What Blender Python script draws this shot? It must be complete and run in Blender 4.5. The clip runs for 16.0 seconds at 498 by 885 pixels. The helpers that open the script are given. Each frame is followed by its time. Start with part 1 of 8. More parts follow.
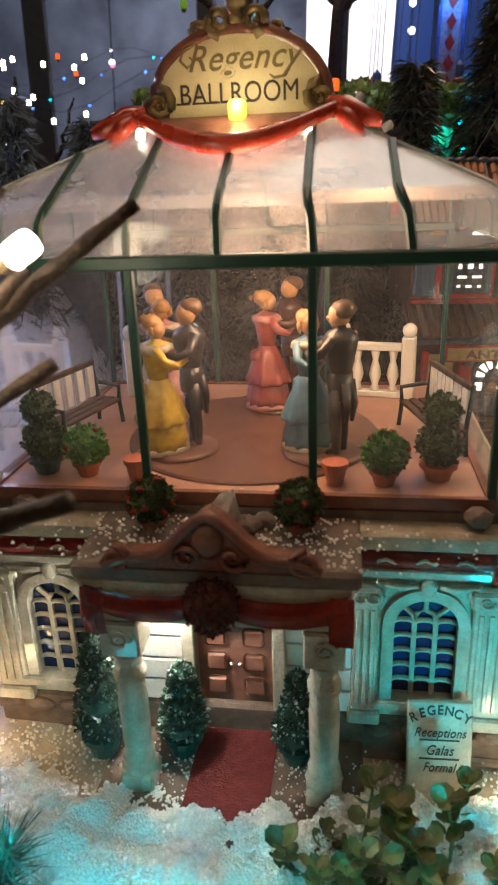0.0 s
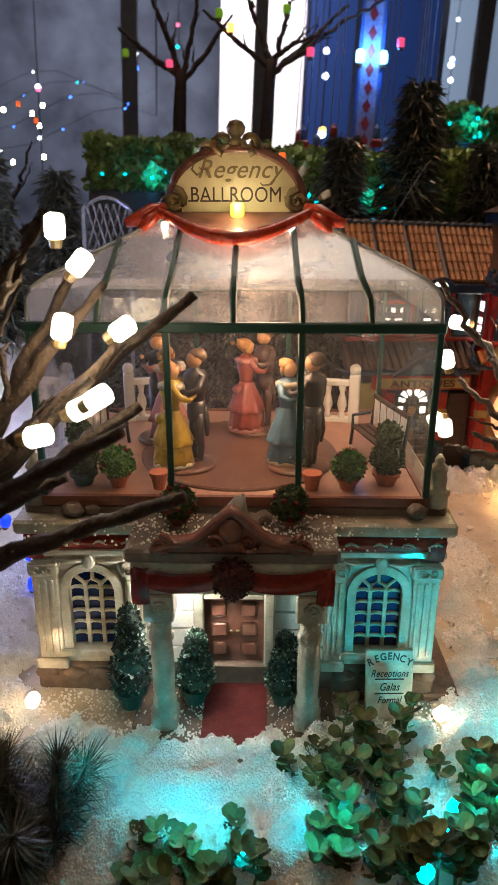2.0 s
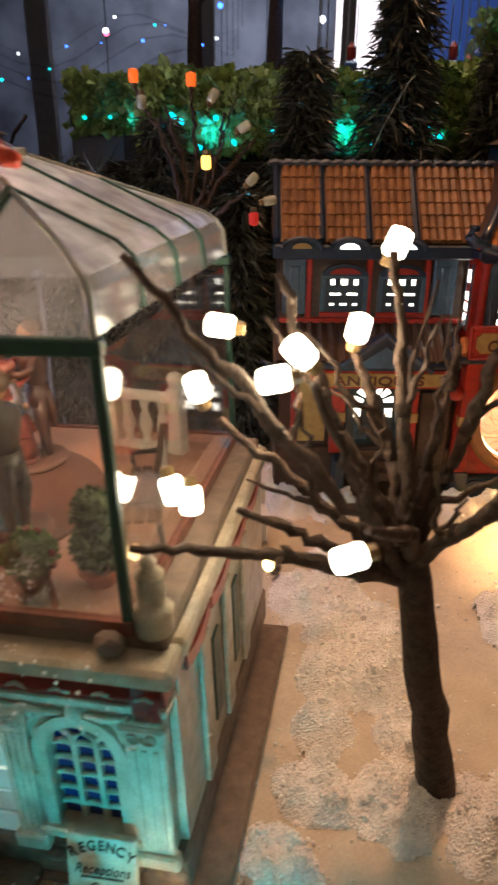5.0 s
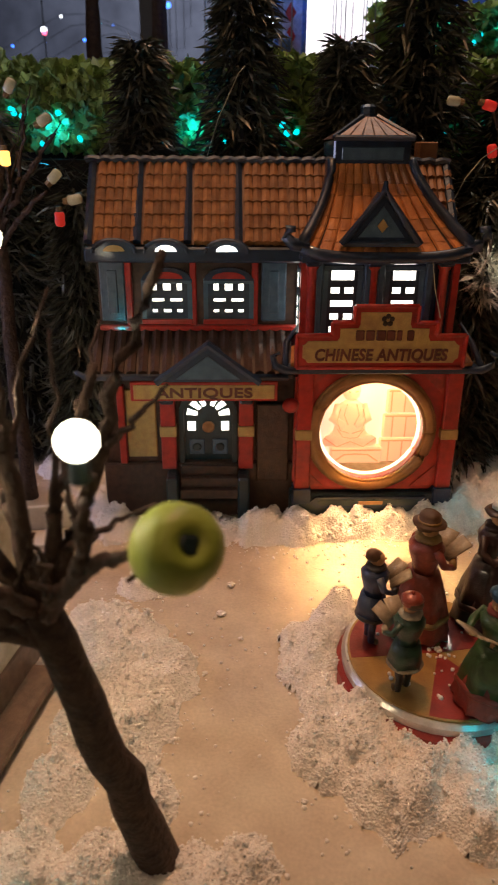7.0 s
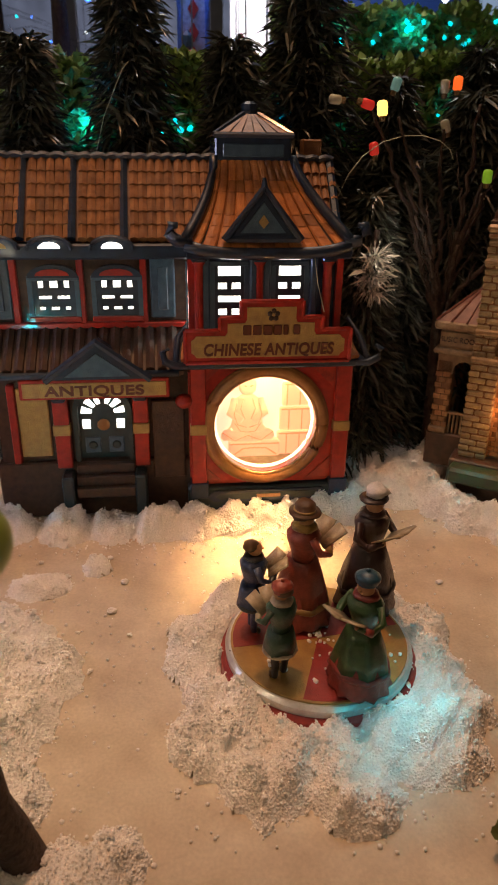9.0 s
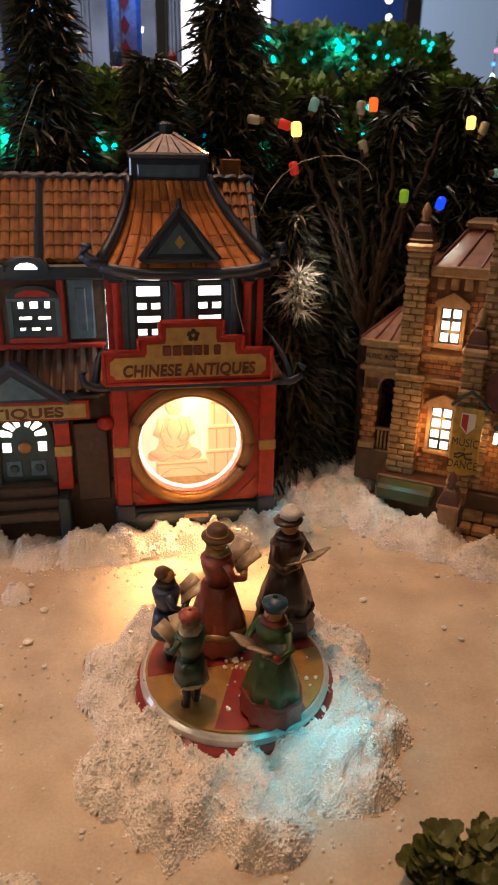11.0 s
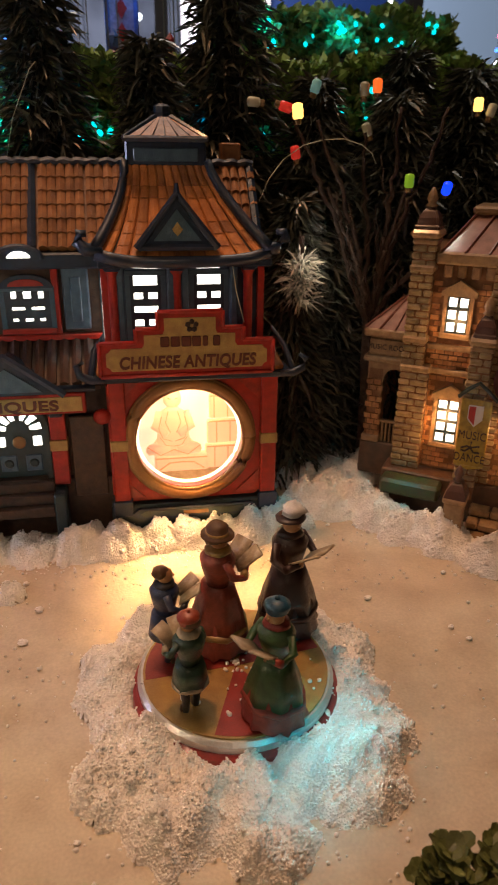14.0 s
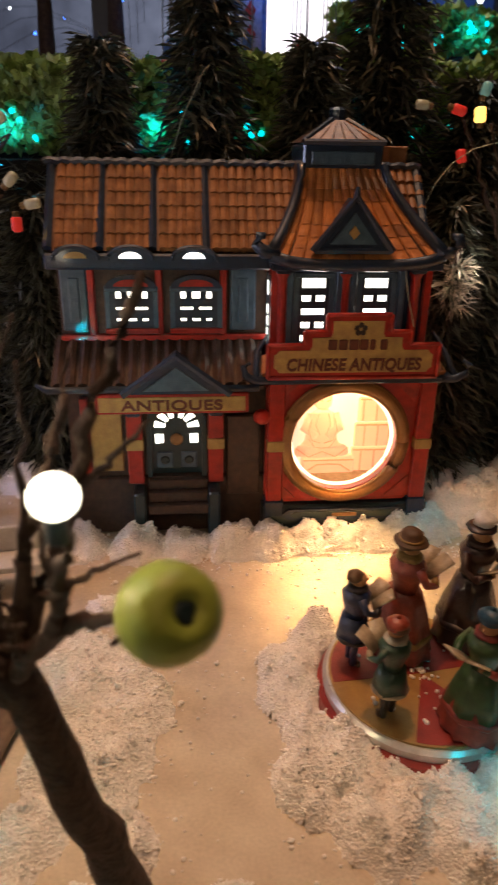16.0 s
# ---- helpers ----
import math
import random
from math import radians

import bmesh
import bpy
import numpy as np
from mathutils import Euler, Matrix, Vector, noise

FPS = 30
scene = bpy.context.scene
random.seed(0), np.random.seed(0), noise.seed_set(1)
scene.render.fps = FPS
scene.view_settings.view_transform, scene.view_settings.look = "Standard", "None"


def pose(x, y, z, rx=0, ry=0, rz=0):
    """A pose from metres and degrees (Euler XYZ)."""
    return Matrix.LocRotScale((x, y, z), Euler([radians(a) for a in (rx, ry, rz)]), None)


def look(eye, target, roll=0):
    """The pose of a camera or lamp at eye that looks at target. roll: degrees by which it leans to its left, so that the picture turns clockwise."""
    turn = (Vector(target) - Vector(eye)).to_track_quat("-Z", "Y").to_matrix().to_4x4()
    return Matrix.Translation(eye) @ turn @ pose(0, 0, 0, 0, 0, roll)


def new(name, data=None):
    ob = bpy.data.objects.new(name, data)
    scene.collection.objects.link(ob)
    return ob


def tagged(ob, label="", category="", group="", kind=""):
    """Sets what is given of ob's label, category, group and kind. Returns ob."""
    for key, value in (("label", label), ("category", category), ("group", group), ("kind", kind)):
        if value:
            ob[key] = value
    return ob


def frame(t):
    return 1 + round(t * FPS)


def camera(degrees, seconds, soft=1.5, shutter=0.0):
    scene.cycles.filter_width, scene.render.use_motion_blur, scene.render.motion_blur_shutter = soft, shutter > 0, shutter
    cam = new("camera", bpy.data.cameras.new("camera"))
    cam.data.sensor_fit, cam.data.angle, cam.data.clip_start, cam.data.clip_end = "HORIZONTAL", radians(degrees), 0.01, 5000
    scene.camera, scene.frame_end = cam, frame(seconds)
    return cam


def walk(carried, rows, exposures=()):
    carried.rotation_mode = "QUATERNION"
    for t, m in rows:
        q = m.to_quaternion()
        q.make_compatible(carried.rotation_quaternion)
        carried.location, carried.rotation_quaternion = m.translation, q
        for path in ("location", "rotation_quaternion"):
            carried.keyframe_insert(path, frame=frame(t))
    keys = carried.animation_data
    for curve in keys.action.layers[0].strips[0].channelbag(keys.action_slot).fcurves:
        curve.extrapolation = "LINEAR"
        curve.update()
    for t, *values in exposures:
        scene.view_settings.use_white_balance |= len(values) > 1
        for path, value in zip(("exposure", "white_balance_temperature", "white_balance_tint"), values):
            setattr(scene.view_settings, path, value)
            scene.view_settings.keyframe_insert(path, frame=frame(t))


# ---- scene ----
cam = camera(40.3, 16.0, shutter=0.4)
METRES, EYE, TILT, LEAN, TURN = 0.54, 0.207, -21.0, 0.0, 0.0
ROWS = [
    (0.0, 0.0, 0.0, 0.0, 0.0, 0.0, -0.0),
    (0.5, -0.0201, -0.0274, 0.0043, -0.9, 0.44, -0.67),
    (1.0, -0.0368, -0.0654, 0.0073, -3.5, 0.74, 0.03),
    (1.5, -0.0592, -0.1085, 0.0041, -5.18, 1.15, 0.51),
    (2.0, -0.0736, -0.139, 0.001, -7.31, 1.29, 0.51),
    (2.5, -0.0593, -0.1191, 0.0023, -5.49, 1.09, 0.76),
    (3.0, -0.0147, -0.0818, 0.0002, -3.15, -0.25, 0.52),
    (3.5, 0.0303, -0.0549, 0.011, -0.97, -1.01, -0.17),
    (4.0, 0.1005, -0.0206, 0.0321, 1.19, -1.81, -1.19),
    (4.5, 0.1569, 0.0252, 0.0548, 3.17, -2.1, -1.9),
    (5.0, 0.2215, 0.0721, 0.0731, 2.61, -2.42, -1.45),
    (5.2, 0.2424, 0.0795, 0.0877, 2.15, -3.09, -0.59),
    (7.3, 0.42, 0.137, 0.09, 0.68, -2.08, -0.96),
    (7.5, 0.4276, 0.1323, 0.0899, 0.07, -2.05, -0.62),
    (8.0, 0.4397, 0.13, 0.0887, -1.46, -2.28, -0.11),
    (8.2, 0.4453, 0.1286, 0.0863, -2.11, -2.55, 0.04),
    (10.3, 0.48, 0.1298, 0.0932, -5.19, -1.98, 0.91),
    (10.5, 0.4852, 0.13, 0.0931, -5.64, -1.92, 0.89),
    (11.0, 0.5049, 0.1314, 0.0991, -6.93, -1.64, 1.68),
    (11.5, 0.516, 0.1331, 0.1034, -7.2, -1.57, 2.38),
    (12.0, 0.5189, 0.1368, 0.1014, -7.38, -1.73, 2.31),
    (12.5, 0.5225, 0.1375, 0.1027, -7.73, -1.69, 2.37),
    (13.0, 0.5245, 0.1413, 0.104, -8.02, -1.69, 2.24),
    (13.5, 0.5174, 0.1463, 0.1019, -7.74, -1.96, 2.05),
    (14.0, 0.5081, 0.1533, 0.1009, -6.83, -2.36, 1.86),
    (14.5, 0.489, 0.1595, 0.1015, -5.84, -2.91, 2.0),
    (15.0, 0.4694, 0.1587, 0.1056, -5.14, -2.76, 2.01),
    (15.5, 0.4394, 0.1608, 0.1065, -4.5, -2.58, 1.1),
    (16.0, 0.3909, 0.161, 0.1065, -2.38, -2.37, -0.12),
]
walk(cam, [(t, pose(0, 0, EYE, TILT, LEAN, TURN) @ pose(METRES * x, METRES * y, METRES * z, 90 + pitch, roll, yaw)) for t, x, y, z, yaw, pitch, roll in ROWS],
     exposures=((0.0, 0.12), (1.0, 0.12), (2.0, -0.02), (3.0, -0.08), (4.0, 0.0), (4.5, 0.12), (5.2, 0.15), (7.3, -0.05), (8.2, -0.05), (10.3, 0.14), (12.0, 0.16), (13.0, 0.10), (15.5, 0.12), (16.0, 0.04)))
cam.data.dof.use_dof, cam.data.dof.focus_distance, cam.data.dof.aperture_fstop = True, 0.33, 30.0

# ---- light ----
world = bpy.data.worlds.new("dim_hall")
world.use_nodes = True
scene.world = world
world.node_tree.nodes["Background"].inputs[0].default_value = (0.75, 0.8, 1.0, 1)
world.node_tree.nodes["Background"].inputs[1].default_value = 0.08
scene.view_settings.exposure = 0.0


def lamp(name, kind, where, energy, colour, size=0.01, target=None, spot=60, blend=0.6):
    data = bpy.data.lights.new(name, kind)
    data.energy, data.color = energy, colour
    if kind == "AREA":
        data.size = size
    else:
        data.shadow_soft_size = size
    if kind == "SPOT":
        data.spot_size, data.spot_blend = radians(spot), blend
    ob = new(name, data)
    ob.matrix_world = look(where, target) if target else pose(*where)
    return ob


WARM, WHITE, TEAL = (1.0, 0.72, 0.45), (1.0, 0.93, 0.82), (0.0, 0.72, 0.92)
lamp("hall_ceiling_lamp", "AREA", (-0.15, 0.36, 1.75), 3.3, (1.0, 0.66, 0.43), 0.9, (0.12, 0.32, 0.0))
# Unseen spot, added so the shop side is brighter than the ballroom.
lamp("hall_spot_lamp", "SPOT", (0.10, 0.60, 1.75), 46.0, (1.0, 0.45, 0.20), 0.05, (0.29, 0.37, 0.0), 25, 1.0)
lamp("hall_front_lamp", "AREA", (0.3, -1.3, 1.5), 1.75, (1.0, 0.63, 0.39), 0.5, (0.15, 0.35, 0.1))
# Added fill on the hedge alone, its cone kept off the houses.
lamp("hedge_spot_lamp", "SPOT", (0.32, 0.86, 1.9), 32.0, (1.0, 0.93, 0.80), 0.05, (0.32, 0.84, 0.25), 24, 0.7)
# Unseen fill, added to lift hedge and garland from behind.
lamp("hall_back_lamp", "AREA", (0.3, 1.3, 1.9), 5.2, (1.0, 0.95, 0.85), 0.8, (0.25, 0.72, 0.2))
# Unseen fill, added to brighten the far wall.
lamp("hall_wall_lamp", "AREA", (0.0, 5.5, 2.8), 385.0, (0.82, 0.85, 1.0), 2.0, (0.0, 8.9, 0.8))
lamp("shop_window_lamp", "SPOT", (0.2872, 0.4941, 0.093), 2.5, (1.0, 0.52, 0.19), 0.006, (0.284, 0.436, 0.0), 64, 1.0)
lamp("shop_display_lamp", "POINT", (0.2875, 0.4945, 0.098), 0.10, (1.0, 0.68, 0.36), 0.006)
# Unseen lamp, placed under the porch roof to whiten the siding by the door.
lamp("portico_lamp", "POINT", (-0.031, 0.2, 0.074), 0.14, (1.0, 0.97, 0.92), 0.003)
# Unseen lamp, added for the warm glow on floor and dancers.
lamp("conservatory_lamp", "POINT", (0.004, 0.248, 0.184), 0.30, (1.0, 0.62, 0.38), 0.02)
for x, y, z, w in ((0.074, 0.112, 0.034, 0.058), (0.022, 0.108, 0.034, 0.058), (-0.030, 0.114, 0.034, 0.050), (-0.072, 0.136, 0.034, 0.026), (0.114, 0.160, 0.034, 0.040), (0.340, 0.292, 0.038, 0.026), (0.318, 0.266, 0.036, 0.014), (0.352, 0.472, 0.040, 0.006), (0.424, 0.476, 0.044, 0.010), (0.478, 0.322, 0.040, 0.008)):
    lamp("teal_lamp", "SPOT", (x, y, z), w, TEAL, 0.004, (x - 0.001, y + 0.016, 0.0), 150, 1.0)
lamp("teal_lamp", "SPOT", (0.088, 0.100, 0.030), 0.38, TEAL, 0.005, (0.078, 0.20, 0.046), 62, 0.8)
lamp("teal_lamp", "SPOT", (-0.022, 0.120, 0.030), 0.045, TEAL, 0.005, (-0.040, 0.185, 0.022), 50, 1.0)
lamp("teal_lamp", "SPOT", (0.030, 0.110, 0.024), 0.030, TEAL, 0.005, (0.024, 0.18, 0.014), 50, 0.8)
lamp("teal_lamp", "POINT", (-0.060, 0.140, 0.030), 0.010, TEAL, 0.005)
lamp("hedge_lamp", "POINT", (0.47, 0.905, 0.345), 0.04, (0.0, 0.55, 1.0), 0.01)
lamp("hedge_lamp", "POINT", (0.385, 0.905, 0.345), 0.05, (0.0, 0.55, 1.0), 0.01)
lamp("hedge_lamp", "POINT", (-0.05, 0.905, 0.262), 0.05, (0.0, 0.5, 1.0), 0.01)
lamp("hedge_lamp", "POINT", (0.06, 0.648, 0.24), 0.06, (0.0, 0.48, 1.0), 0.01)
lamp("hedge_lamp", "POINT", (0.165, 0.648, 0.24), 0.05, (0.0, 0.48, 1.0), 0.01)
lamp("hedge_lamp", "POINT", (0.30, 0.648, 0.24), 0.04, (0.0, 0.48, 1.0), 0.01)
lamp("hedge_lamp", "POINT", (0.46, 0.68, 0.26), 0.08, (0.0, 0.48, 1.0), 0.01)
lamp("twig_tree_lamp", "POINT", (0.125, 0.235, 0.178), 0.26, (1.0, 0.76, 0.48), 0.012)
lamp("twig_tree_lamp", "POINT", (-0.070, 0.155, 0.19), 0.09, (1.0, 0.80, 0.52), 0.012)
lamp("ground_lamp", "POINT", (-0.101, 0.1995, 0.017), 0.014, (1.0, 0.62, 0.28), 0.003)
lamp("ground_lamp", "POINT", (0.0885, 0.1755, 0.017), 0.007, (1.0, 0.62, 0.28), 0.003)
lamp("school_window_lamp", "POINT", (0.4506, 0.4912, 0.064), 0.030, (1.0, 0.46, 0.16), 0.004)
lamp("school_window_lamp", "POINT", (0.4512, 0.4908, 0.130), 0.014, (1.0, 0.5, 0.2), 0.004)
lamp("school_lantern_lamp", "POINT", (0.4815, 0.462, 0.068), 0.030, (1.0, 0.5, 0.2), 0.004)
lamp("brush_tree_lamp", "POINT", (0.372, 0.528, 0.165), 0.022, (1.0, 0.95, 0.85), 0.003)
lamp("ride_lamp", "POINT", (0.242, 0.915, 0.43), 0.25, (0.08, 0.3, 1.0), 0.01)
lamp("sign_lamp", "POINT", (-0.0046, 0.256, 0.234), 0.022, (1.0, 0.85, 0.5), 0.003)
lamp("blue_lamp", "POINT", (-0.16, 0.36, 0.10), 0.22, (0.35, 0.45, 1.0), 0.01)
# Added fill above the snow bank; no bulb hangs at this spot.
lamp("blue_lamp", "POINT", (-0.22, 0.44, 0.22), 1.1, (0.62, 0.66, 1.0), 0.05)

# ---- materials ----


def material(name, colour, rough=0.5, second=None, scale=250.0, bump=0.0, fine=1500.0, metal=0.0, patch=0.5, glow=None, power=0.0, coat=0.0, spread=0.0):
    """A painted or natural surface: two scales of colour change, grain relief, gloss that varies."""
    m = bpy.data.materials.new(name)
    m.use_nodes = True
    nt = m.node_tree
    n, link = nt.nodes, nt.links
    b = n["Principled BSDF"]
    second = second or tuple(c * 0.62 for c in colour)
    where = n.new("ShaderNodeTexCoord")
    big = n.new("ShaderNodeTexNoise")
    big.inputs["Scale"].default_value, big.inputs["Detail"].default_value = scale, 5.0
    small = n.new("ShaderNodeTexNoise")
    small.inputs["Scale"].default_value, small.inputs["Detail"].default_value = fine, 3.0
    for t in (big, small):
        link.new(where.outputs["Object"], t.inputs["Vector"])
    ramp = n.new("ShaderNodeValToRGB")
    ramp.color_ramp.elements[0].position, ramp.color_ramp.elements[1].position = 0.5 - 0.18, 0.5 + 0.22
    ramp.color_ramp.elements[0].color, ramp.color_ramp.elements[1].color = (0, 0, 0, 1), (patch, patch, patch, 1)
    link.new(big.outputs["Fac"], ramp.inputs["Fac"])
    mix = n.new("ShaderNodeMix")
    mix.data_type = "RGBA"
    mix.inputs[6].default_value, mix.inputs[7].default_value = (*colour, 1), (*second, 1)
    link.new(ramp.outputs["Color"], mix.inputs[0])
    grain = n.new("ShaderNodeHueSaturation")
    value = n.new("ShaderNodeMapRange")
    value.inputs["To Min"].default_value, value.inputs["To Max"].default_value = 0.8, 1.2
    link.new(small.outputs["Fac"], value.inputs["Value"])
    last = value.outputs["Result"]
    if spread:
        info = n.new("ShaderNodeNewGeometry")
        each = n.new("ShaderNodeMapRange")
        each.inputs["To Min"].default_value, each.inputs["To Max"].default_value = 1 - spread, 1 + spread
        own = n.new("ShaderNodeObjectInfo")
        either = n.new("ShaderNodeMath")
        total = n.new("ShaderNodeMath")
        either.operation, total.operation = "ADD", "FRACT"
        link.new(info.outputs["Random Per Island"], either.inputs[0])
        link.new(own.outputs["Random"], either.inputs[1])
        link.new(either.outputs["Value"], total.inputs[0])
        link.new(total.outputs["Value"], each.inputs["Value"])
        times = n.new("ShaderNodeMath")
        times.operation = "MULTIPLY"
        link.new(last, times.inputs[0])
        link.new(each.outputs["Result"], times.inputs[1])
        last = times.outputs["Value"]
    link.new(last, grain.inputs["Value"])
    link.new(mix.outputs[2], grain.inputs["Color"])
    link.new(grain.outputs["Color"], b.inputs["Base Color"])
    gloss = n.new("ShaderNodeMapRange")
    gloss.inputs["To Min"].default_value, gloss.inputs["To Max"].default_value = max(rough - 0.1, 0.02), min(rough + 0.15, 1)
    link.new(big.outputs["Fac"], gloss.inputs["Value"])
    link.new(gloss.outputs["Result"], b.inputs["Roughness"])
    b.inputs["Metallic"].default_value = metal
    b.inputs["Coat Weight"].default_value, b.inputs["Coat Roughness"].default_value = coat, 0.09
    if bump:
        relief = n.new("ShaderNodeBump")
        relief.inputs["Strength"].default_value, relief.inputs["Distance"].default_value = bump, 0.0008
        both = n.new("ShaderNodeMath")
        both.operation = "MULTIPLY_ADD"
        both.inputs[1].default_value = 1.6
        link.new(big.outputs["Fac"], both.inputs[0])
        link.new(small.outputs["Fac"], both.inputs[2])
        link.new(both.outputs["Value"], relief.inputs["Height"])
        link.new(relief.outputs["Normal"], b.inputs["Normal"])
    if glow:
        b.inputs["Emission Color"].default_value, b.inputs["Emission Strength"].default_value = (*glow, 1), power
    return m


def glass(name, tint, rough=0.05, clear=0.85, haze=(0.5, 0.5, 0.5), dirt=0.3, ior=1.45, polish=1.0):
    """Thin clear plastic: mostly see-through, glossy, with smears of dust and a haze colour."""
    m = bpy.data.materials.new(name)
    m.use_nodes = True
    nt = m.node_tree
    n, link = nt.nodes, nt.links
    n.remove(n["Principled BSDF"])
    out = n["Material Output"]
    seen, shine, dust = n.new("ShaderNodeBsdfTransparent"), n.new("ShaderNodeBsdfGlossy"), n.new("ShaderNodeBsdfDiffuse")
    seen.inputs[0].default_value, shine.inputs["Roughness"].default_value, dust.inputs[0].default_value = (*tint, 1), rough, (*haze, 1)
    facing = n.new("ShaderNodeFresnel")
    facing.inputs["IOR"].default_value = ior
    noise_ = n.new("ShaderNodeTexNoise")
    noise_.inputs["Scale"].default_value, noise_.inputs["Detail"].default_value = 90, 6
    where = n.new("ShaderNodeTexCoord")
    link.new(where.outputs["Object"], noise_.inputs["Vector"])
    amount = n.new("ShaderNodeMapRange")
    amount.inputs["From Min"].default_value, amount.inputs["From Max"].default_value = 0.35, 0.75
    amount.inputs["To Min"].default_value, amount.inputs["To Max"].default_value = (1 - clear) * (1 - dirt), (1 - clear) * (1 + dirt)
    link.new(noise_.outputs["Fac"], amount.inputs["Value"])
    one, two = n.new("ShaderNodeMixShader"), n.new("ShaderNodeMixShader")
    link.new(amount.outputs["Result"], one.inputs[0])
    link.new(seen.outputs[0], one.inputs[1])
    through_ = n.new("ShaderNodeBsdfTranslucent")
    through_.inputs[0].default_value = (*haze, 1)
    half_ = n.new("ShaderNodeMixShader")
    link.new(dust.outputs[0], half_.inputs[1])
    link.new(through_.outputs[0], half_.inputs[2])
    link.new(half_.outputs[0], one.inputs[2])
    duller = n.new("ShaderNodeMath")
    duller.operation = "MULTIPLY"
    duller.inputs[1].default_value = polish
    link.new(facing.outputs[0], duller.inputs[0])
    link.new(duller.outputs[0], two.inputs[0])
    link.new(one.outputs[0], two.inputs[1])
    link.new(shine.outputs[0], two.inputs[2])
    link.new(two.outputs[0], out.inputs["Surface"])
    return m


def lit(name, colour, power):
    m = bpy.data.materials.new(name)
    m.use_nodes = True
    b = m.node_tree.nodes["Principled BSDF"]
    b.inputs["Base Color"].default_value, b.inputs["Roughness"].default_value = (*colour, 1), 0.3
    b.inputs["Emission Color"].default_value, b.inputs["Emission Strength"].default_value = (*colour, 1), power
    return m


CREAM = material("cream_glaze", (0.56, 0.53, 0.42), 0.38, (0.30, 0.25, 0.16), 140, 0.59, 900, patch=0.75, coat=0.55)
STONE = material("stone_paint", (0.20, 0.13, 0.09), 0.6, (0.10, 0.07, 0.05), 200, 0.5, coat=0.3, patch=0.8)
DECK = material("roof_deck", (0.23, 0.18, 0.14), 0.65, (0.13, 0.10, 0.08), 150, 0.5, coat=0.25, patch=0.8)
RED = material("red_glaze", (0.54, 0.040, 0.022), 0.35, (0.18, 0.015, 0.012), 200, 0.34, coat=0.6, patch=0.8)
ORANGE = material("orange_red_glaze", (0.62, 0.07, 0.03), 0.25, (0.40, 0.035, 0.02), 150, 0.15, coat=0.6)
BROWNRED = material("brown_red_glaze", (0.24, 0.08, 0.045), 0.4, (0.13, 0.045, 0.03), 180, 0.51, coat=0.55, patch=0.8)
WREATH = material("dried_wreath", (0.10, 0.02, 0.018), 0.6, (0.05, 0.02, 0.01), 400, 0.8, spread=0.5)
DOOR = material("door_brown", (0.27, 0.11, 0.07), 0.4, (0.15, 0.06, 0.04), 200, 0.3, coat=0.4, patch=0.7)
CARPET = material("red_carpet", (0.14, 0.011, 0.010), 0.8, (0.08, 0.008, 0.008), 250, 0.6)
BLUEPANE = material("cobalt_pane", (0.012, 0.03, 0.13), 0.12, (0.01, 0.02, 0.07), 300, 0.1, coat=0.5)
GREEN = material("dark_green_metal", (0.02, 0.075, 0.055), 0.35, (0.012, 0.045, 0.035), 200, 0.1)
# Haze of panes and skirt also carries light reflected within the glass.
PLASTIC = glass("clear_plastic", (0.93, 0.94, 0.94), 0.06, 0.955, (0.62, 0.60, 0.58), 0.6, polish=0.7)
SKIRT = glass("hazy_skirt_plastic", (0.93, 0.94, 0.94), 0.1, 0.80, (0.58, 0.58, 0.58), 0.5, polish=0.7)
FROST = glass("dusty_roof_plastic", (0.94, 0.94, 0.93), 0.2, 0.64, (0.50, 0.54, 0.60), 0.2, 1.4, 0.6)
# Brighter copy for the side slopes: light on them is put into the haze.
FROSTLIT = glass("brightened_roof_plastic", (0.94, 0.95, 0.95), 0.12, 0.36, (0.78, 0.84, 0.90), 0.4, 1.45, 0.8)
GOLD = material("gold_board", (0.70, 0.58, 0.36), 0.4, (0.52, 0.40, 0.22), 120, 0.2)
BRONZE = material("bronze_scroll", (0.22, 0.15, 0.06), 0.4, (0.12, 0.07, 0.03), 250, 0.3, coat=0.3)
SIGNINK = material("red_brown_lettering", (0.16, 0.035, 0.015), 0.4, (0.07, 0.03, 0.015), 300, coat=0.4)
INK = material("brown_lettering", (0.05, 0.025, 0.015), 0.5)
PINKFLOOR = material("rose_floor", (0.44, 0.24, 0.17), 0.38, (0.33, 0.17, 0.12), 90, 0.15, coat=0.12)
DISC = material("rose_turntable", (0.15, 0.07, 0.045), 0.3, (0.10, 0.045, 0.03), 90, 0.1, coat=0.2)
WHITE_PAINT = material("white_paint", (0.72, 0.70, 0.64), 0.4, (0.58, 0.54, 0.46), 200, 0.2)
TERRACOTTA = material("terracotta", (0.45, 0.13, 0.06), 0.6, (0.30, 0.08, 0.04), 250, 0.3)
LEAFY = material("topiary_green", (0.06, 0.095, 0.035), 0.55, (0.03, 0.045, 0.02), 500, 0.3, spread=0.5)
BRIGHTLEAF = material("bright_leaf", (0.10, 0.24, 0.05), 0.5, (0.05, 0.14, 0.03), 500, 0.3, spread=0.5)
BERRY = material("red_berry", (0.24, 0.02, 0.015), 0.5)
FROSTLEAF = material("frosted_leaf_tip", (0.42, 0.50, 0.44), 0.6, (0.20, 0.28, 0.22), 400, spread=0.4)
SHRUB = material("frosted_shrub", (0.03, 0.07, 0.05), 0.55, (0.02, 0.05, 0.035), 400, 0.4, spread=0.75)
SNOW = material("foam_snow", (0.90, 0.88, 0.84), 0.85, (0.84, 0.81, 0.76), 140, 0.25, 900)
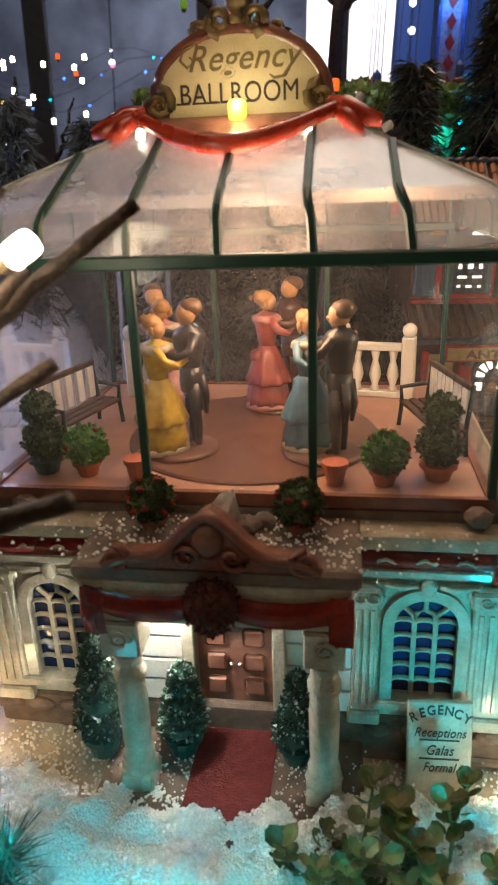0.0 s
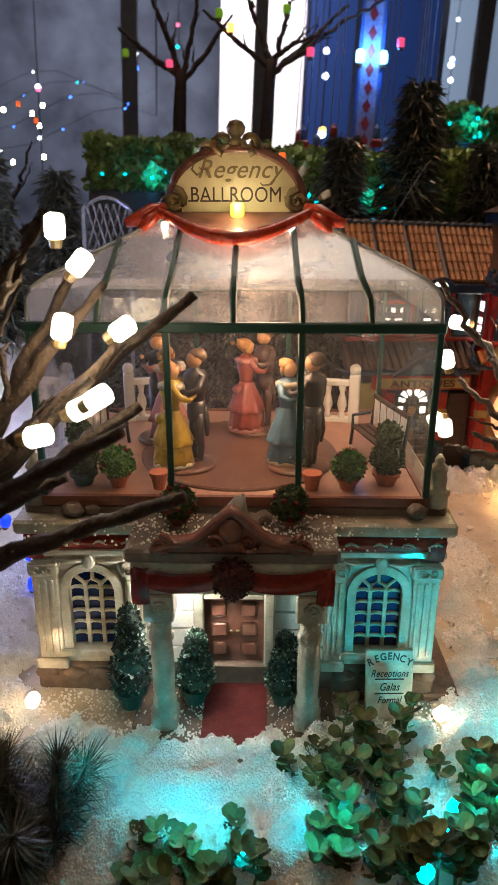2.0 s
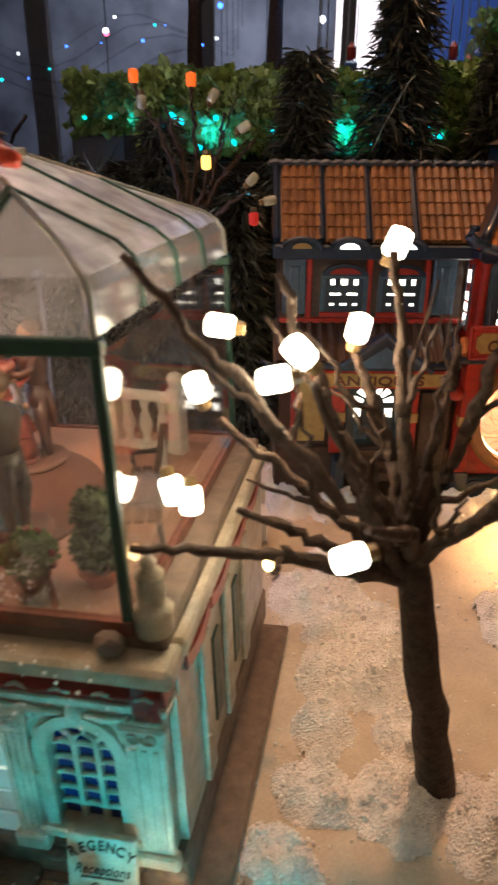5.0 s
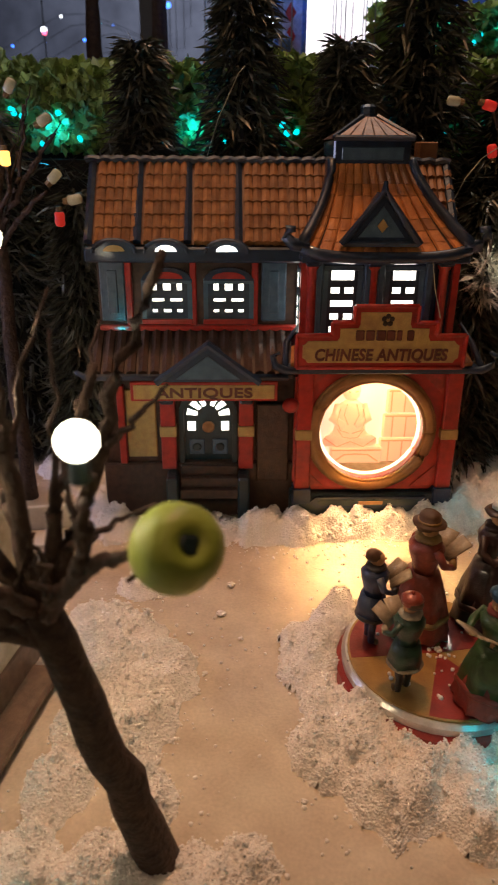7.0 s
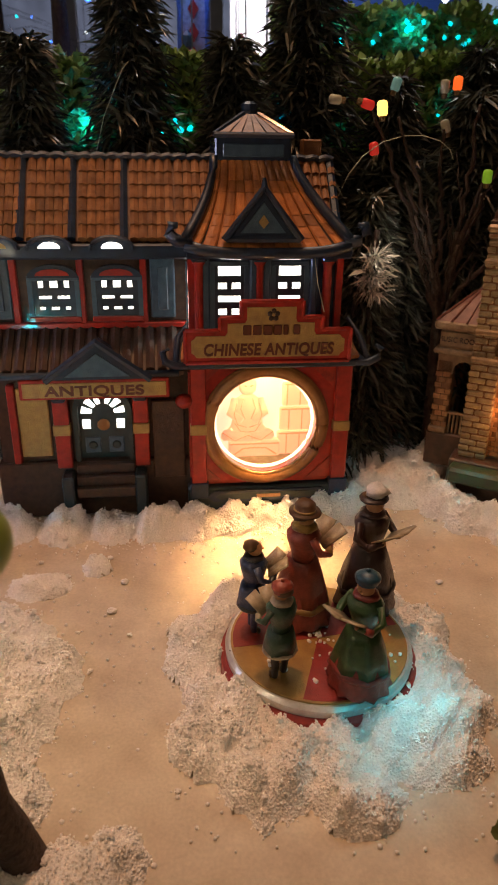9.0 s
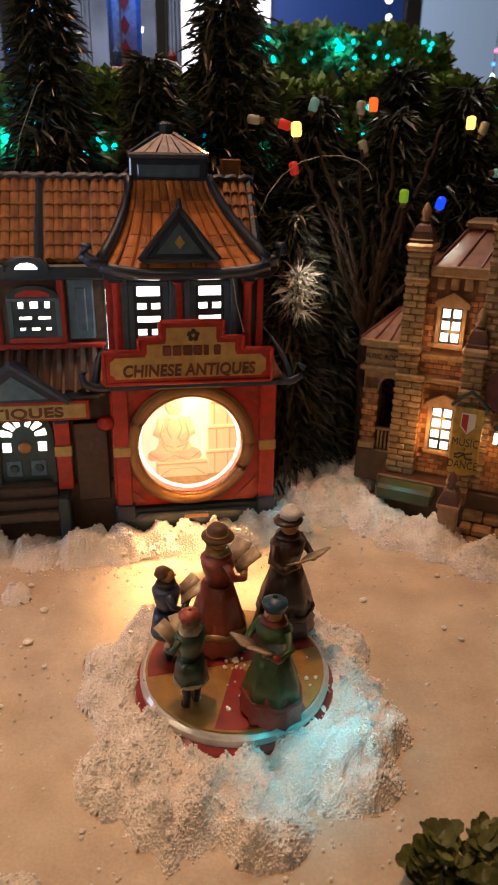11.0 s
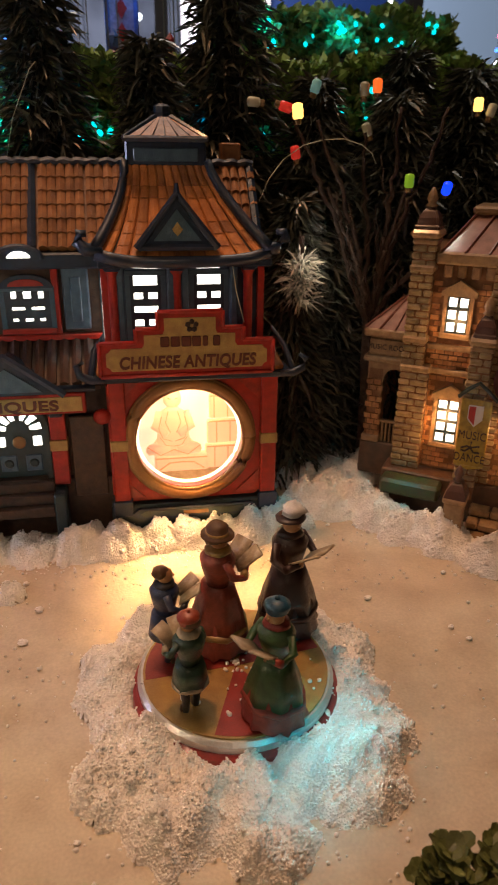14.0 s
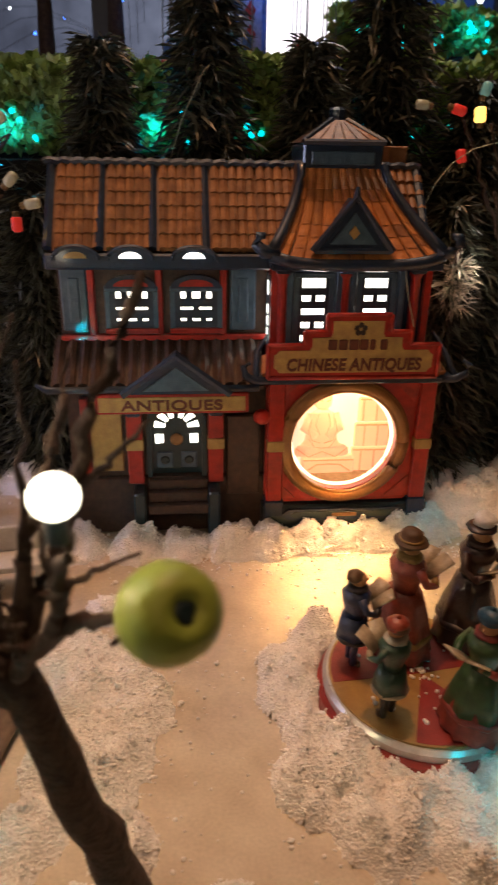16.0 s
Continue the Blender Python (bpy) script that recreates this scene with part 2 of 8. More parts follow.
beady = SNOW.node_tree.nodes.new("ShaderNodeTexVoronoi")
beady.inputs["Scale"].default_value = 950.0
SNOW.node_tree.links.new(SNOW.node_tree.nodes["Texture Coordinate"].outputs["Object"], beady.inputs["Vector"])
domes = SNOW.node_tree.nodes.new("ShaderNodeBump")
domes.invert = True
domes.inputs["Strength"].default_value, domes.inputs["Distance"].default_value = 0.75, 0.0008
SNOW.node_tree.links.new(beady.outputs["Distance"], domes.inputs["Height"])
SNOW.node_tree.links.new(SNOW.node_tree.nodes["Bump"].outputs["Normal"], domes.inputs["Normal"])
SNOW.node_tree.links.new(domes.outputs["Normal"], SNOW.node_tree.nodes["Principled BSDF"].inputs["Normal"])
GRAIN = material("snow_grain", (0.92, 0.90, 0.86), 0.7, (0.88, 0.85, 0.80), 300, spread=0.06)
BOARD = material("painted_board", (0.64, 0.565, 0.44), 0.5, (0.47, 0.39, 0.29), 38, 0.25, 700, patch=1.0)
DARK = material("dark_cloth", (0.012, 0.012, 0.012), 0.9, (0.006, 0.006, 0.007), 60, 0.3)
BARK = material("twig_bark", (0.062, 0.034, 0.02), 0.7, (0.025, 0.014, 0.010), 300, 1.0, 700, patch=0.9)
BARKLIGHT = material("twig_bark_light", (0.062, 0.035, 0.019), 0.75, (0.022, 0.013, 0.009), 300, 1.0, 700, patch=0.9)
NEEDLE = material("garland_needle", (0.078, 0.080, 0.055), 0.3, (0.016, 0.024, 0.016), 300, spread=0.7)
FROSTNEEDLE = material("frosted_needle", (0.55, 0.50, 0.40), 0.5, (0.2, 0.2, 0.14), 300, spread=0.5)
HEDGELEAF = material("hedge_leaf", (0.36, 0.47, 0.14), 0.5, (0.14, 0.24, 0.10), 200, 0.2, spread=0.45)
SPRIG = material("sprig_leaf", (0.135, 0.155, 0.048), 0.4, (0.050, 0.075, 0.025), 350, 0.2, spread=0.5)
# Navy glaze lightened for the window light that falls on the bars.
LITNAVY = material("lit_navy_glaze", (0.030, 0.050, 0.085), 0.35, (0.014, 0.026, 0.048), 200, 0.4, coat=0.6, patch=0.7)
NAVY = material("navy_glaze", (0.007, 0.026, 0.068), 0.4, (0.004, 0.012, 0.03), 200, 0.5, coat=0.8, patch=0.7)
SLATE = material("slate_blue_glaze", (0.075, 0.135, 0.20), 0.32, (0.030, 0.070, 0.12), 200, 0.42, coat=0.6, patch=0.7)
TILE = material("roof_tile", (0.36, 0.16, 0.055), 0.5, (0.19, 0.075, 0.026), 180, 0.68, spread=0.25, coat=0.45, patch=0.9)
BAMBOO = material("orange_roof_tile", (0.62, 0.235, 0.058), 0.38, (0.30, 0.095, 0.026), 110, 0.68, spread=0.38, coat=0.5, patch=0.9)
SHOPRED = material("shop_red", (0.50, 0.017, 0.007), 0.42, (0.22, 0.010, 0.005), 180, 0.42, coat=0.5, patch=0.7)
TAN = material("ochre_board", (0.56, 0.37, 0.11), 0.45, (0.34, 0.19, 0.07), 180, 0.51, coat=0.4, patch=0.7)
WOOD = material("brown_wood", (0.075, 0.034, 0.018), 0.5, (0.03, 0.016, 0.010), 250, 0.5, coat=0.2, patch=0.8)
RING = material("bronze_ring", (0.40, 0.19, 0.06), 0.35, (0.25, 0.11, 0.035), 200, 0.2, coat=0.4)
DARKDOOR = material("dark_door", (0.02, 0.04, 0.045), 0.3, (0.012, 0.02, 0.022), 300, 0.3, coat=0.25)
BRICK = material("tan_brick", (0.47, 0.235, 0.085), 0.5, (0.28, 0.10, 0.035), 220, 0.85, spread=0.3, coat=0.5, patch=0.9)
MORTAR = material("brown_mortar", (0.24, 0.115, 0.045), 0.7, (0.12, 0.055, 0.02), 200, 0.4, coat=0.4, patch=0.8)
DISPLAY = material("display_cream", (0.74, 0.58, 0.36), 0.5, (0.40, 0.26, 0.12), 260, 0.4, coat=0.2)
DRUMRED = material("drum_red", (0.30, 0.022, 0.014), 0.45, (0.13, 0.012, 0.01), 140, 0.3, coat=0.5, patch=0.7)
DRUMGOLD = material("drum_ochre", (0.40, 0.24, 0.06), 0.4, (0.22, 0.11, 0.03), 120, 0.3, coat=0.5, patch=0.7)
BUFF = material("buff_stone", (0.40, 0.26, 0.13), 0.5, (0.22, 0.14, 0.07), 180, 0.68, coat=0.5, patch=0.9)
ROSEROOF = material("rose_metal_roof", (0.26, 0.10, 0.07), 0.4, (0.16, 0.06, 0.045), 180, 0.3, coat=0.4, patch=0.8)
GREYBOX = material("grey_planter", (0.12, 0.12, 0.13), 0.6, (0.07, 0.07, 0.08), 40, 0.3)
WINDOWLIGHT = lit("lit_window", (1.0, 0.95, 0.84), 3.0)
# Back wall, statue, boxes and rim glow in place of a backlight.
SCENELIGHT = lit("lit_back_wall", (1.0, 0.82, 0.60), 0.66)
GLOWRELIEF = lit("glowing_relief", (1.0, 0.66, 0.38), 0.46)
LINE = lit("glowing_relief_line", (0.95, 0.48, 0.19), 0.36)
RIMLIGHT = lit("added_rim_glow", (1.0, 0.82, 0.52), 2.6)
BULBWHITE = lit("white_bulb", (1.0, 0.93, 0.72), 9.0)
BULBS = {k: lit(k + "_bulb", c, p) for k, c, p in [("teal", (0.0, 0.8, 1.0), 8.0), ("hedgeteal", (0.0, 0.75, 0.9), 1.5), ("amber", (1.0, 0.55, 0.12), 2.2), ("orange", (1.0, 0.14, 0.02), 0.9), ("red", (0.6, 0.03, 0.02), 0.35), ("pink", (1.0, 0.08, 0.2), 1.1), ("lime", (0.25, 0.5, 0.03), 0.3), ("yellow", (1.0, 0.85, 0.1), 1.1), ("blue", (0.005, 0.04, 1.0), 1.6), ("warm", (1.0, 0.7, 0.3), 6.0), ("clearteal", (0.25, 0.55, 0.5), 0.12)]}
CLEARBULB = material("unlit_clear_bulb", (0.55, 0.55, 0.40), 0.15, (0.42, 0.44, 0.36), 300, coat=0.6)

# ---- mesh helpers: all sizes below are in centimetres ----
CM = 0.01
TAU = 2 * math.pi


def part(name, bm, mat, parent=None, label="", smooth=False, kind=""):
    """Links a bmesh, built in centimetres, as one mesh object."""
    me = bpy.data.meshes.new(name)
    bmesh.ops.scale(bm, vec=(CM, CM, CM), verts=bm.verts)
    bm.normal_update()
    bm.to_mesh(me)
    bm.free()
    for m in mat if isinstance(mat, (list, tuple)) else [mat]:
        me.materials.append(m)
    if smooth:
        me.polygons.foreach_set("use_smooth", [True] * len(me.polygons))
    ob = new(name, me)
    if parent:
        ob.parent = parent
    return tagged(ob, label, kind=kind)


def thing(name, m, label, category, group="", kind=""):
    ob = new(name)
    ob.empty_display_size = 0.01
    ob.matrix_world = m
    return tagged(ob, label, category, group, kind)


def box(bm, x0, x1, y0, y1, z0, z1, bev=0.0, turn=None):
    r = bmesh.ops.create_cube(bm, size=1)
    m = Matrix.LocRotScale(((x0 + x1) / 2, (y0 + y1) / 2, (z0 + z1) / 2), None, (x1 - x0, y1 - y0, z1 - z0))
    bmesh.ops.transform(bm, matrix=(turn @ m) if turn else m, verts=r["verts"])
    if bev:
        edges = list({e for v in r["verts"] for e in v.link_edges})
        bmesh.ops.bevel(bm, geom=edges, offset=bev, segments=1, affect="EDGES")
    return bm


def prism(bm, pts, y0, y1, plane="xz", mi=0):
    """A flat outline pushed through from y0 to y1 (or from z0 to z1 for plane xy, x0 to x1 for yz)."""
    put = {"xz": lambda a, b, d: (a, d, b), "xy": lambda a, b, d: (a, b, d), "yz": lambda a, b, d: (d, a, b)}[plane]
    lo, hi = [bm.verts.new(put(a, b, y0)) for a, b in pts], [bm.verts.new(put(a, b, y1)) for a, b in pts]
    n = len(pts)
    faces = [bm.faces.new(lo), bm.faces.new(hi[::-1])] + [bm.faces.new((lo[i], hi[i], hi[(i + 1) % n], lo[(i + 1) % n])) for i in range(n)]
    bmesh.ops.recalc_face_normals(bm, faces=faces)
    for f in faces:
        f.material_index = mi
    return bm


def lathe(bm, prof, x=0.0, y=0.0, z=0.0, seg=16, mi=0, wave=0.0, folds=9, m=None):
    """A turned form from (radius, height) pairs. wave: depth of folds, growing towards the first pair."""
    rings = []
    n = len(prof)
    for k, (r, h) in enumerate(prof):
        ring = []
        for i in range(seg):
            a = TAU * i / seg
            rr = r * (1 + wave * math.sin(folds * a) * (1 - k / n))
            v = Vector((x + rr * math.cos(a), y + rr * math.sin(a), z + h))
            ring.append(bm.verts.new(m @ v if m else v))
        rings.append(ring)
    for a, b in zip(rings, rings[1:]):
        for i in range(seg):
            bm.faces.new((a[i], a[(i + 1) % seg], b[(i + 1) % seg], b[i])).material_index = mi
    bm.faces.new(rings[0][::-1]).material_index = mi
    bm.faces.new(rings[-1]).material_index = mi
    return bm


def tube(bm, pts, radii, seg=6, mi=0):
    """A tapered tube along points."""
    pts = [Vector(p) for p in pts]
    if not isinstance(radii, (list, tuple)):
        radii = [radii] * len(pts)
    rings = []
    for k, p in enumerate(pts):
        d = (pts[min(k + 1, len(pts) - 1)] - pts[max(k - 1, 0)]).normalized()
        u = d.cross(Vector((0.31, 0.2, 0.93)) if abs(d.z) < 0.9 else Vector((1, 0, 0))).normalized()
        w = d.cross(u)
        rings.append([bm.verts.new(p + radii[k] * (math.cos(TAU * i / seg) * u + math.sin(TAU * i / seg) * w)) for i in range(seg)])
    for a, b in zip(rings, rings[1:]):
        for i in range(seg):
            bm.faces.new((a[i], a[(i + 1) % seg], b[(i + 1) % seg], b[i])).material_index = mi
    bm.faces.new(rings[0][::-1]).material_index = mi
    bm.faces.new(rings[-1]).material_index = mi
    return bm


def blob(bm, x, y, z, rx, ry=None, rz=None, sub=2, mi=0, rough=0.0, rng=random):
    r = bmesh.ops.create_icosphere(bm, subdivisions=sub, radius=1)
    for v in r["verts"]:
        k = 1 + rough * (rng.random() - 0.5)
        v.co = Vector((x + v.co.x * rx * k, y + v.co.y * (ry or rx) * k, z + v.co.z * (rz or rx) * k))
    for f in {f for v in r["verts"] for f in v.link_faces}:
        f.material_index = mi
    return bm


def leaf(bm, p, d, size, rng, wide=0.5, mi=0):
    """One small bent leaf at p that points along d."""
    d = d.normalized()
    s = d.cross(Vector((rng.uniform(-1, 1), rng.uniform(-1, 1), rng.uniform(-1, 1)))).normalized()
    up = s.cross(d)
    q = [p, p + d * size * 0.5 + s * size * wide + up * size * 0.12, p + d * size, p + d * size * 0.5 - s * size * wide + up * size * 0.12]
    v = [bm.verts.new(c) for c in q]
    bm.faces.new((v[0], v[1], v[2])).material_index = mi
    bm.faces.new((v[0], v[2], v[3])).material_index = mi


def leafball(bm, x, y, z, rx, rz, n, size, rng, wide=0.5, core=0.82, berries=0, frost=0.0):
    """A clipped shrub: a dark core under many leaves that stick out unevenly."""
    blob(bm, x, y, z, rx * core, rx * core, rz * core, 2, rough=0.25, rng=rng)
    for i in range(n):
        d = Vector((rng.gauss(0, 1), rng.gauss(0, 1), rng.gauss(0, 1))).normalized()
        k = rng.uniform(0.72, 0.98)
        p = Vector((x + d.x * rx * k, y + d.y * rx * k, z + d.z * rz * k))
        leaf(bm, p, d + 0.7 * Vector((rng.uniform(-1, 1), rng.uniform(-1, 1), rng.uniform(-0.6, 1))), size * rng.uniform(0.7, 1.3), rng, wide, 1 if rng.random() < frost else 0)
    for i in range(berries):
        d = Vector((rng.gauss(0, 1), rng.gauss(0, 1), rng.gauss(0.2, 1))).normalized()
        blob(bm, x + d.x * rx, y + d.y * rx, z + d.z * rz, 0.13, sub=1, mi=1)
    return bm


def arch(w, z0, zs, steps=10, x=0.0):
    """An outline with a round head: half width w, from z0 up to the springing zs."""
    return [(x - w, z0), (x + w, z0)] + [(x + w * math.cos(math.pi * i / steps), zs + w * math.sin(math.pi * i / steps)) for i in range(steps + 1)]


def archband(bm, wi, wo, z0, zs, y0, y1, x=0.0, steps=14):
    """A frame that follows a round-headed opening."""
    ins = [(x + wi, z0)] + [(x + wi * math.cos(math.pi * i / steps), zs + wi * math.sin(math.pi * i / steps)) for i in range(steps + 1)] + [(x - wi, z0)]
    outs = [(x + wo, z0)] + [(x + wo * math.cos(math.pi * i / steps), zs + wo * math.sin(math.pi * i / steps)) for i in range(steps + 1)] + [(x - wo, z0)]
    for i in range(len(ins) - 1):
        prism(bm, [ins[i], outs[i], outs[i + 1], ins[i + 1]], y0, y1)
    bmesh.ops.remove_doubles(bm, verts=bm.verts[:], dist=0.001)
    return bm


def hole_wall(bm, x0, x1, z0, z1, y0, y1, holes):
    """A wall with round-headed openings (centre, half width, sill, springing) cut right through it."""
    x = x0
    for c, w, s, h in sorted(holes):
        prism(bm, [(x, z0), (c - w, z0), (c - w, z1), (x, z1)], y0, y1)
        if s > z0:
            prism(bm, [(c - w, z0), (c + w, z0), (c + w, s), (c - w, s)], y0, y1)
        top = [(c - w * math.cos(math.pi * i / 10), h + w * math.sin(math.pi * i / 10)) for i in range(11)]
        for a, b in zip(top, top[1:]):
            prism(bm, [a, b, (b[0], z1), (a[0], z1)], y0, y1)
        x = c + w
    prism(bm, [(x, z0), (x1, z0), (x1, z1), (x, z1)], y0, y1)
    bmesh.ops.remove_doubles(bm, verts=bm.verts[:], dist=0.001)
    return bm


def words(name, text, size, m, mat, parent, depth=0.02, shear=0.0, wide=1.0, bold=0.0):
    """Raised lettering, size in centimetres, facing -y in its own pose m."""
    cu = bpy.data.curves.new(name, "FONT")
    cu.body, cu.size, cu.align_x, cu.extrude, cu.shear, cu.space_character, cu.offset = text, size * CM, "CENTER", depth * CM, shear, 1.04, bold * size * CM
    tmp = bpy.data.objects.new(name, cu)
    me = bpy.data.meshes.new_from_object(tmp)
    bpy.data.objects.remove(tmp)
    me.name = name
    me.transform(m @ pose(0, 0, 0, 90) @ Matrix.Diagonal((wide, 1, 1, 1)))
    me.materials.clear()
    me.materials.append(mat)
    ob = new(name, me)
    ob.parent = parent
    return ob


def cmpose(x, y, z, *r):
    return pose(x * CM, y * CM, z * CM, *r)


def scroll(bm, x, z, y, r, turn=1, turns=1.4, t=0.16, start=0.0):
    """A flat spiral of relief."""
    pts = []
    for i in range(15):
        a = start + turn * turns * TAU * i / 14
        k = r * (1 - 0.8 * i / 14)
        pts.append((x + k * math.cos(a), y, z + k * math.sin(a)))
    return tube(bm, pts, [t * (1 - 0.4 * i / 14) for i in range(15)], 5)


def bulb(name, m, mat, r, h, label, group, base=BRONZE):
    """A mini lamp: capsule with a short socket."""
    b = thing(name, m, label, "bulb", group)
    bm = bmesh.new()
    lathe(bm, [(r * 0.72, 0), (r, h * 0.12), (r, h * 0.8), (r * 0.86, h * 0.93), (r * 0.4, h)], seg=10)
    part("glass", bm, mat, b, smooth=True)
    part("socket", lathe(bmesh.new(), [(r * 0.5, -h * 0.35), (r * 0.62, -h * 0.3), (r * 0.7, 0.02)], seg=8), base, b)
    return b


def aim(x, y, z, dx, dy, dz):
    """A pose in centimetres whose z axis points along a direction."""
    return Matrix.Translation((x * CM, y * CM, z * CM)) @ Vector((dx, dy, dz)).to_track_quat("Z", "Y").to_matrix().to_4x4()


# ---- ground and room ----
gb = bmesh.new()
N = 90
gv = [[gb.verts.new((-80 + 200 * i / N, -40 + 110 * j / N, 0.10 * noise.noise(Vector((i * 0.21, j * 0.21, 3.0))) - 0.05)) for j in range(N + 1)] for i in range(N + 1)]
for i in range(N):
    for j in range(N):
        gb.faces.new((gv[i][j], gv[i + 1][j], gv[i + 1][j + 1], gv[i][j + 1]))
part("ground", gb, BOARD, None, "beige painted display board with scuffs, scattered with foam snow", True, "structure")
part("table_skirt", box(bmesh.new(), -80, 120, -40, 70, -80, -1.2), DARK, None, "dark cloth skirt under the display board", kind="structure")
part("floor", box(bmesh.new(), -500, 600, -300, 900, -92, -80), material("hall_floor", (0.05, 0.05, 0.06), 0.3, None, 4), None, "dark hall floor", kind="structure")
part("ceiling", box(bmesh.new(), -500, 600, -300, 900, 300, 310), material("hall_ceiling", (0.10, 0.10, 0.12), 0.8, None, 4), None, "dim hall ceiling", kind="structure")
# Light and dark blotches in the colour imitate blurred reflections.
HALL = material("hall_wall", (0.09, 0.10, 0.13), 0.7, (0.02, 0.022, 0.035), 2.2, patch=1.0)
for nm, c in (("wall_north", (-500, 600, 890, 900)), ("wall_south", (-500, 600, -310, -300)), ("wall_west", (-510, -500, -300, 900)), ("wall_east", (600, 610, -300, 900))):
    part(nm, box(bmesh.new(), *c, -80, 300), HALL, None, "dim blue-grey hall wall", kind="structure")
# Glowing panels added for the white, blue and grey light beyond the hall.
part("backdrop", box(bmesh.new(), 52, 130, 700, 704, -40, 240), lit("bright_far_panel", (0.62, 0.53, 0.50), 0.6), None, "bright white glowing panel far across the hall", kind="structure")
part("blue_backdrop", box(bmesh.new(), 131, 262, 706, 710, -40, 240), lit("dim_lit_panel", (0.010, 0.024, 0.085), 0.25), None, "deep blue glowing panel far across the hall", kind="structure")
part("grey_backdrop", box(bmesh.new(), 270, 430, 706, 710, -40, 240), lit("grey_lit_panel", (0.20, 0.26, 0.34), 0.5), None, "pale grey-blue glowing panel far across the hall", kind="structure")
riser = bmesh.new()
box(riser, -2.5, 120, 63, 70, 0, 22)
box(riser, -2.5, 120, 70.01, 130, 0, 24)
box(riser, -80, -2.51, 63, 130, 0, 14)
part("back_riser", riser, DARK, None, "dark cloth-covered step behind the houses", kind="structure")

# ---- ballroom building ----
rng = random.Random(4)
ballroom = thing("ballroom_house", pose(-0.0034, 0.2096, 0.0, 0.2, -2.04, -8), "cream ceramic miniature ballroom with red swags and glass conservatory", "model house")
part("foundation", box(bmesh.new(), -9.9, 9.9, -0.15, 14.9, 0, 1.8, 0.12), STONE, ballroom, "brown painted stone base")
WX, WW, WSILL, WSPR = 6.85, 1.1, 2.7, 5.9
wall = hole_wall(bmesh.new(), -9.5, 9.5, 1.8, 8.0, 0.0, 0.6, [(-WX, WW, WSILL, WSPR), (-0.05, 1.55, 1.8, 4.9), (WX, WW, WSILL, WSPR)])
part("front_wall", wall, CREAM, ballroom)
for s in (-1, 1):
    part("side_wall", box(bmesh.new(), s * 9.5 - 0.3, s * 9.5 + 0.3, 0.61, 14.6, 1.8, 8.0), CREAM, ballroom)
    for y in (3.4, 6.6, 9.8):
        sp = part("side_pilaster", box(bmesh.new(), s * 9.8, s * 10.0, y - 0.5, y + 0.5, 1.8, 7.9, 0.05), CREAM, ballroom)
    for y in (5.0, 8.2):
        part("side_shutter", box(bmesh.new(), s * 9.79, s * 9.9, y - 0.45, y + 0.45, 3.0, 6.8, 0.04), GREEN, ballroom, "dark green side shutter")
part("back_wall", box(bmesh.new(), -9.2, 9.2, 14.0, 14.6, 1.8, 8.0), CREAM, ballroom)
# horizontal siding beside the door, seen under the porch roof
for s in (-1, 1):
    for k in range(6):
        part("siding_board", box(bmesh.new(), min(s * 1.75, s * 4.3), max(s * 1.75, s * 4.3), -0.16, 0.02, 1.9 + k, 2.82 + k, 0.05), WHITE_PAINT, ballroom)


def cornice(parent, x0, x1, y, depth, z):
    part("fascia", box(bmesh.new(), x0, x1, y - 0.3, y + depth, z, z + 0.32, 0.05), CREAM, parent)
    part("frieze", box(bmesh.new(), x0 + 0.05, x1 - 0.05, y - 0.2, y + depth, z + 0.32, z + 1.2), RED, parent)
    part("cornice_slab", box(bmesh.new(), x0 - 0.3, x1 + 0.3, y - 0.62, y + depth + 0.2, z + 1.2, z + 1.9, 0.14), CREAM, parent)


def swag(parent, x0, x1, y, z, drop, h, mat, label="red painted swag"):
    """A hung cloth in relief with soft folds."""
    bm = bmesh.new()
    n, k = 18, 6
    rows = []
    for i in range(n + 1):
        u = i / n
        sag = drop * 4 * u * (1 - u)
        rows.append([bm.verts.new((x0 + (x1 - x0) * u, y - 0.06 - 0.2 * math.sin(math.pi * j / k) - 0.04 * math.sin(j * 2.1 + u * 3) - 0.05 * noise.noise(Vector((u * 9, j * 0.7, x0))), z - sag * (0.75 + 0.25 * j / k) - h * j / k)) for j in range(k + 1)])
    for a, b in zip(rows, rows[1:]):
        for j in range(k):
            bm.faces.new((a[j], b[j], b[j + 1], a[j + 1]))
    bmesh.ops.solidify(bm, geom=bm.faces[:], thickness=0.12)
    bmesh.ops.recalc_face_normals(bm, faces=bm.faces[:])
    return part("swag", bm, mat, parent, label, True)


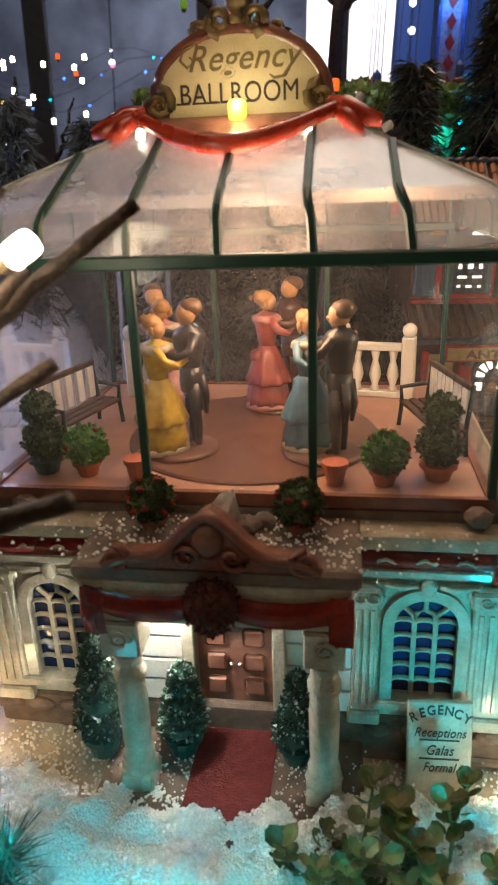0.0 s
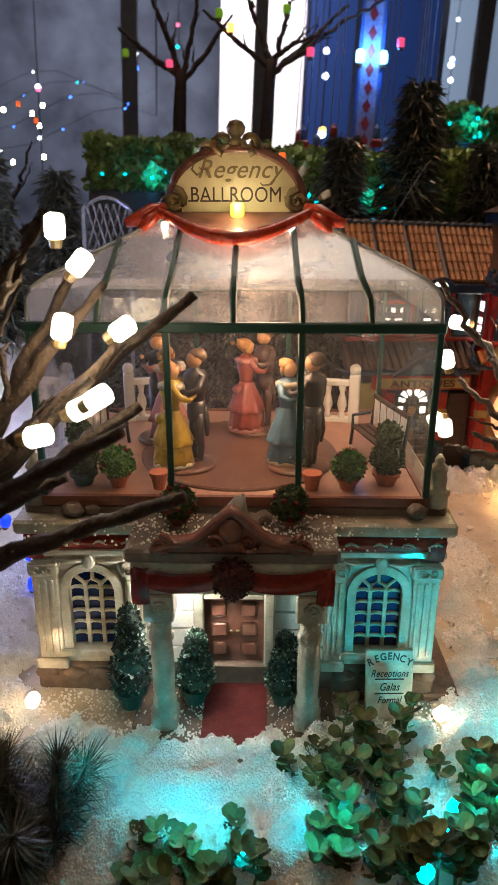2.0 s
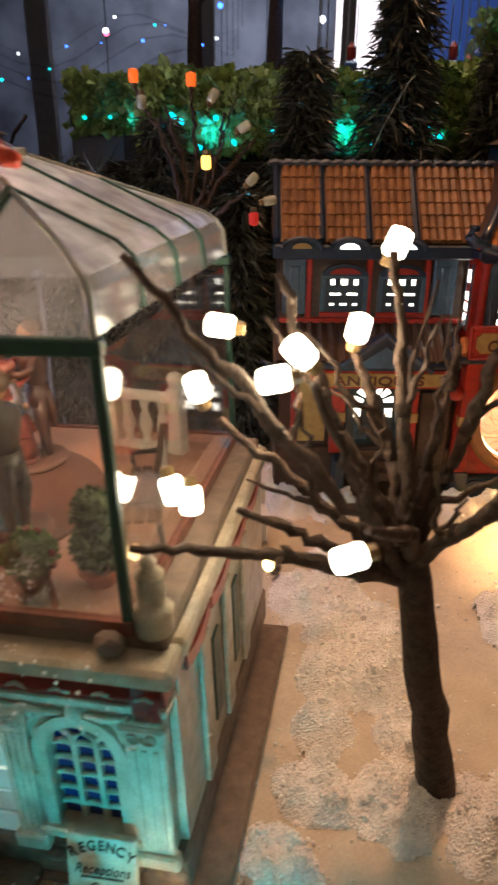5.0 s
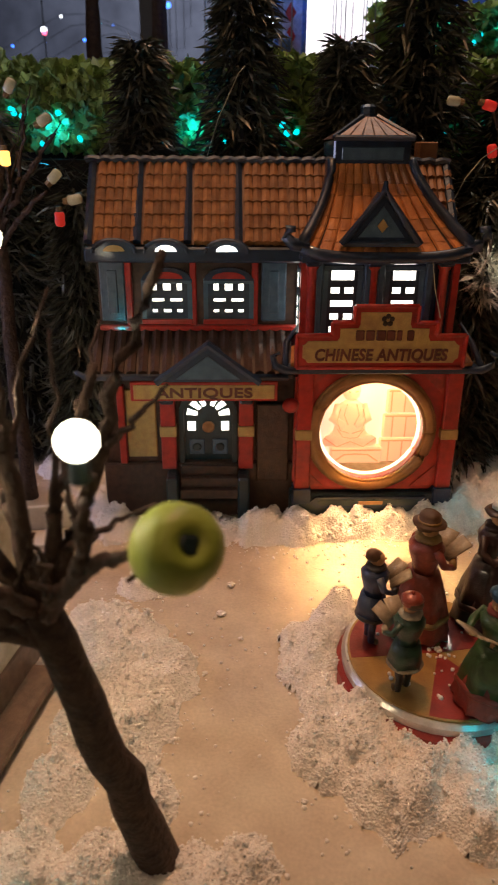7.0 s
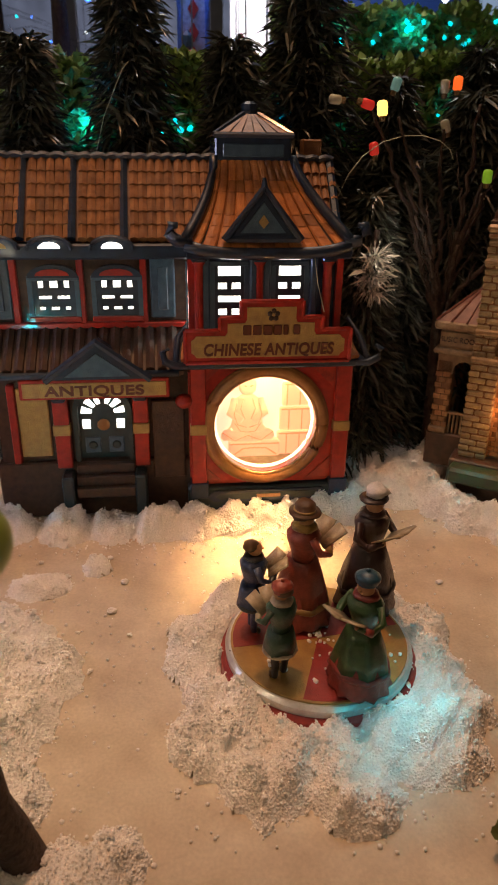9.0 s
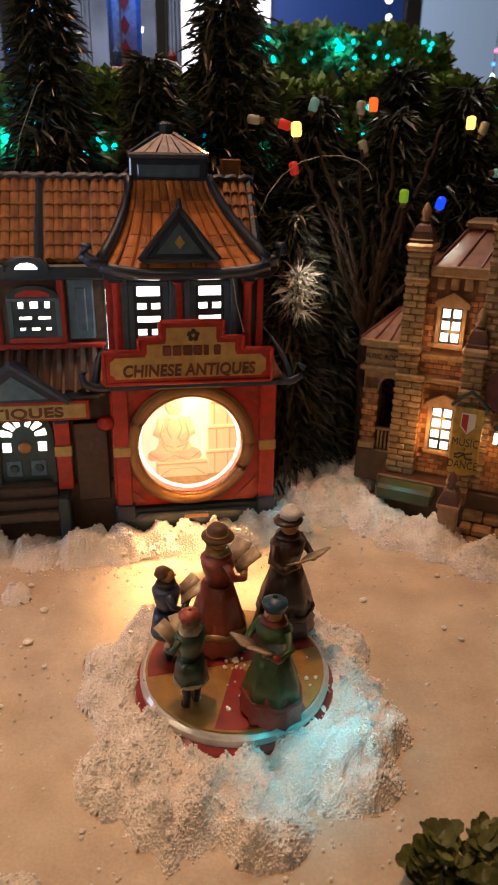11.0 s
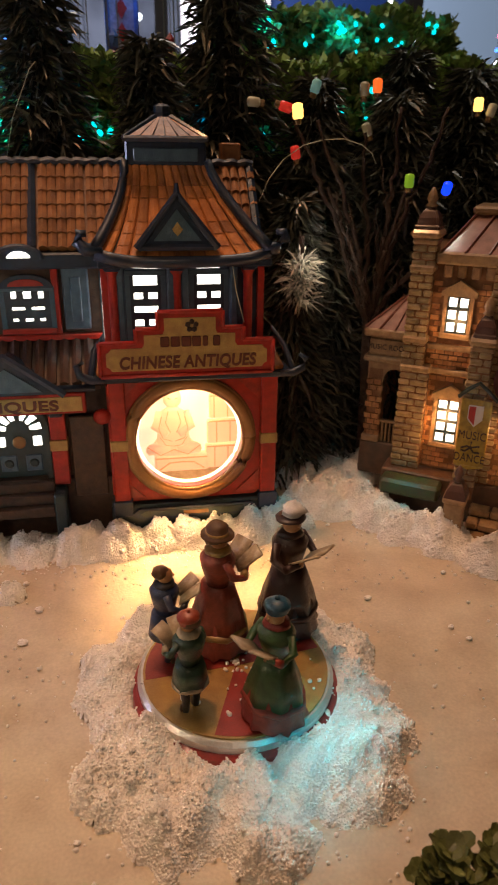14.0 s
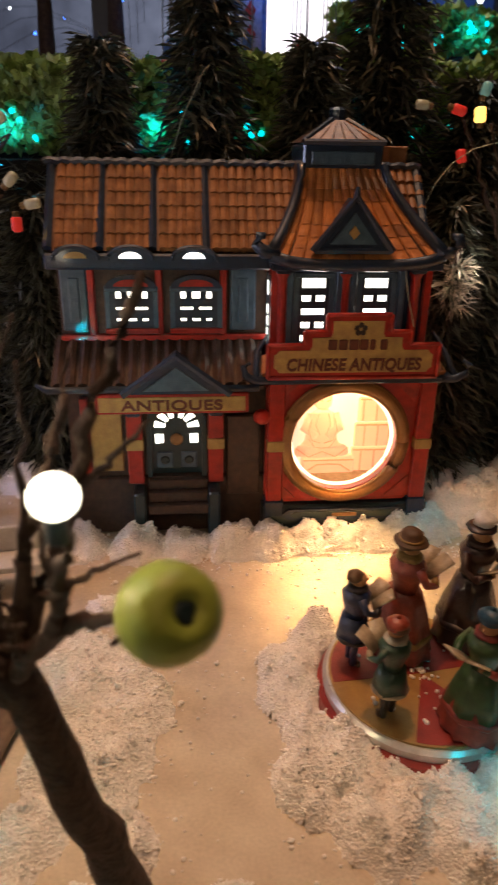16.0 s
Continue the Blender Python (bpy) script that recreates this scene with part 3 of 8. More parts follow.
for s in (-1, 1):
    a, b = (4.35, 9.8) if s > 0 else (-9.8, -4.35)
    cornice(ballroom, a, b, 0.0, 0.6, 7.9)
    mid = (a + b) / 2
    for c, d in ((a + 0.1, mid), (mid, b - 0.1)):
        swag(ballroom, c, d, -0.2, 9.05, 0.12, 0.62, RED)
    swag(ballroom, b - 0.95 if s > 0 else a + 0.15, b - 0.15 if s > 0 else a + 0.95, -0.24, 9.05, 0.0, 1.3, RED)
    bm = bmesh.new()
    for k in range(4):
        tube(bm, [(a + 0.7 + k * 1.3, -0.42, 8.62), (a + 1.0 + k * 1.3, -0.46, 8.75), (a + 1.35 + k * 1.3, -0.42, 8.58)], 0.07, 5)
    part("garland_relief", bm, CREAM, ballroom, smooth=True)
    # side cornice with its own red swag
    sx = s * 9.8
    part("cornice_slab", box(bmesh.new(), min(sx, sx + s * 0.32) - (0.6 if s > 0 else 0), max(sx, sx + s * 0.32) + (0 if s > 0 else 0.6), 0.85, 14.8, 9.1, 9.8, 0.1), CREAM, ballroom)
    part("side_frieze", box(bmesh.new(), min(s * 9.5, s * 9.85), max(s * 9.5, s * 9.85), 0.7, 14.6, 7.9, 9.1), CREAM, ballroom)
    for k in range(4):
        bm = bmesh.new()
        y0 = 1.2 + 3.0 * k
        pts = [(y0 + 2.8 * u / 8, 8.95 - 0.35 * math.sin(math.pi * u / 8)) for u in range(9)]
        prism(bm, pts + [(p, q - 0.55) for p, q in pts[::-1]], min(s * 9.86, s * 10.02), max(s * 9.86, s * 10.02), "yz")
        part("side_swag", bm, RED, ballroom, "red painted swag")
    # pilasters, quoins and window
    for px, pw in ((s * 9.0, 0.62), (s * 4.75, 0.45)):
        p = part("pilaster", box(bmesh.new(), px - pw, px + pw, -0.28, 0.0, 1.8, 7.6, 0.06), CREAM, ballroom)
        bm = bmesh.new()
        for k in (-1, 0, 1):
            box(bm, px + k * pw * 0.55 - 0.09, px + k * pw * 0.55 + 0.09, -0.36, -0.27, 2.5, 6.6, 0.03)
        part("fluting", bm, CREAM, p)
        part("capital", box(bmesh.new(), px - pw - 0.12, px + pw + 0.12, -0.42, 0.0, 6.8, 7.5, 0.1), CREAM, p)
        part("plinth", box(bmesh.new(), px - pw - 0.15, px + pw + 0.15, -0.45, 0.0, 1.6, 2.2, 0.08), CREAM, p)
        bm = bmesh.new()
        scroll(bm, px - 0.25, 7.2, -0.48, 0.26, -1, 1.2, 0.07)
        scroll(bm, px + 0.25, 7.2, -0.48, 0.26, 1, 1.2, 0.07, math.pi)
        part("capital_scroll", bm, CREAM, p, smooth=True)
    win = part("arched_window", archband(bmesh.new(), WW, WW + 0.42, WSILL, WSPR, -0.2, 0.3, s * WX), CREAM, ballroom, "round-headed cream window surround")
    part("sill", box(bmesh.new(), s * WX - 1.75, s * WX + 1.75, -0.4, 0.1, WSILL - 0.42, WSILL, 0.08), CREAM, win)
    part("pane", prism(bmesh.new(), arch(WW + 0.02, WSILL, WSPR, 12, s * WX), 0.34, 0.4), BLUEPANE, win, "deep blue glossy pane")
    for k in (-0.37, 0.37):
        part("glazing_bar", box(bmesh.new(), s * WX + k - 0.09, s * WX + k + 0.09, 0.16, 0.33, WSILL, WSPR), CREAM, win)
        e = 1 if k > 0 else -1
        bow = [(s * WX + k, 0.24, WSPR), (s * WX + e * 0.46, 0.24, WSPR + 0.28), (s * WX + e * 0.8, 0.24, WSPR + 0.6)]
        part("glazing_arc", tube(bmesh.new(), bow, 0.1, 6), CREAM, win)
        bow = [(s * WX + k, 0.24, WSPR), (s * WX + e * 0.3, 0.24, WSPR + 0.3), (s * WX, 0.24, WSPR + 0.46), (s * WX, 0.24, WSPR + 1.0)]
        part("glazing_arc", tube(bmesh.new(), bow, 0.1, 6), CREAM, win)
    for k in range(5):
        z = WSILL + 0.62 + 0.64 * k
        for c in (-0.74, 0.0, 0.74):
            part("glazing_bar", tube(bmesh.new(), [(s * WX + c - 0.37, 0.26, z - 0.06), (s * WX + c - 0.15, 0.24, z + 0.05), (s * WX + c + 0.15, 0.24, z + 0.05), (s * WX + c + 0.37, 0.26, z - 0.06)], 0.095, 6), CREAM, win)
    for k in range(5):
        for e in (-1, 1):
            part("quoin", box(bmesh.new(), s * WX + e * 1.78 - 0.2, s * WX + e * 1.78 + 0.2, -0.14, 0.0, 2.75 + 0.72 * k, 3.35 + 0.72 * k, 0.05), CREAM, ballroom)
    for e in (-1, 1):
        bm = bmesh.new()
        scroll(bm, s * WX + e * 1.75, 7.25, -0.16, 0.42, e, 1.3, 0.12, math.pi / 2)
        tube(bm, [(s * WX + e * 0.35, -0.16, 7.55), (s * WX + e * 0.9, -0.2, 7.5), (s * WX + e * 1.75, -0.16, 7.62)], [0.1, 0.14, 0.08], 5)
        part("spandrel_scroll", bm, CREAM, ballroom, smooth=True)
    part("keystone", blob(bmesh.new(), s * WX, -0.15, 7.5, 0.3, 0.15, 0.4), CREAM, ballroom, smooth=True)
# stone base relief
for k in range(15):
    x = -9.4 + k * 1.34
    if abs(x) > 4.5:
        part("base_stone", blob(bmesh.new(), x, -0.18, 1.25, 0.6, 0.2, 0.34, 2, rough=0.2, rng=rng), STONE, ballroom, smooth=True)
part("ground_plate", box(bmesh.new(), -10.4, 11.2, -0.3, 14.0, -0.2, 0.22, 0.1), STONE, ballroom, "dark brown ground plate")
# door
door = part("front_door", prism(bmesh.new(), [(-1.5, 1.75), (1.4, 1.75), (1.4, 5.6), (-1.5, 5.6)], 0.2, 0.42), DOOR, ballroom, "brown panelled double door")
for e in (-1, 1):
    for k in range(3):
        part("door_panel", box(bmesh.new(), -0.05 + e * 0.72 - 0.42, -0.05 + e * 0.72 + 0.42, 0.06, 0.22, 2.15 + 1.12 * k, 2.95 + 1.12 * k, 0.12), DOOR, door)
    part("door_knob", blob(bmesh.new(), -0.05 + e * 0.16, 0.08, 3.6, 0.1, sub=1), BRONZE, door)
frame_ = bmesh.new()
box(frame_, -2.0, -1.5, -0.35, 0.45, 1.8, 6.4, 0.06)
box(frame_, 1.4, 1.9, -0.35, 0.45, 1.8, 6.4, 0.06)
box(frame_, -1.5, 1.4, -0.3, 0.45, 5.6, 5.9, 0.05)
box(frame_, -2.1, 2.0, -0.45, 0.45, 6.42, 6.8, 0.06)
part("door_frame", frame_, CREAM, ballroom)
part("transom_pane", box(bmesh.new(), -1.49, 1.39, 0.1, 0.2, 5.92, 6.4), BLUEPANE, ballroom, "blue transom pane")
# porch
part("porch_slab", box(bmesh.new(), -4.7, 4.8, -3.9, -0.16, 0, 0.55, 0.08), STONE, ballroom, "brown porch slab dusted with snow")
part("porch_step", box(bmesh.new(), -1.9, 1.9, -4.9, -3.92, 0, 0.3, 0.06), STONE, ballroom)
part("red_carpet", box(bmesh.new(), -1.45, 1.55, -4.4, -0.05, 0.56, 0.68, 0.03), CARPET, ballroom, "red painted carpet")
COL = [(0.62, 0.55), (0.62, 1.35), (0.66, 1.4), (0.5, 1.55), (0.56, 1.7), (0.56, 1.95), (0.46, 2.1), (0.5, 2.6), (0.52, 4.2), (0.46, 5.0), (0.46, 5.15), (0.56, 5.25), (0.56, 5.5), (0.47, 5.6), (0.45, 6.1), (0.6, 6.25), (0.62, 6.4)]
for x in (-3.15, 3.4):
    c = part("column", lathe(bmesh.new(), COL, x, -2.75, 0, 14), CREAM, ballroom, "turned cream porch column", True)
    part("column_base", box(bmesh.new(), x - 0.6, x + 0.6, -3.35, -2.15, 0.54, 1.3, 0.1), CREAM, c)
    part("column_block", box(bmesh.new(), x - 0.66, x + 0.66, -3.4, -2.1, 6.4, 7.75, 0.08), CREAM, c)
    bm = bmesh.new()
    scroll(bm, x, 7.1, -3.42, 0.4, 1, 1.5, 0.1)
    part("rosette", bm, CREAM, c, smooth=True)
part("porch_beam", box(bmesh.new(), -4.25, 4.25, -3.3, -0.64, 7.76, 9.3, 0.05), CREAM, ballroom)
part("porch_slab_top", box(bmesh.new(), -4.5, 4.5, -3.4, 0.3, 9.3, 9.9, 0.12), DECK, ballroom, "brown porch roof slab")
for c, d in ((-4.1, -0.1), (0.0, 4.1)):
    swag(ballroom, c, d, -3.32, 9.15, 0.42, 0.85, RED)
for x in (-4.2, 3.55):
    swag(ballroom, x, x + 0.75, -3.36, 9.1, 0.0, 1.75, RED)
# pediment with curved shoulders and scrolls
top = []
for i in range(25):
    u = i / 24
    x = -3.3 + 6.6 * u
    k = abs(x)
    h = 11.45 - 0.5 * k ** 1.1 + 0.26 * math.cos(k * 2.1) if k < 2.8 else 10.15 - (k - 2.8) * 0.5
    top.append((x, h))
part("pediment", prism(bmesh.new(), [(-3.3, 9.92), (3.3, 9.92)] + top[::-1], -3.5, -2.6), BROWNRED, ballroom, "brown-red curved pediment")
bm = bmesh.new()
tube(bm, [(x, -3.5, h + 0.05) for x, h in top], 0.2, 6)
for e in (-1, 1):
    scroll(bm, e * 2.9, 10.25, -3.55, 0.5, e, 1.3, 0.16, math.pi / 2)
    scroll(bm, e * 0.7, 10.35, -3.6, 0.42, -e, 1.2, 0.13)
blob(bm, 0, -3.55, 10.9, 0.5, 0.2, 0.6)
part("pediment_moulding", bm, BROWNRED, ballroom, smooth=True)
# flat roof deck round the conservatory
part("roof_deck", box(bmesh.new(), -9.75, 9.75, 0.31, 14.7, 9.3, 10.25, 0.1), DECK, ballroom, "brown roof terrace with snow crumbs")
for x in (-9.2, 9.3):
    urn = part("corner_urn", lathe(bmesh.new(), [(0.55, 10.2), (0.55, 10.75), (0.6, 10.8), (0.6, 10.95), (0.38, 11.05), (0.42, 11.5), (0.36, 11.9), (0.42, 11.95), (0.42, 12.1), (0.2, 12.3), (0.24, 12.45), (0.08, 12.7)], x, 0.7, 0, 12), CREAM, ballroom, "pale corner urn", True)

# conservatory
X0, X1, Y0, Y1, ZB, ZE, ZK, ZT = -8.7, 8.7, 0.35, 14.0, 10.35, 18.25, 19.9, 22.6
TX, TY0, TY1 = 3.6, 5.4, 8.2
cons = thing("conservatory", ballroom.matrix_world @ cmpose(0, 0, 0), "clear plastic conservatory with dark green frame and dusty hipped roof", "conservatory")
part("floor_slab", box(bmesh.new(), X0, X1, Y0 - 0.1, Y1, 10.26, 10.62, 0.04), PINKFLOOR, cons, "glossy rose-coloured floor")
for y0, y1 in ((Y0 - 0.16, Y0 + 0.1), (Y1 - 0.1, Y1 + 0.16)):
    part("base_rail", box(bmesh.new(), X0 - 0.15, X1 + 0.15, y0, y1, 10.27, 10.72), BROWNRED, cons)
for x in (X0, X1):
    part("base_rail", box(bmesh.new(), x - 0.13, x + 0.13, Y0 + 0.1, Y1 - 0.1, 10.27, 10.72), BROWNRED, cons)
for x in (X0, -2.88, 2.88, X1):
    part("post", box(bmesh.new(), x - 0.14, x + 0.14, Y0 - 0.14, Y0 + 0.14, 10.72, ZE, 0.04), GREEN, cons)
    if x not in (X0, X1):
        part("post", box(bmesh.new(), x - 0.14, x + 0.14, Y1 - 0.14, Y1 + 0.14, 10.72, ZE, 0.04), GREEN, cons)
for x in (X0, X1):
    part("post", box(bmesh.new(), x - 0.12, x + 0.12, Y1 - 0.12, Y1 + 0.12, 10.72, ZE, 0.04), GREEN, cons)
bm = bmesh.new()
box(bm, X0 - 0.2, X1 + 0.2, Y0 - 0.22, Y0 + 0.16, ZE - 0.02, ZE + 0.42, 0.06)
part("eave_beam", bm, GREEN, cons)
part("eave_beam", box(bmesh.new(), X0 - 0.2, X1 + 0.2, Y1 - 0.16, Y1 + 0.2, ZE, ZE + 0.35, 0.06), GREEN, cons)


def sheet(name, quad, mat, th=0.05):
    """A thin plate of plastic between four or three corners."""
    bm = bmesh.new()
    bm.faces.new([bm.verts.new(q) for q in quad])
    bmesh.ops.solidify(bm, geom=bm.faces[:], thickness=th)
    ob = part(name, bm, mat, cons)
    ob.visible_shadow = False
    return ob


for a, b in ((X0, -2.88), (-2.88, 2.88), (2.88, X1)):
    sheet("pane", [(a + 0.14, Y0, 10.72), (b - 0.14, Y0, 10.72), (b - 0.14, Y0, ZE), (a + 0.14, Y0, ZE)], PLASTIC)
    sheet("pane", [(a + 0.14, Y1, 10.72), (b - 0.14, Y1, 10.72), (b - 0.14, Y1, ZE), (a + 0.14, Y1, ZE)], PLASTIC)
for x in (X0, X1):
    sheet("pane", [(x, Y0 + 0.14, 10.72), (x, Y1 - 0.12, 10.72), (x, Y1 - 0.12, ZE), (x, Y0 + 0.14, ZE)], PLASTIC)
ring = lambda g, z: [(X0 + g, Y0 + g, z), (X1 - g, Y0 + g, z), (X1 - g, Y1 - g, z), (X0 + g, Y1 - g, z)]
rings = [ring(0.0, ZE + 0.4), ring(0.05, ZK - 0.25), ring(0.25, ZK + 0.12), ring(0.7, ZK + 0.5), [(-TX, TY0, ZT), (TX, TY0, ZT), (TX, TY1, ZT), (-TX, TY1, ZT)]]
for k in range(4):
    for lo_, hi_, mt in ((0, 2, SKIRT), (2, 4, FROST)):
        bm = bmesh.new()
        for a, b in zip(rings[lo_:hi_ + 1], rings[lo_ + 1:hi_ + 1]):
            bm.faces.new([bm.verts.new(q) for q in (a[k], a[(k + 1) % 4], b[(k + 1) % 4], b[k])])
        bmesh.ops.remove_doubles(bm, verts=bm.verts[:], dist=0.001)
        bmesh.ops.solidify(bm, geom=bm.faces[:], thickness=0.05)
        # Slopes 1 and 3 take the copy with the brightness in its haze.
        ob = part("roof_pane", bm, FROSTLIT if lo_ and k in (1, 3) else mt, cons, "dusty grey plastic roof slope, side ones hazed brighter" if lo_ else "hazy plastic roof skirt")
        ob.visible_shadow = False
part("roof_cap", box(bmesh.new(), -TX, TX, TY0, TY1, ZT - 0.02, ZT + 0.25, 0.06), CREAM, cons)
# ribs over the roof slopes


def rib(u, side, rad=0.15):
    """A rib at the share u along a slope, from the eave to the cap or the hip."""
    a, b = side, (side + 1) % 4
    lines = []
    for r in rings:
        p, q = Vector(r[a]), Vector(r[b])
        lines.append((p, q))
    eave = lines[0][0].lerp(lines[0][1], u)
    along = (lines[0][1] - lines[0][0]).normalized()
    mid = (lines[0][0] + lines[0][1]) / 2
    off = (eave - mid).dot(along)
    pts = []
    for k, (p, q) in enumerate(lines):
        half = (q - p).length / 2
        o = off * (1 - 0.1 * k / 4)
        c = (p + q) / 2
        if abs(o) <= half:
            pts.append(c + along * o)
        else:
            p0, q0 = lines[k - 1]
            half0, c0, o0 = (q0 - p0).length / 2, (p0 + q0) / 2, off * (1 - 0.1 * (k - 1) / 4)
            s = (half0 - abs(o0)) / ((half0 - abs(o0)) + (abs(o) - half))
            pts.append((c0 + along * o0).lerp(c + along * o, s))
            break
    return part("roof_rib", tube(bmesh.new(), pts, rad, 5), GREEN, cons)


for side, count in ((0, 6), (1, 4), (2, 6), (3, 4)):
    for i in range(1, count):
        rib(i / count, side, 0.15 if side == 0 else 0.09)
HIPM = material("clear_seam", (0.35, 0.38, 0.36), 0.2, None, 200, coat=0.5)
for k in range(4):
    part("hip_seam", tube(bmesh.new(), [r[k] for r in rings], 0.1, 6), HIPM, cons, "clear plastic hip seam", True)

# sign on the ridge
sign = thing("ballroom_sign", ballroom.matrix_world @ cmpose(-0.1, 6.6, 22.4), "arched gold ballroom sign with bronze scrolls and red drapery", "sign")
arc = [(3.05 * math.cos(math.pi * i / 24), 1.0 + 2.3 * math.sin(math.pi * i / 24)) for i in range(25)]
part("board", prism(bmesh.new(), [(-3.05, 0.55), (3.05, 0.55)] + arc, 0.0, 0.5), GOLD, sign)
bm = bmesh.new()
tube(bm, [(x * 1.04, 0.2, z + 0.06) for x, z in arc], 0.27, 8)
part("board_rim", bm, BROWNRED, sign, smooth=True)
for e in (-1, 1):
    for q in ((e * 2.95, 1.05, -0.08, 0.55, e, 1.4, 0.2, math.pi / 2), (e * 3.35, 0.85, 0.05, 0.4, -e, 1.2, 0.18), (e * 0.62, 3.6, 0.05, 0.48, e, 1.4, 0.2, -math.pi / 2), (e * 1.45, 3.3, 0.2, 0.35, -e, 1.2, 0.18, 0)):
        part("scroll", scroll(bmesh.new(), *q), BRONZE, sign, "bronze painted scroll", True)
part("finial", lathe(bmesh.new(), [(0.3, 3.5), (0.36, 3.75), (0.22, 3.85), (0.4, 4.05), (0.46, 4.3), (0.3, 4.55), (0.08, 4.62)], 0, 0.2, 0, 12), BRONZE, sign, smooth=True)
words("lettering", "Regency", 1.16, cmpose(0.15, -0.03, 2.08), BRONZE, sign, 0.03, 0.35, 1.0, 0.004)
part("flourish", tube(bmesh.new(), [(-1.2, -0.03, 2.75), (-1.55, -0.03, 2.95), (-1.95, -0.03, 2.8), (-2.1, -0.03, 2.45), (-1.85, -0.03, 2.2), (-1.6, -0.03, 2.4), (-1.75, -0.03, 2.55)], [0.03, 0.05, 0.055, 0.06, 0.055, 0.05, 0.04], 5), BRONZE, sign, smooth=True)
part("flourish", tube(bmesh.new(), [(1.85, -0.03, 2.0), (1.7, -0.03, 1.8), (1.3, -0.03, 1.74), (1.15, -0.03, 1.86)], [0.04, 0.05, 0.05, 0.03], 5), BRONZE, sign, smooth=True)
words("lettering", "BALLROOM", 0.98, cmpose(0, -0.03, 1.0), INK, sign, 0.03, 0.0, 0.84, 0.0)
for k, x in enumerate((-2.05, -1.43, -0.93, -0.42, 0.22, 0.85, 1.5, 2.06)):
    if k < 5:
        part("serif", box(bmesh.new(), x - 0.27, x + 0.22, -0.055, -0.02, 1.0, 1.07), INK, sign)
part("base_band", prism(bmesh.new(), [(-3.2, 0.05), (3.2, 0.05), (3.2, 0.55), (-3.2, 0.55)], -0.05, 0.6), BROWNRED, sign)


def draped(x, sag, off=0.0):
    """A point laid on the front roof slope, sag centimetres below the sign."""
    return (x, -1.05 - 0.86 * sag - 0.45 * off, 0.4 - 0.47 * sag + 0.86 * off)


bm = bmesh.new()
rows = [[bm.verts.new(draped(-3.6 + 7.2 * i / 16, j / 4 * 2.4 * math.sin(math.pi * i / 16), 0.12)) for j in range(5)] for i in range(17)]
for p, q in zip(rows, rows[1:]):
    for j in range(4):
        bm.faces.new((p[j], q[j], q[j + 1], p[j + 1]))
for p, q in zip(rows, rows[1:]):
    u, v = bm.verts.new(p[0].co + Vector((0, 1.1, 0.02))), bm.verts.new(q[0].co + Vector((0, 1.1, 0.02)))
    bm.faces.new((p[0], u, v, q[0]))
part("drape_panel", bm, BROWNRED, sign, "brown-red drape panel", True)
bm = bmesh.new()
tube(bm, [draped(-3.7 + 7.4 * i / 18, 2.5 * math.sin(math.pi * i / 18), 0.3) for i in range(19)], [0.22 + 0.12 * math.sin(math.pi * i / 18) for i in range(19)], 8)
for e in (-1, 1):
    tube(bm, [(e * 3.3, -1.0, 0.65), (e * 3.9, -1.3, 0.6), (e * 4.6, -1.6, 0.2), (e * 5.1, -1.7, 0.05)], [0.32, 0.36, 0.32, 0.2], 7)
    tube(bm, [(e * 3.5, -1.2, 0.6), (e * 4.0, -1.7, 0.15), (e * 4.5, -2.0, -0.4)], [0.26, 0.32, 0.18], 7)
part("drape_roll", bm, ORANGE, sign, "glossy orange-red rolled drape", True)
bulb("mini_bulb", sign.matrix_world @ cmpose(0.1, -1.2, 0.25), BULBS["yellow"], 0.33, 0.75, "small yellow bulb clipped to the ballroom sign", "loose bulbs")
# two tiny bulbs added behind the drape stand for hall light glinting on the roof
for x in (-3.2, 2.6):
    bulb("roof_glint", ballroom.matrix_world @ cmpose(x - 0.1, 4.6, 22.5, 150), BULBWHITE, 0.16, 0.35, "tiny white bulb under the red drape, added as a glint", "roof lamps")

# ---- planting and furniture of the conservatory and terrace ----
at = lambda x, y, z, rz=0: ballroom.matrix_world @ cmpose(x, y, z, 0, 0, rz)


def pot(parent, r, h, mat, z=0.0):
    return part("pot", lathe(bmesh.new(), [(r * 0.7, z), (r * 0.95, z + h * 0.75), (r * 1.12, z + h * 0.78), (r * 1.12, z + h), (r * 0.9, z + h)], seg=14), mat, parent, smooth=False)


def ball_plant(x, y, z, r, mat, label, potmat, berries=0, h=0.8):
    t = thing("ball_shrub", at(x, y, z), label, "potted plant", "round potted shrubs")
    pot(t, r * 0.62, h, potmat)
    part("foliage", leafball(bmesh.new(), 0, 0, h + r * 0.8, r, r * 0.95, 620, r * 0.24, rng, 0.5, 0.9, berries), [mat, BERRY], t)


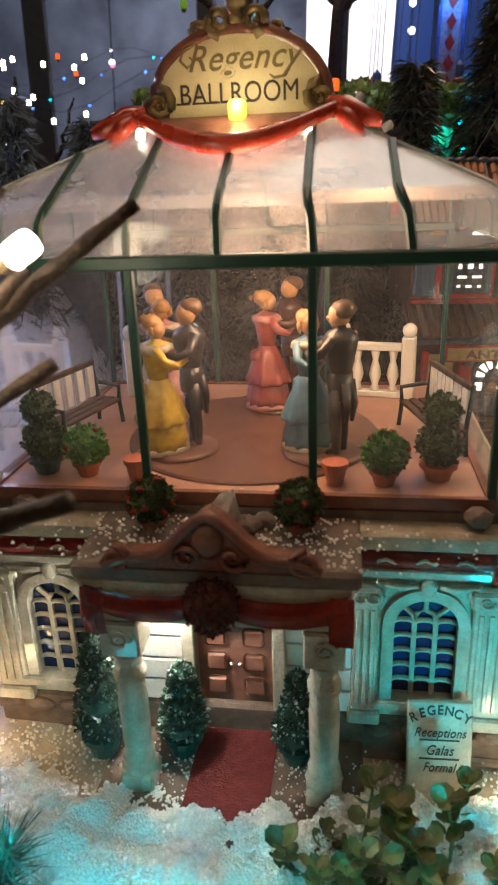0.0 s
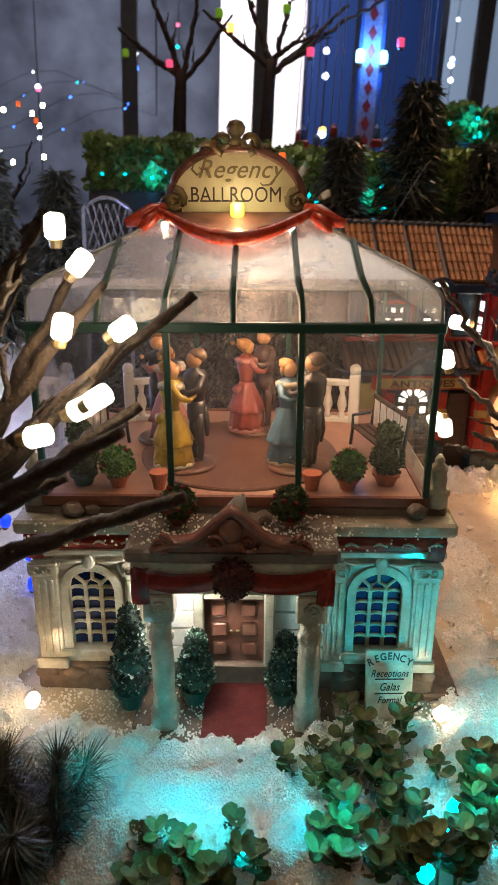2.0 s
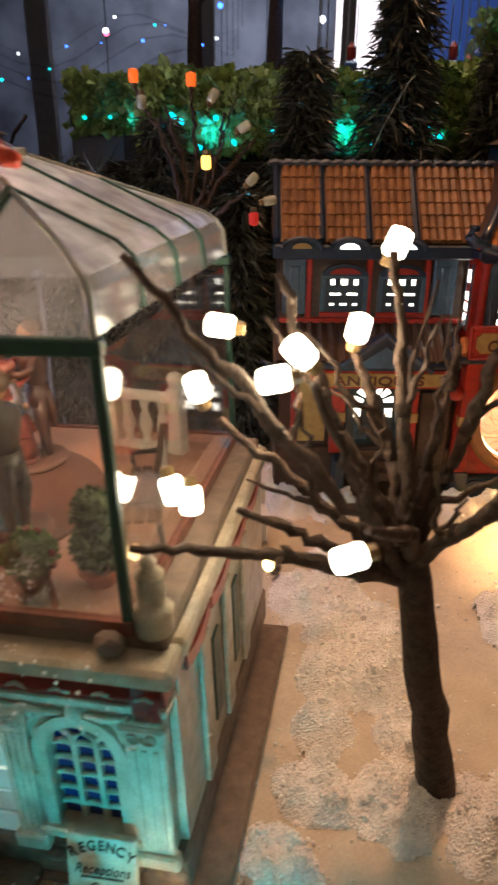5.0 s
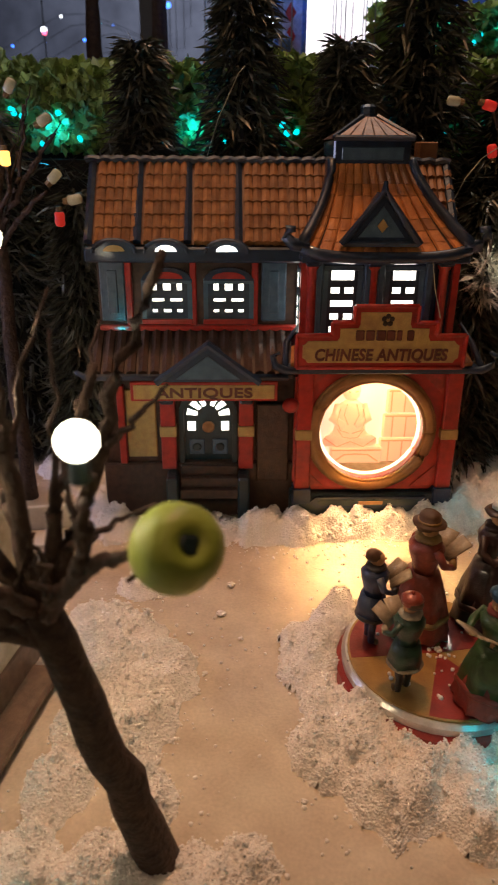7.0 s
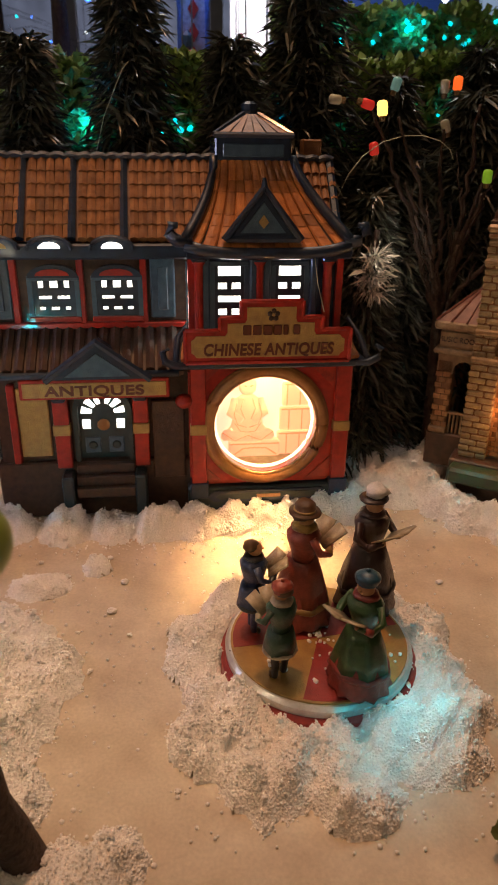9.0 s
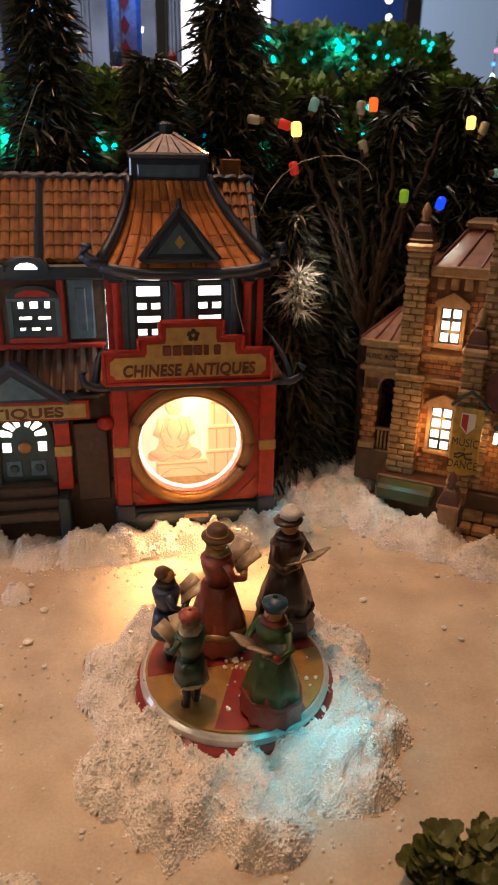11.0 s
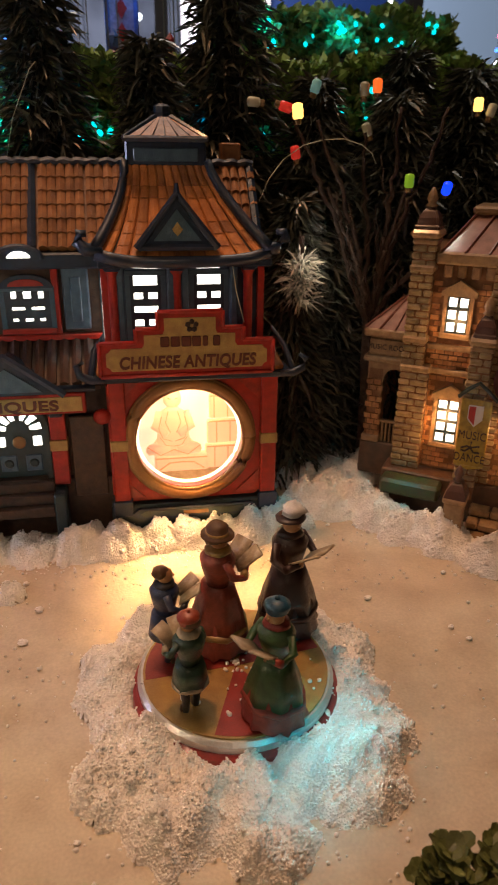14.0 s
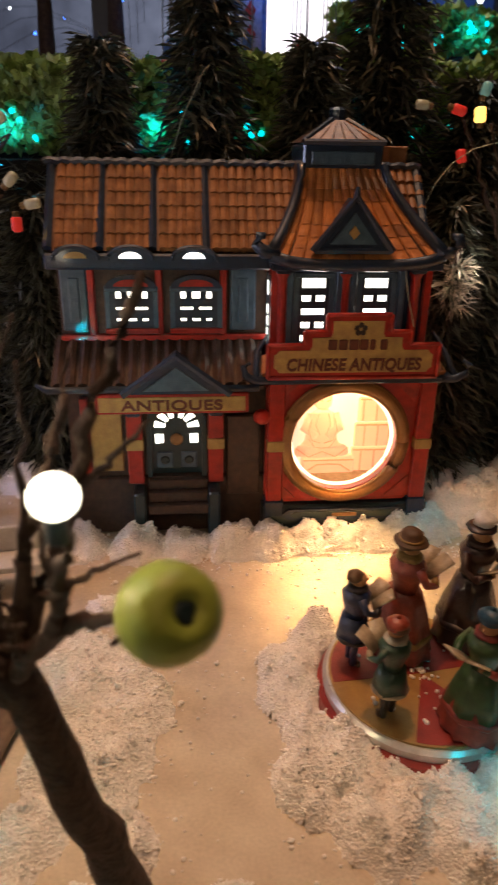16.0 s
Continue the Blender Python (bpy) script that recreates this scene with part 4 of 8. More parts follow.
ball_plant(5.3, 1.5, 10.62, 0.78, BRIGHTLEAF, "bright green leafy ball with a red flower in clay pot", TERRACOTTA, 7, 0.55)
ball_plant(-5.6, 1.7, 10.62, 0.78, BRIGHTLEAF, "bright green leafy ball shrub in clay pot", TERRACOTTA, 5, 0.55)
ball_plant(-2.45, -0.9, 9.9, 0.78, LEAFY, "red-flowered ball shrub on the porch roof", BROWNRED, 18, 0.4)
ball_plant(2.5, -0.9, 9.9, 0.78, LEAFY, "red-flowered ball shrub on the porch roof", BROWNRED, 15, 0.4)
for x, y, mat, label in ((7.2, 2.1, TERRACOTTA, "dark green two-ball topiary in clay pot"), (-7.3, 1.9, GREEN, "dark green two-ball topiary in teal pot")):
    t = thing("tiered_topiary", at(x, y, 10.62), label, "topiary", "two-ball topiaries")
    pot(t, 0.6, 0.6, mat)
    part("lower_ball", leafball(bmesh.new(), 0, 0, 1.3, 0.76, 0.78, 620, 0.17, rng, 0.5, 0.92), LEAFY, t)
    part("upper_ball", leafball(bmesh.new(), 0, 0, 2.5, 0.62, 0.66, 480, 0.16, rng, 0.5, 0.92), LEAFY, t)
for x, y in ((3.6, 1.4), (-3.6, 1.4)):
    t = thing("clay_pot", at(x, y, 10.62), "small empty terracotta pot on the rose floor", "pot", "empty clay pots")
    pot(t, 0.42, 0.85, TERRACOTTA)


def balustrade(m, n, label):
    t = thing("balustrade", m, label, "balustrade", "white balustrades")
    w = n * 0.85
    part("top_rail", box(bmesh.new(), -w / 2, w / 2, -0.25, 0.25, 2.3, 2.65, 0.06), WHITE_PAINT, t)
    part("bottom_rail", box(bmesh.new(), -w / 2, w / 2, -0.25, 0.25, 0.0, 0.3, 0.05), WHITE_PAINT, t)
    for i in range(n):
        part("baluster", lathe(bmesh.new(), [(0.22, 0.3), (0.22, 0.45), (0.14, 0.6), (0.3, 1.05), (0.25, 1.4), (0.13, 1.8), (0.2, 2.1), (0.22, 2.3)], -w / 2 + 0.425 + 0.85 * i, 0, 0, 10), WHITE_PAINT, t, smooth=True)
    for e in (-1, 1):
        p = part("newel", box(bmesh.new(), e * (w / 2 + 0.3) - 0.32, e * (w / 2 + 0.3) + 0.32, -0.32, 0.32, 0, 3.0, 0.06), WHITE_PAINT, t)
        part("newel_ball", blob(bmesh.new(), e * (w / 2 + 0.3), 0, 3.3, 0.35), WHITE_PAINT, p, smooth=True)
    return t


balustrade(at(5.3, 12.05, 10.62, -11), 3, "white balustrade on the rose floor inside the glass")
balustrade(at(-5.3, 12.05, 10.62, 11), 3, "white balustrade on the rose floor inside the glass")
for side in (-1, 1):
    bench = thing("garden_bench", at(side * 7.4, 6.0, 10.62, -side * 75), "dark iron bench with pale slats", "bench", "garden benches")
    for k in range(5):
        part("back_slat", box(bmesh.new(), -1.8 + k * 0.8, -1.35 + k * 0.8, 0.5, 0.65, 1.2, 2.6, 0.03), WHITE_PAINT, bench)
    part("back_rail", box(bmesh.new(), -2.0, 2.0, 0.48, 0.68, 2.6, 2.85, 0.05), WOOD, bench)
    for k in range(3):
        part("seat_slat", box(bmesh.new(), -2.1, 2.1, -0.7 + 0.42 * k, -0.36 + 0.42 * k, 1.0, 1.14, 0.03), WOOD, bench)
    for e in (-1, 1):
        bm = bmesh.new()
        tube(bm, [(e * 2.0, -0.7, 0), (e * 2.0, -0.6, 1.0), (e * 2.0, -0.65, 1.7), (e * 2.0, 0.4, 1.8)], 0.1, 6)
        tube(bm, [(e * 2.0, 0.6, 0), (e * 2.0, 0.5, 1.0), (e * 2.0, 0.7, 2.8)], 0.1, 6)
        part("end_frame", bm, DARKDOOR, bench)
turntable = tagged(part("turntable", lathe(bmesh.new(), [(5.25, 0), (5.25, 0.1), (5.17, 0.16)], seg=48), DISC), "round rose-coloured dance turntable set in the floor", "turntable")
turntable.matrix_world = at(0.05, 6.25, 10.61)

# ---- figurines ----
SKIN = material("painted_skin", (0.44, 0.23, 0.10), 0.5)
HAIR = material("brown_hair", (0.10, 0.05, 0.02), 0.5)
FAIR = material("fair_hair", (0.34, 0.17, 0.05), 0.5)


def figurine(name, m, label, folk, group, plinth=None):
    """One moulded ornament of plain painted shapes. folk: x, y, turn, height, skirt?, colours by slot, book?"""
    bm = bmesh.new()
    mats = []
    seed = 10 * len(label)

    def slot(mat):
        if mat not in mats:
            mats.append(mat)
        return mats.index(mat)

    if plinth:
        lathe(bm, [(plinth[0], 0), (plinth[0], 0.1), (plinth[0] * 0.9, 0.2)], seg=24, mi=slot(plinth[1]))
    for x, y, turn, h, skirt, body, lower, hat, trim, hold in folk:
        s = h / 7.0
        sings = hold == "book"
        wide = 1.6 if sings else 1.32
        g = Matrix.Translation((x, y, 0.1)) @ Euler((0, 0, radians(turn))).to_matrix().to_4x4() @ Matrix.Diagonal((wide * s, wide * 0.94 * s, s, 1))
        round_ = Matrix.Diagonal((1.2 / wide, 1.2 / wide, 1, 1))

        def turned(prof, mat, seg=24, wave=0.0, folds=9, gg=g):
            lathe(bm, prof, seg=seg, mi=slot(mat), wave=wave, folds=folds, m=gg)

        def ball(p, r, mat, sub=2, rough=0.0):
            q = g @ Vector(p)
            blob(bm, *q, r[0] * s, r[1] * s, r[2] * s, sub, slot(mat), rough, rng)

        def limb(pts, radii, mat):
            tube(bm, [g @ Vector(p) for p in pts], [r * s for r in radii], 8, slot(mat))

        if skirt and sings:
            turned([(1.02, 0), (1.06, 0.15), (1.0, 0.5), (0.92, 1.2), (0.8, 2.0)], lower, 28, 0.09, 11)
            turned([(0.98, 1.0), (1.02, 1.1), (1.0, 1.32), (0.9, 1.36)], trim, 28, 0.05, 7)
            turned([(0.94, 1.3), (0.84, 2.1), (0.66, 3.0), (0.54, 3.6)], body, 28, 0.07, 7)
        elif skirt:
            turned([(1.0, 0), (1.06, 0.1), (1.02, 0.32), (0.94, 0.36)], trim, 30, 0.06, 13)
            turned([(0.98, 0.3), (0.95, 0.7), (0.86, 1.5), (0.8, 1.9)], lower, 30, 0.1, 11)
            turned([(0.97, 1.5), (1.0, 1.62), (0.92, 1.95), (0.74, 2.6), (0.52, 3.25), (0.34, 3.75)], body, 30, 0.12, 8)
            ball((0, 0.5, 3.1), (0.42, 0.4, 0.42), body, 2, 0.25)
        else:
            for e in (-1, 1):
                limb([(e * 0.24, 0, 0.05), (e * 0.27, 0.03, 0.9), (e * 0.27, -0.03, 1.7), (e * 0.2, 0, 3.0)], [0.2, 0.22, 0.27, 0.34], lower)
                ball((e * 0.26, -0.2, 0.1), (0.2, 0.36, 0.14), HAIR, 1)
            if sings:
                turned([(0.66, 1.9), (0.7, 1.98), (0.68, 2.15), (0.6, 2.2)], trim, 20)
                turned([(0.66, 2.1), (0.6, 2.8), (0.52, 3.5)], body, 20, 0.05, 5)
            else:
                turned([(0.42, 2.6), (0.44, 3.0), (0.42, 3.7)], body, 18)
                for e in (-1, 1):
                    limb([(e * 0.2, 0.28, 3.3), (e * 0.24, 0.4, 2.3), (e * 0.22, 0.38, 1.5)], [0.22, 0.2, 0.08], body)
        turned([(0.36, 3.5), (0.42, 4.0), (0.55, 4.7), (0.6, 5.1), (0.46, 5.38), (0.2, 5.52), (0.17, 5.7)], body, 18)
        if not sings:
            ball((0, -0.36, 4.9), (0.2, 0.2, 0.42), trim if not skirt else SKIN, 1)
            if skirt:
                turned([(0.58, 4.95), (0.68, 5.05), (0.66, 5.25), (0.5, 5.36)], trim, 18, 0.06, 7)
        for e in (-1, 1):
            if sings:
                pts = [(e * 0.52, 0, 5.2), (e * 0.78, -0.12, 4.5), (e * 0.7, -0.55, 4.2), (e * 0.36, -0.9, 4.55)]
            elif (e > 0) == skirt:
                pts = [(e * 0.5, 0, 5.2), (e * 0.85, -0.3, 4.95), (e * 1.1, -0.75, 5.2), (e * 1.2, -1.15, 5.55)]
            else:
                pts = [(e * 0.5, 0, 5.2), (e * 0.78, -0.3, 4.6), (e * 0.7, -0.75, 4.4), (e * 0.35, -1.1, 4.6)]
            limb(pts, [0.25, 0.22, 0.18, 0.14], body)
            ball(pts[3], (0.15, 0.15, 0.17), SKIN, 1)
            if sings:
                limb([pts[2], [a + (b - a) * 0.5 for a, b in zip(pts[2], pts[3])]], [0.22, 0.2], trim)
        ball((0, -0.06, 6.06), (0.46, 0.48, 0.52), SKIN)
        ball((0, -0.38, 6.02), (0.08, 0.1, 0.1), SKIN, 1)
        hair = HAIR if hat or not skirt else FAIR
        ball((0, 0.12, 6.3), (0.54, 0.5, 0.42), hair, 2, 0.18)
        if skirt and not hat:
            ball((0, 0.38, 6.45), (0.26, 0.26, 0.26), hair, 2, 0.2)
            for e in (-1, 1):
                ball((e * 0.32, 0.12, 6.0), (0.15, 0.2, 0.32), hair, 1, 0.2)
        if sings:
            turned([(0.36, 5.4), (0.44, 5.5), (0.42, 5.64), (0.3, 5.74)], trim, 16, 0.06, 5)
        if hat is SNOWCAP:
            turned([(0.5, 6.3), (0.66, 6.36), (0.6, 6.46), (0.4, 6.5)], body, 18, gg=g @ round_)
            ball((0.06, -0.05, 6.72), (0.62, 0.58, 0.42), hat, 2, 0.45)
        elif hat is HAIR:
            turned([(0.5, 6.26), (0.74, 6.36), (0.72, 6.44), (0.48, 6.48), (0.46, 6.84), (0.3, 7.0)], hat, 18, gg=g @ round_)
            turned([(0.52, 6.46), (0.53, 6.56), (0.48, 6.6)], trim, 18, gg=g @ round_)
        elif hat:
            turned([(0.44, 6.2), (0.5, 6.28), (0.48, 6.42), (0.56, 6.5), (0.54, 6.66), (0.34, 6.84), (0.1, 6.9)], hat, 18, gg=g @ round_)
            ball((0, 0, 6.96), (0.13, 0.13, 0.12), hat, 1)
        if sings:
            for e in (-1, 1):
                r = bmesh.ops.create_cube(bm, size=1)
                mm = g @ Matrix.Translation((e * 0.3, -0.98, 4.82)) @ Euler((radians(42), 0, radians(e * 16))).to_matrix().to_4x4() @ Matrix.Diagonal((0.66, 0.09, 1.15, 1))
                bmesh.ops.transform(bm, matrix=mm, verts=r["verts"])
                for f in {f for v in r["verts"] for f in v.link_faces}:
                    f.material_index = slot(PAGE)
    for v in bm.verts:
        k = v.co * 2.6 + Vector((seed, 0, 0))
        v.co += 0.05 * Vector((noise.noise(k), noise.noise(k + Vector((7, 0, 0))), 0.6 * noise.noise(k + Vector((0, 9, 0)))))
    ob = part(name, bm, mats, None, label, True)
    ob.matrix_world = m
    return tagged(ob, label, "figurine", group)


def paint(name, c):
    return material(name, c, 0.42, tuple(q * 0.45 for q in c), 260, 0.3, patch=0.8, coat=0.4)


SNOWCAP = material("snowy_hat", (0.74, 0.72, 0.68), 0.7, (0.40, 0.38, 0.35), 300, 0.6)
PAGE = paint("ivory_page", (0.52, 0.42, 0.28))
YELLOW, DKCOAT, PINK, BLUEG, REDG, GREYC = paint("yellow_gown", (0.62, 0.42, 0.03)), paint("dark_coat", (0.014, 0.012, 0.014)), paint("pink_gown", (0.42, 0.16, 0.13)), paint("blue_gown", (0.09, 0.22, 0.30)), paint("red_gown", (0.30, 0.05, 0.035)), paint("grey_coat", (0.05, 0.04, 0.03))
BROWNC = paint("brown_coat", (0.07, 0.025, 0.015))
PALE = paint("pale_trim", (0.45, 0.38, 0.26))
for x, y, turn, label, lady, gent in (
        (-2.6, 4.1, 27, "painted dancing couple ornament, yellow gown and dark coat", (YELLOW, YELLOW, PALE), DKCOAT),
        (3.1, 4.0, -33, "painted dancing couple ornament, blue gown and brown coat", (BLUEG, BLUEG, PALE), GREYC),
        (0.9, 9.9, 35, "painted dancing couple ornament, rust red gown and dark coat", (REDG, REDG, PINK), BROWNC),
        (-4.2, 8.2, 115, "painted dancing couple ornament, peach gown and dark coat", (PINK, PINK, PALE), DKCOAT)):
    figurine("dancing_couple", at(x, y, 10.76, turn), label, [(-0.68, 0, 78, 5.6, True, lady[0], lady[1], None, lady[2], "up"), (0.66, 0.1, -84, 6.1, False, gent, gent, None, PALE, "up")], "dancers on the turntable", (1.55, DISC))

# ---- placard and clipped shrubs in front of the ballroom ----
plac = thing("placard", pose(0.0685, 0.1855, 0.001, -12, -2, -6), "cream upright placard with dark lettering, on snowy ground", "sign")
part("board", box(bmesh.new(), -1.14, 1.14, -0.12, 0.12, -0.3, 3.45, 0.05), CREAM, plac)
for k, ch in enumerate("REGENCY"):
    u = (k - 3) / 3
    words("lettering", ch, 0.5, cmpose(0.88 * u, -0.13, 2.98 - 0.3 * u * u, 0, 22 * u, 0), INK, plac, 0.015, 0.0, 0.86, 0.02)
for text, size, z, sh in (("Receptions", 0.5, 2.1, 0.35), ("Galas", 0.55, 1.4, 0.35), ("Formal", 0.5, 0.75, 0.35)):
    words("lettering", text, size, cmpose(0, -0.13, z), INK, plac, 0.015, sh, 0.78)
for z in (1.95, 1.22):
    part("rule", box(bmesh.new(), -0.7, 0.7, -0.15, -0.12, z, z + 0.05), INK, plac)


def cone_shrub(x, y, h, r, label):
    t = thing("clipped_shrub", pose(x * CM, y * CM, 0.004), label, "potted plant", "clipped porch shrubs")
    pot(t, r * 0.7, 1.0, GREEN)
    bm = bmesh.new()
    for k in range(5):
        u = k / 4
        leafball(bm, 0, 0, 1.2 + h * (0.12 + 0.78 * u), r * (1.0 - 0.55 * u), h * 0.2, 420, 0.2, rng, 0.4, 0.86, 0, 0.16)
    part("foliage", bm, [SHRUB, FROSTLEAF], t)


B3 = ballroom.matrix_world
for x, y, h, r, label in ((-5.0, -1.6, 3.9, 1.05, "tall frosted green clipped shrub in dark pot"), (-1.95, -1.3, 2.6, 0.95, "round frosted green shrub beside the door"), (2.3, -1.2, 2.6, 0.9, "round dark green shrub beside the door")):
    p = B3 @ Vector((x * CM, y * CM, 0))
    cone_shrub(p.x / CM, p.y / CM, h, r, label)
wreath = bmesh.new()
leafball(wreath, 0, 0, 0, 0.84, 0.88, 700, 0.15, rng, 0.55, 0.94)
wreath = tagged(part("hanging_ball", wreath, WREATH), "dark red dried-flower ball hung on the porch front", "ornament")
wreath.matrix_world = at(0.05, -3.75, 8.85)
for x, y, z, r in ((0.75, -1.2, 10.2, 0.55), (1.35, -0.7, 10.15, 0.4), (8.3, -0.1, 10.2, 0.5), (-7.4, 0.0, 10.1, 0.5), (-6.5, 0.05, 10.1, 0.35)):
    s = part("loose_stone", blob(bmesh.new(), 0, 0, 0, r, r * 0.7, r * 0.75, 2, rough=0.35, rng=rng), DECK)
    tagged(s, "rough brown pebble lying on the terrace edge", "stone", "terrace pebbles").matrix_world = at(x, y, z)

shell = bmesh.new()
rows = [[shell.verts.new((0.75 * (1 - v / 5) ** 0.7 * math.cos(TAU * k / 9) * (1 + 0.25 * rng.uniform(-1, 1)) + 0.1 * v, 0.6 * (1 - v / 5) ** 0.7 * math.sin(TAU * k / 9) * (1 + 0.25 * rng.uniform(-1, 1)), 0.4 * v + 0.1 * rng.uniform(-1, 1))) for k in range(9)] for v in range(5)]
for p, q in zip(rows, rows[1:]):
    for k in range(9):
        shell.faces.new((p[k], p[(k + 1) % 9], q[(k + 1) % 9], q[k]))
bmesh.ops.solidify(shell, geom=shell.faces[:], thickness=0.06)
tagged(part("dried_petal", shell, WHITE_PAINT), "crumpled pale dried petal lying behind the pediment", "dried petal").matrix_world = at(-0.1, -1.6, 9.95, 20)

# ---- antique shop ----
shop = thing("antique_shop", pose(0.2, 0.485, 0.0, 0, 0, 3), "red and navy ceramic shop, tiled pagoda roof, round lit window", "model house")
P = lambda name, bm, mat, parent=None, label="", smooth=False: part(name, bm, mat, parent or shop, label, smooth)
P("foundation", box(bmesh.new(), -8.4, 4.0, 0.4, 8.5, 0, 3.9, 0.1), WOOD, label="dark brown base")
P("bay_plinth", box(bmesh.new(), 3.7, 14.5, -0.55, 8.5, 0, 2.1, 0.1), DARKDOOR)
plinth_panel = P("plinth_panel", prism(bmesh.new(), [(4.9, 1.5), (5.4, 1.15), (12.6, 1.15), (13.1, 1.5), (12.6, 1.9), (5.4, 1.9)], -0.75, -0.54), NAVY)
P("panel_inset", prism(bmesh.new(), [(5.5, 1.5), (5.8, 1.3), (12.2, 1.3), (12.5, 1.5), (12.2, 1.75), (5.8, 1.75)], -0.8, -0.75), DARKDOOR, plinth_panel)
P("panel_badge", box(bmesh.new(), 8.2, 9.8, -0.84, -0.8, 1.4, 1.65, 0.03), RING, plinth_panel)
# bay wall with a round opening
CX, CZ, CR = 8.75, 6.35, 3.35
bm = bmesh.new()
n = 40
sq = []
for i in range(n):
    a = TAU * i / n
    c, s = math.cos(a), math.sin(a)
    k = min(4.9 / max(abs(c), 1e-6), 4.15 / max(abs(s), 1e-6))
    sq.append(((CX + CR * c, CZ + CR * s), (CX + k * c, CZ + k * s)))
for i in range(n):
    a, b = sq[i], sq[(i + 1) % n]
    prism(bm, [a[0], a[1], b[1], b[0]], -0.15, 0.35)
bmesh.ops.remove_doubles(bm, verts=bm.verts[:], dist=0.001)
P("bay_wall", bm, SHOPRED)
for rad, w, y in ((3.72, 0.36, -0.32), (4.0, 0.16, -0.3), (3.42, 0.14, -0.4)):
    bm = bmesh.new()
    pts = [(CX + rad * math.cos(TAU * i / 48), y, CZ + rad * math.sin(TAU * i / 48)) for i in range(49)]
    tube(bm, pts, w, 8)
    P("window_ring", bm, RING, label="thick bronze ring round the window", smooth=True)
for ex, ez in ((-1, 1), (1, 1), (-1, -1), (1, -1)):
    P("corner_panel", prism(bmesh.new(), [(CX + ex * 4.6, CZ + ez * 3.85), (CX + ex * 2.9, CZ + ez * 3.85), (CX + ex * 4.6, CZ + ez * 2.2)], -0.24, -0.16), RED)
for x in (3.95, 13.2):
    pil = P("red_pillar", box(bmesh.new(), x, x + 1.0, -0.6, 0.4, 2.1, 10.4, 0.08), SHOPRED)
    P("pillar_band", box(bmesh.new(), x - 0.05, x + 1.05, -0.66, 0.3, 5.9, 6.6, 0.05), TAN, pil)
    P("pillar_foot", box(bmesh.new(), x - 0.1, x + 1.1, -0.75, 0.4, 1.4, 2.5, 0.06), NAVY, pil)
for x, x2 in ((4.2, 4.2), (13.9, 13.2)):
    P("bay_side_wall", box(bmesh.new(), x - 0.2, x + 0.2, 0.41, 8.4, 2.1, 10.84), SHOPRED)
    P("bay_side_wall", box(bmesh.new(), x2 - 0.2, x2 + 0.2, 0.41, 8.4, 10.85, 17.4), SHOPRED)
# display behind the round window; its light is put into glowing materials
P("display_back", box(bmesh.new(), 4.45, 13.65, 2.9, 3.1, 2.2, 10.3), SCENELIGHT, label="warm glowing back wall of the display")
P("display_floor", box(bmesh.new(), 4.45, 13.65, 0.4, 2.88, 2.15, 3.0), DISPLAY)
P("glow_rim", tube(bmesh.new(), [(CX + 3.22 * math.cos(TAU * i / 48), 0.42, CZ + 3.22 * math.sin(TAU * i / 48)) for i in range(49)], 0.1, 6), RIMLIGHT, label="glowing rim added behind the bronze ring for its bright edge", smooth=True)
P("display_chest", box(bmesh.new(), 6.6, 10.2, 2.1, 2.88, 3.01, 4.2, 0.15), GLOWRELIEF)
bm = bmesh.new()
lathe(bm, [(1.45, 4.2), (1.55, 4.7), (1.1, 5.3), (0.95, 6.3), (0.8, 7.2), (0.35, 7.5)], 7.9, 2.3, 0, 18, wave=0.05)
blob(bm, 7.9, 2.2, 8.1, 0.62, 0.6, 0.72)
for e in (-1, 1):
    tube(bm, [(7.9 + e * 0.8, 2.2, 7.1), (7.9 + e * 1.15, 1.7, 6.2), (7.9 + e * 0.4, 1.2, 5.7)], [0.34, 0.32, 0.25], 8)
    tube(bm, [(7.9 + e * 0.9, 2.0, 4.7), (7.9 + e * 1.5, 1.3, 4.65), (7.9 + e * 0.2, 0.95, 4.6)], [0.45, 0.42, 0.3], 8)
for e in (-1, 1):
    tube(bm, [(7.9 + e * 0.3, 0.9, 7.35), (7.9 + e * 0.5, 0.6, 6.6), (7.9 + e * 0.2, 0.5, 5.9)], 0.03, 5, 1)
    tube(bm, [(7.9 + e * 0.75, 0.8, 7.0), (7.9 + e * 0.95, 0.6, 6.2), (7.9 + e * 0.7, 0.5, 5.5), (7.9 + e * 0.1, 0.45, 5.3)], 0.03, 5, 1)
    tube(bm, [(7.9 + e * 0.9, 0.6, 5.6), (7.9 + e * 0.5, 0.5, 5.0), (7.9, 0.45, 4.95)], 0.03, 5, 1)
    tube(bm, [(7.9 + e * 1.75, 0.5, 4.95), (7.9 + e * 0.9, 0.2, 4.35), (7.9, 0.1, 4.75)], 0.035, 5, 1)
    tube(bm, [(7.9 + e * 0.12, 0.2, 8.25), (7.9 + e * 0.32, 0.25, 8.3)], 0.04, 5, 1)
for v in bm.verts:
    v.co.y = 2.55 + 0.3 * (v.co.y - 2.3)
idol = tagged(part("seated_statue", bm, [GLOWRELIEF, LINE], None, smooth=True), "plain cream seated statue that glows in the display", "statue")
idol.matrix_world = shop.matrix_world.copy()
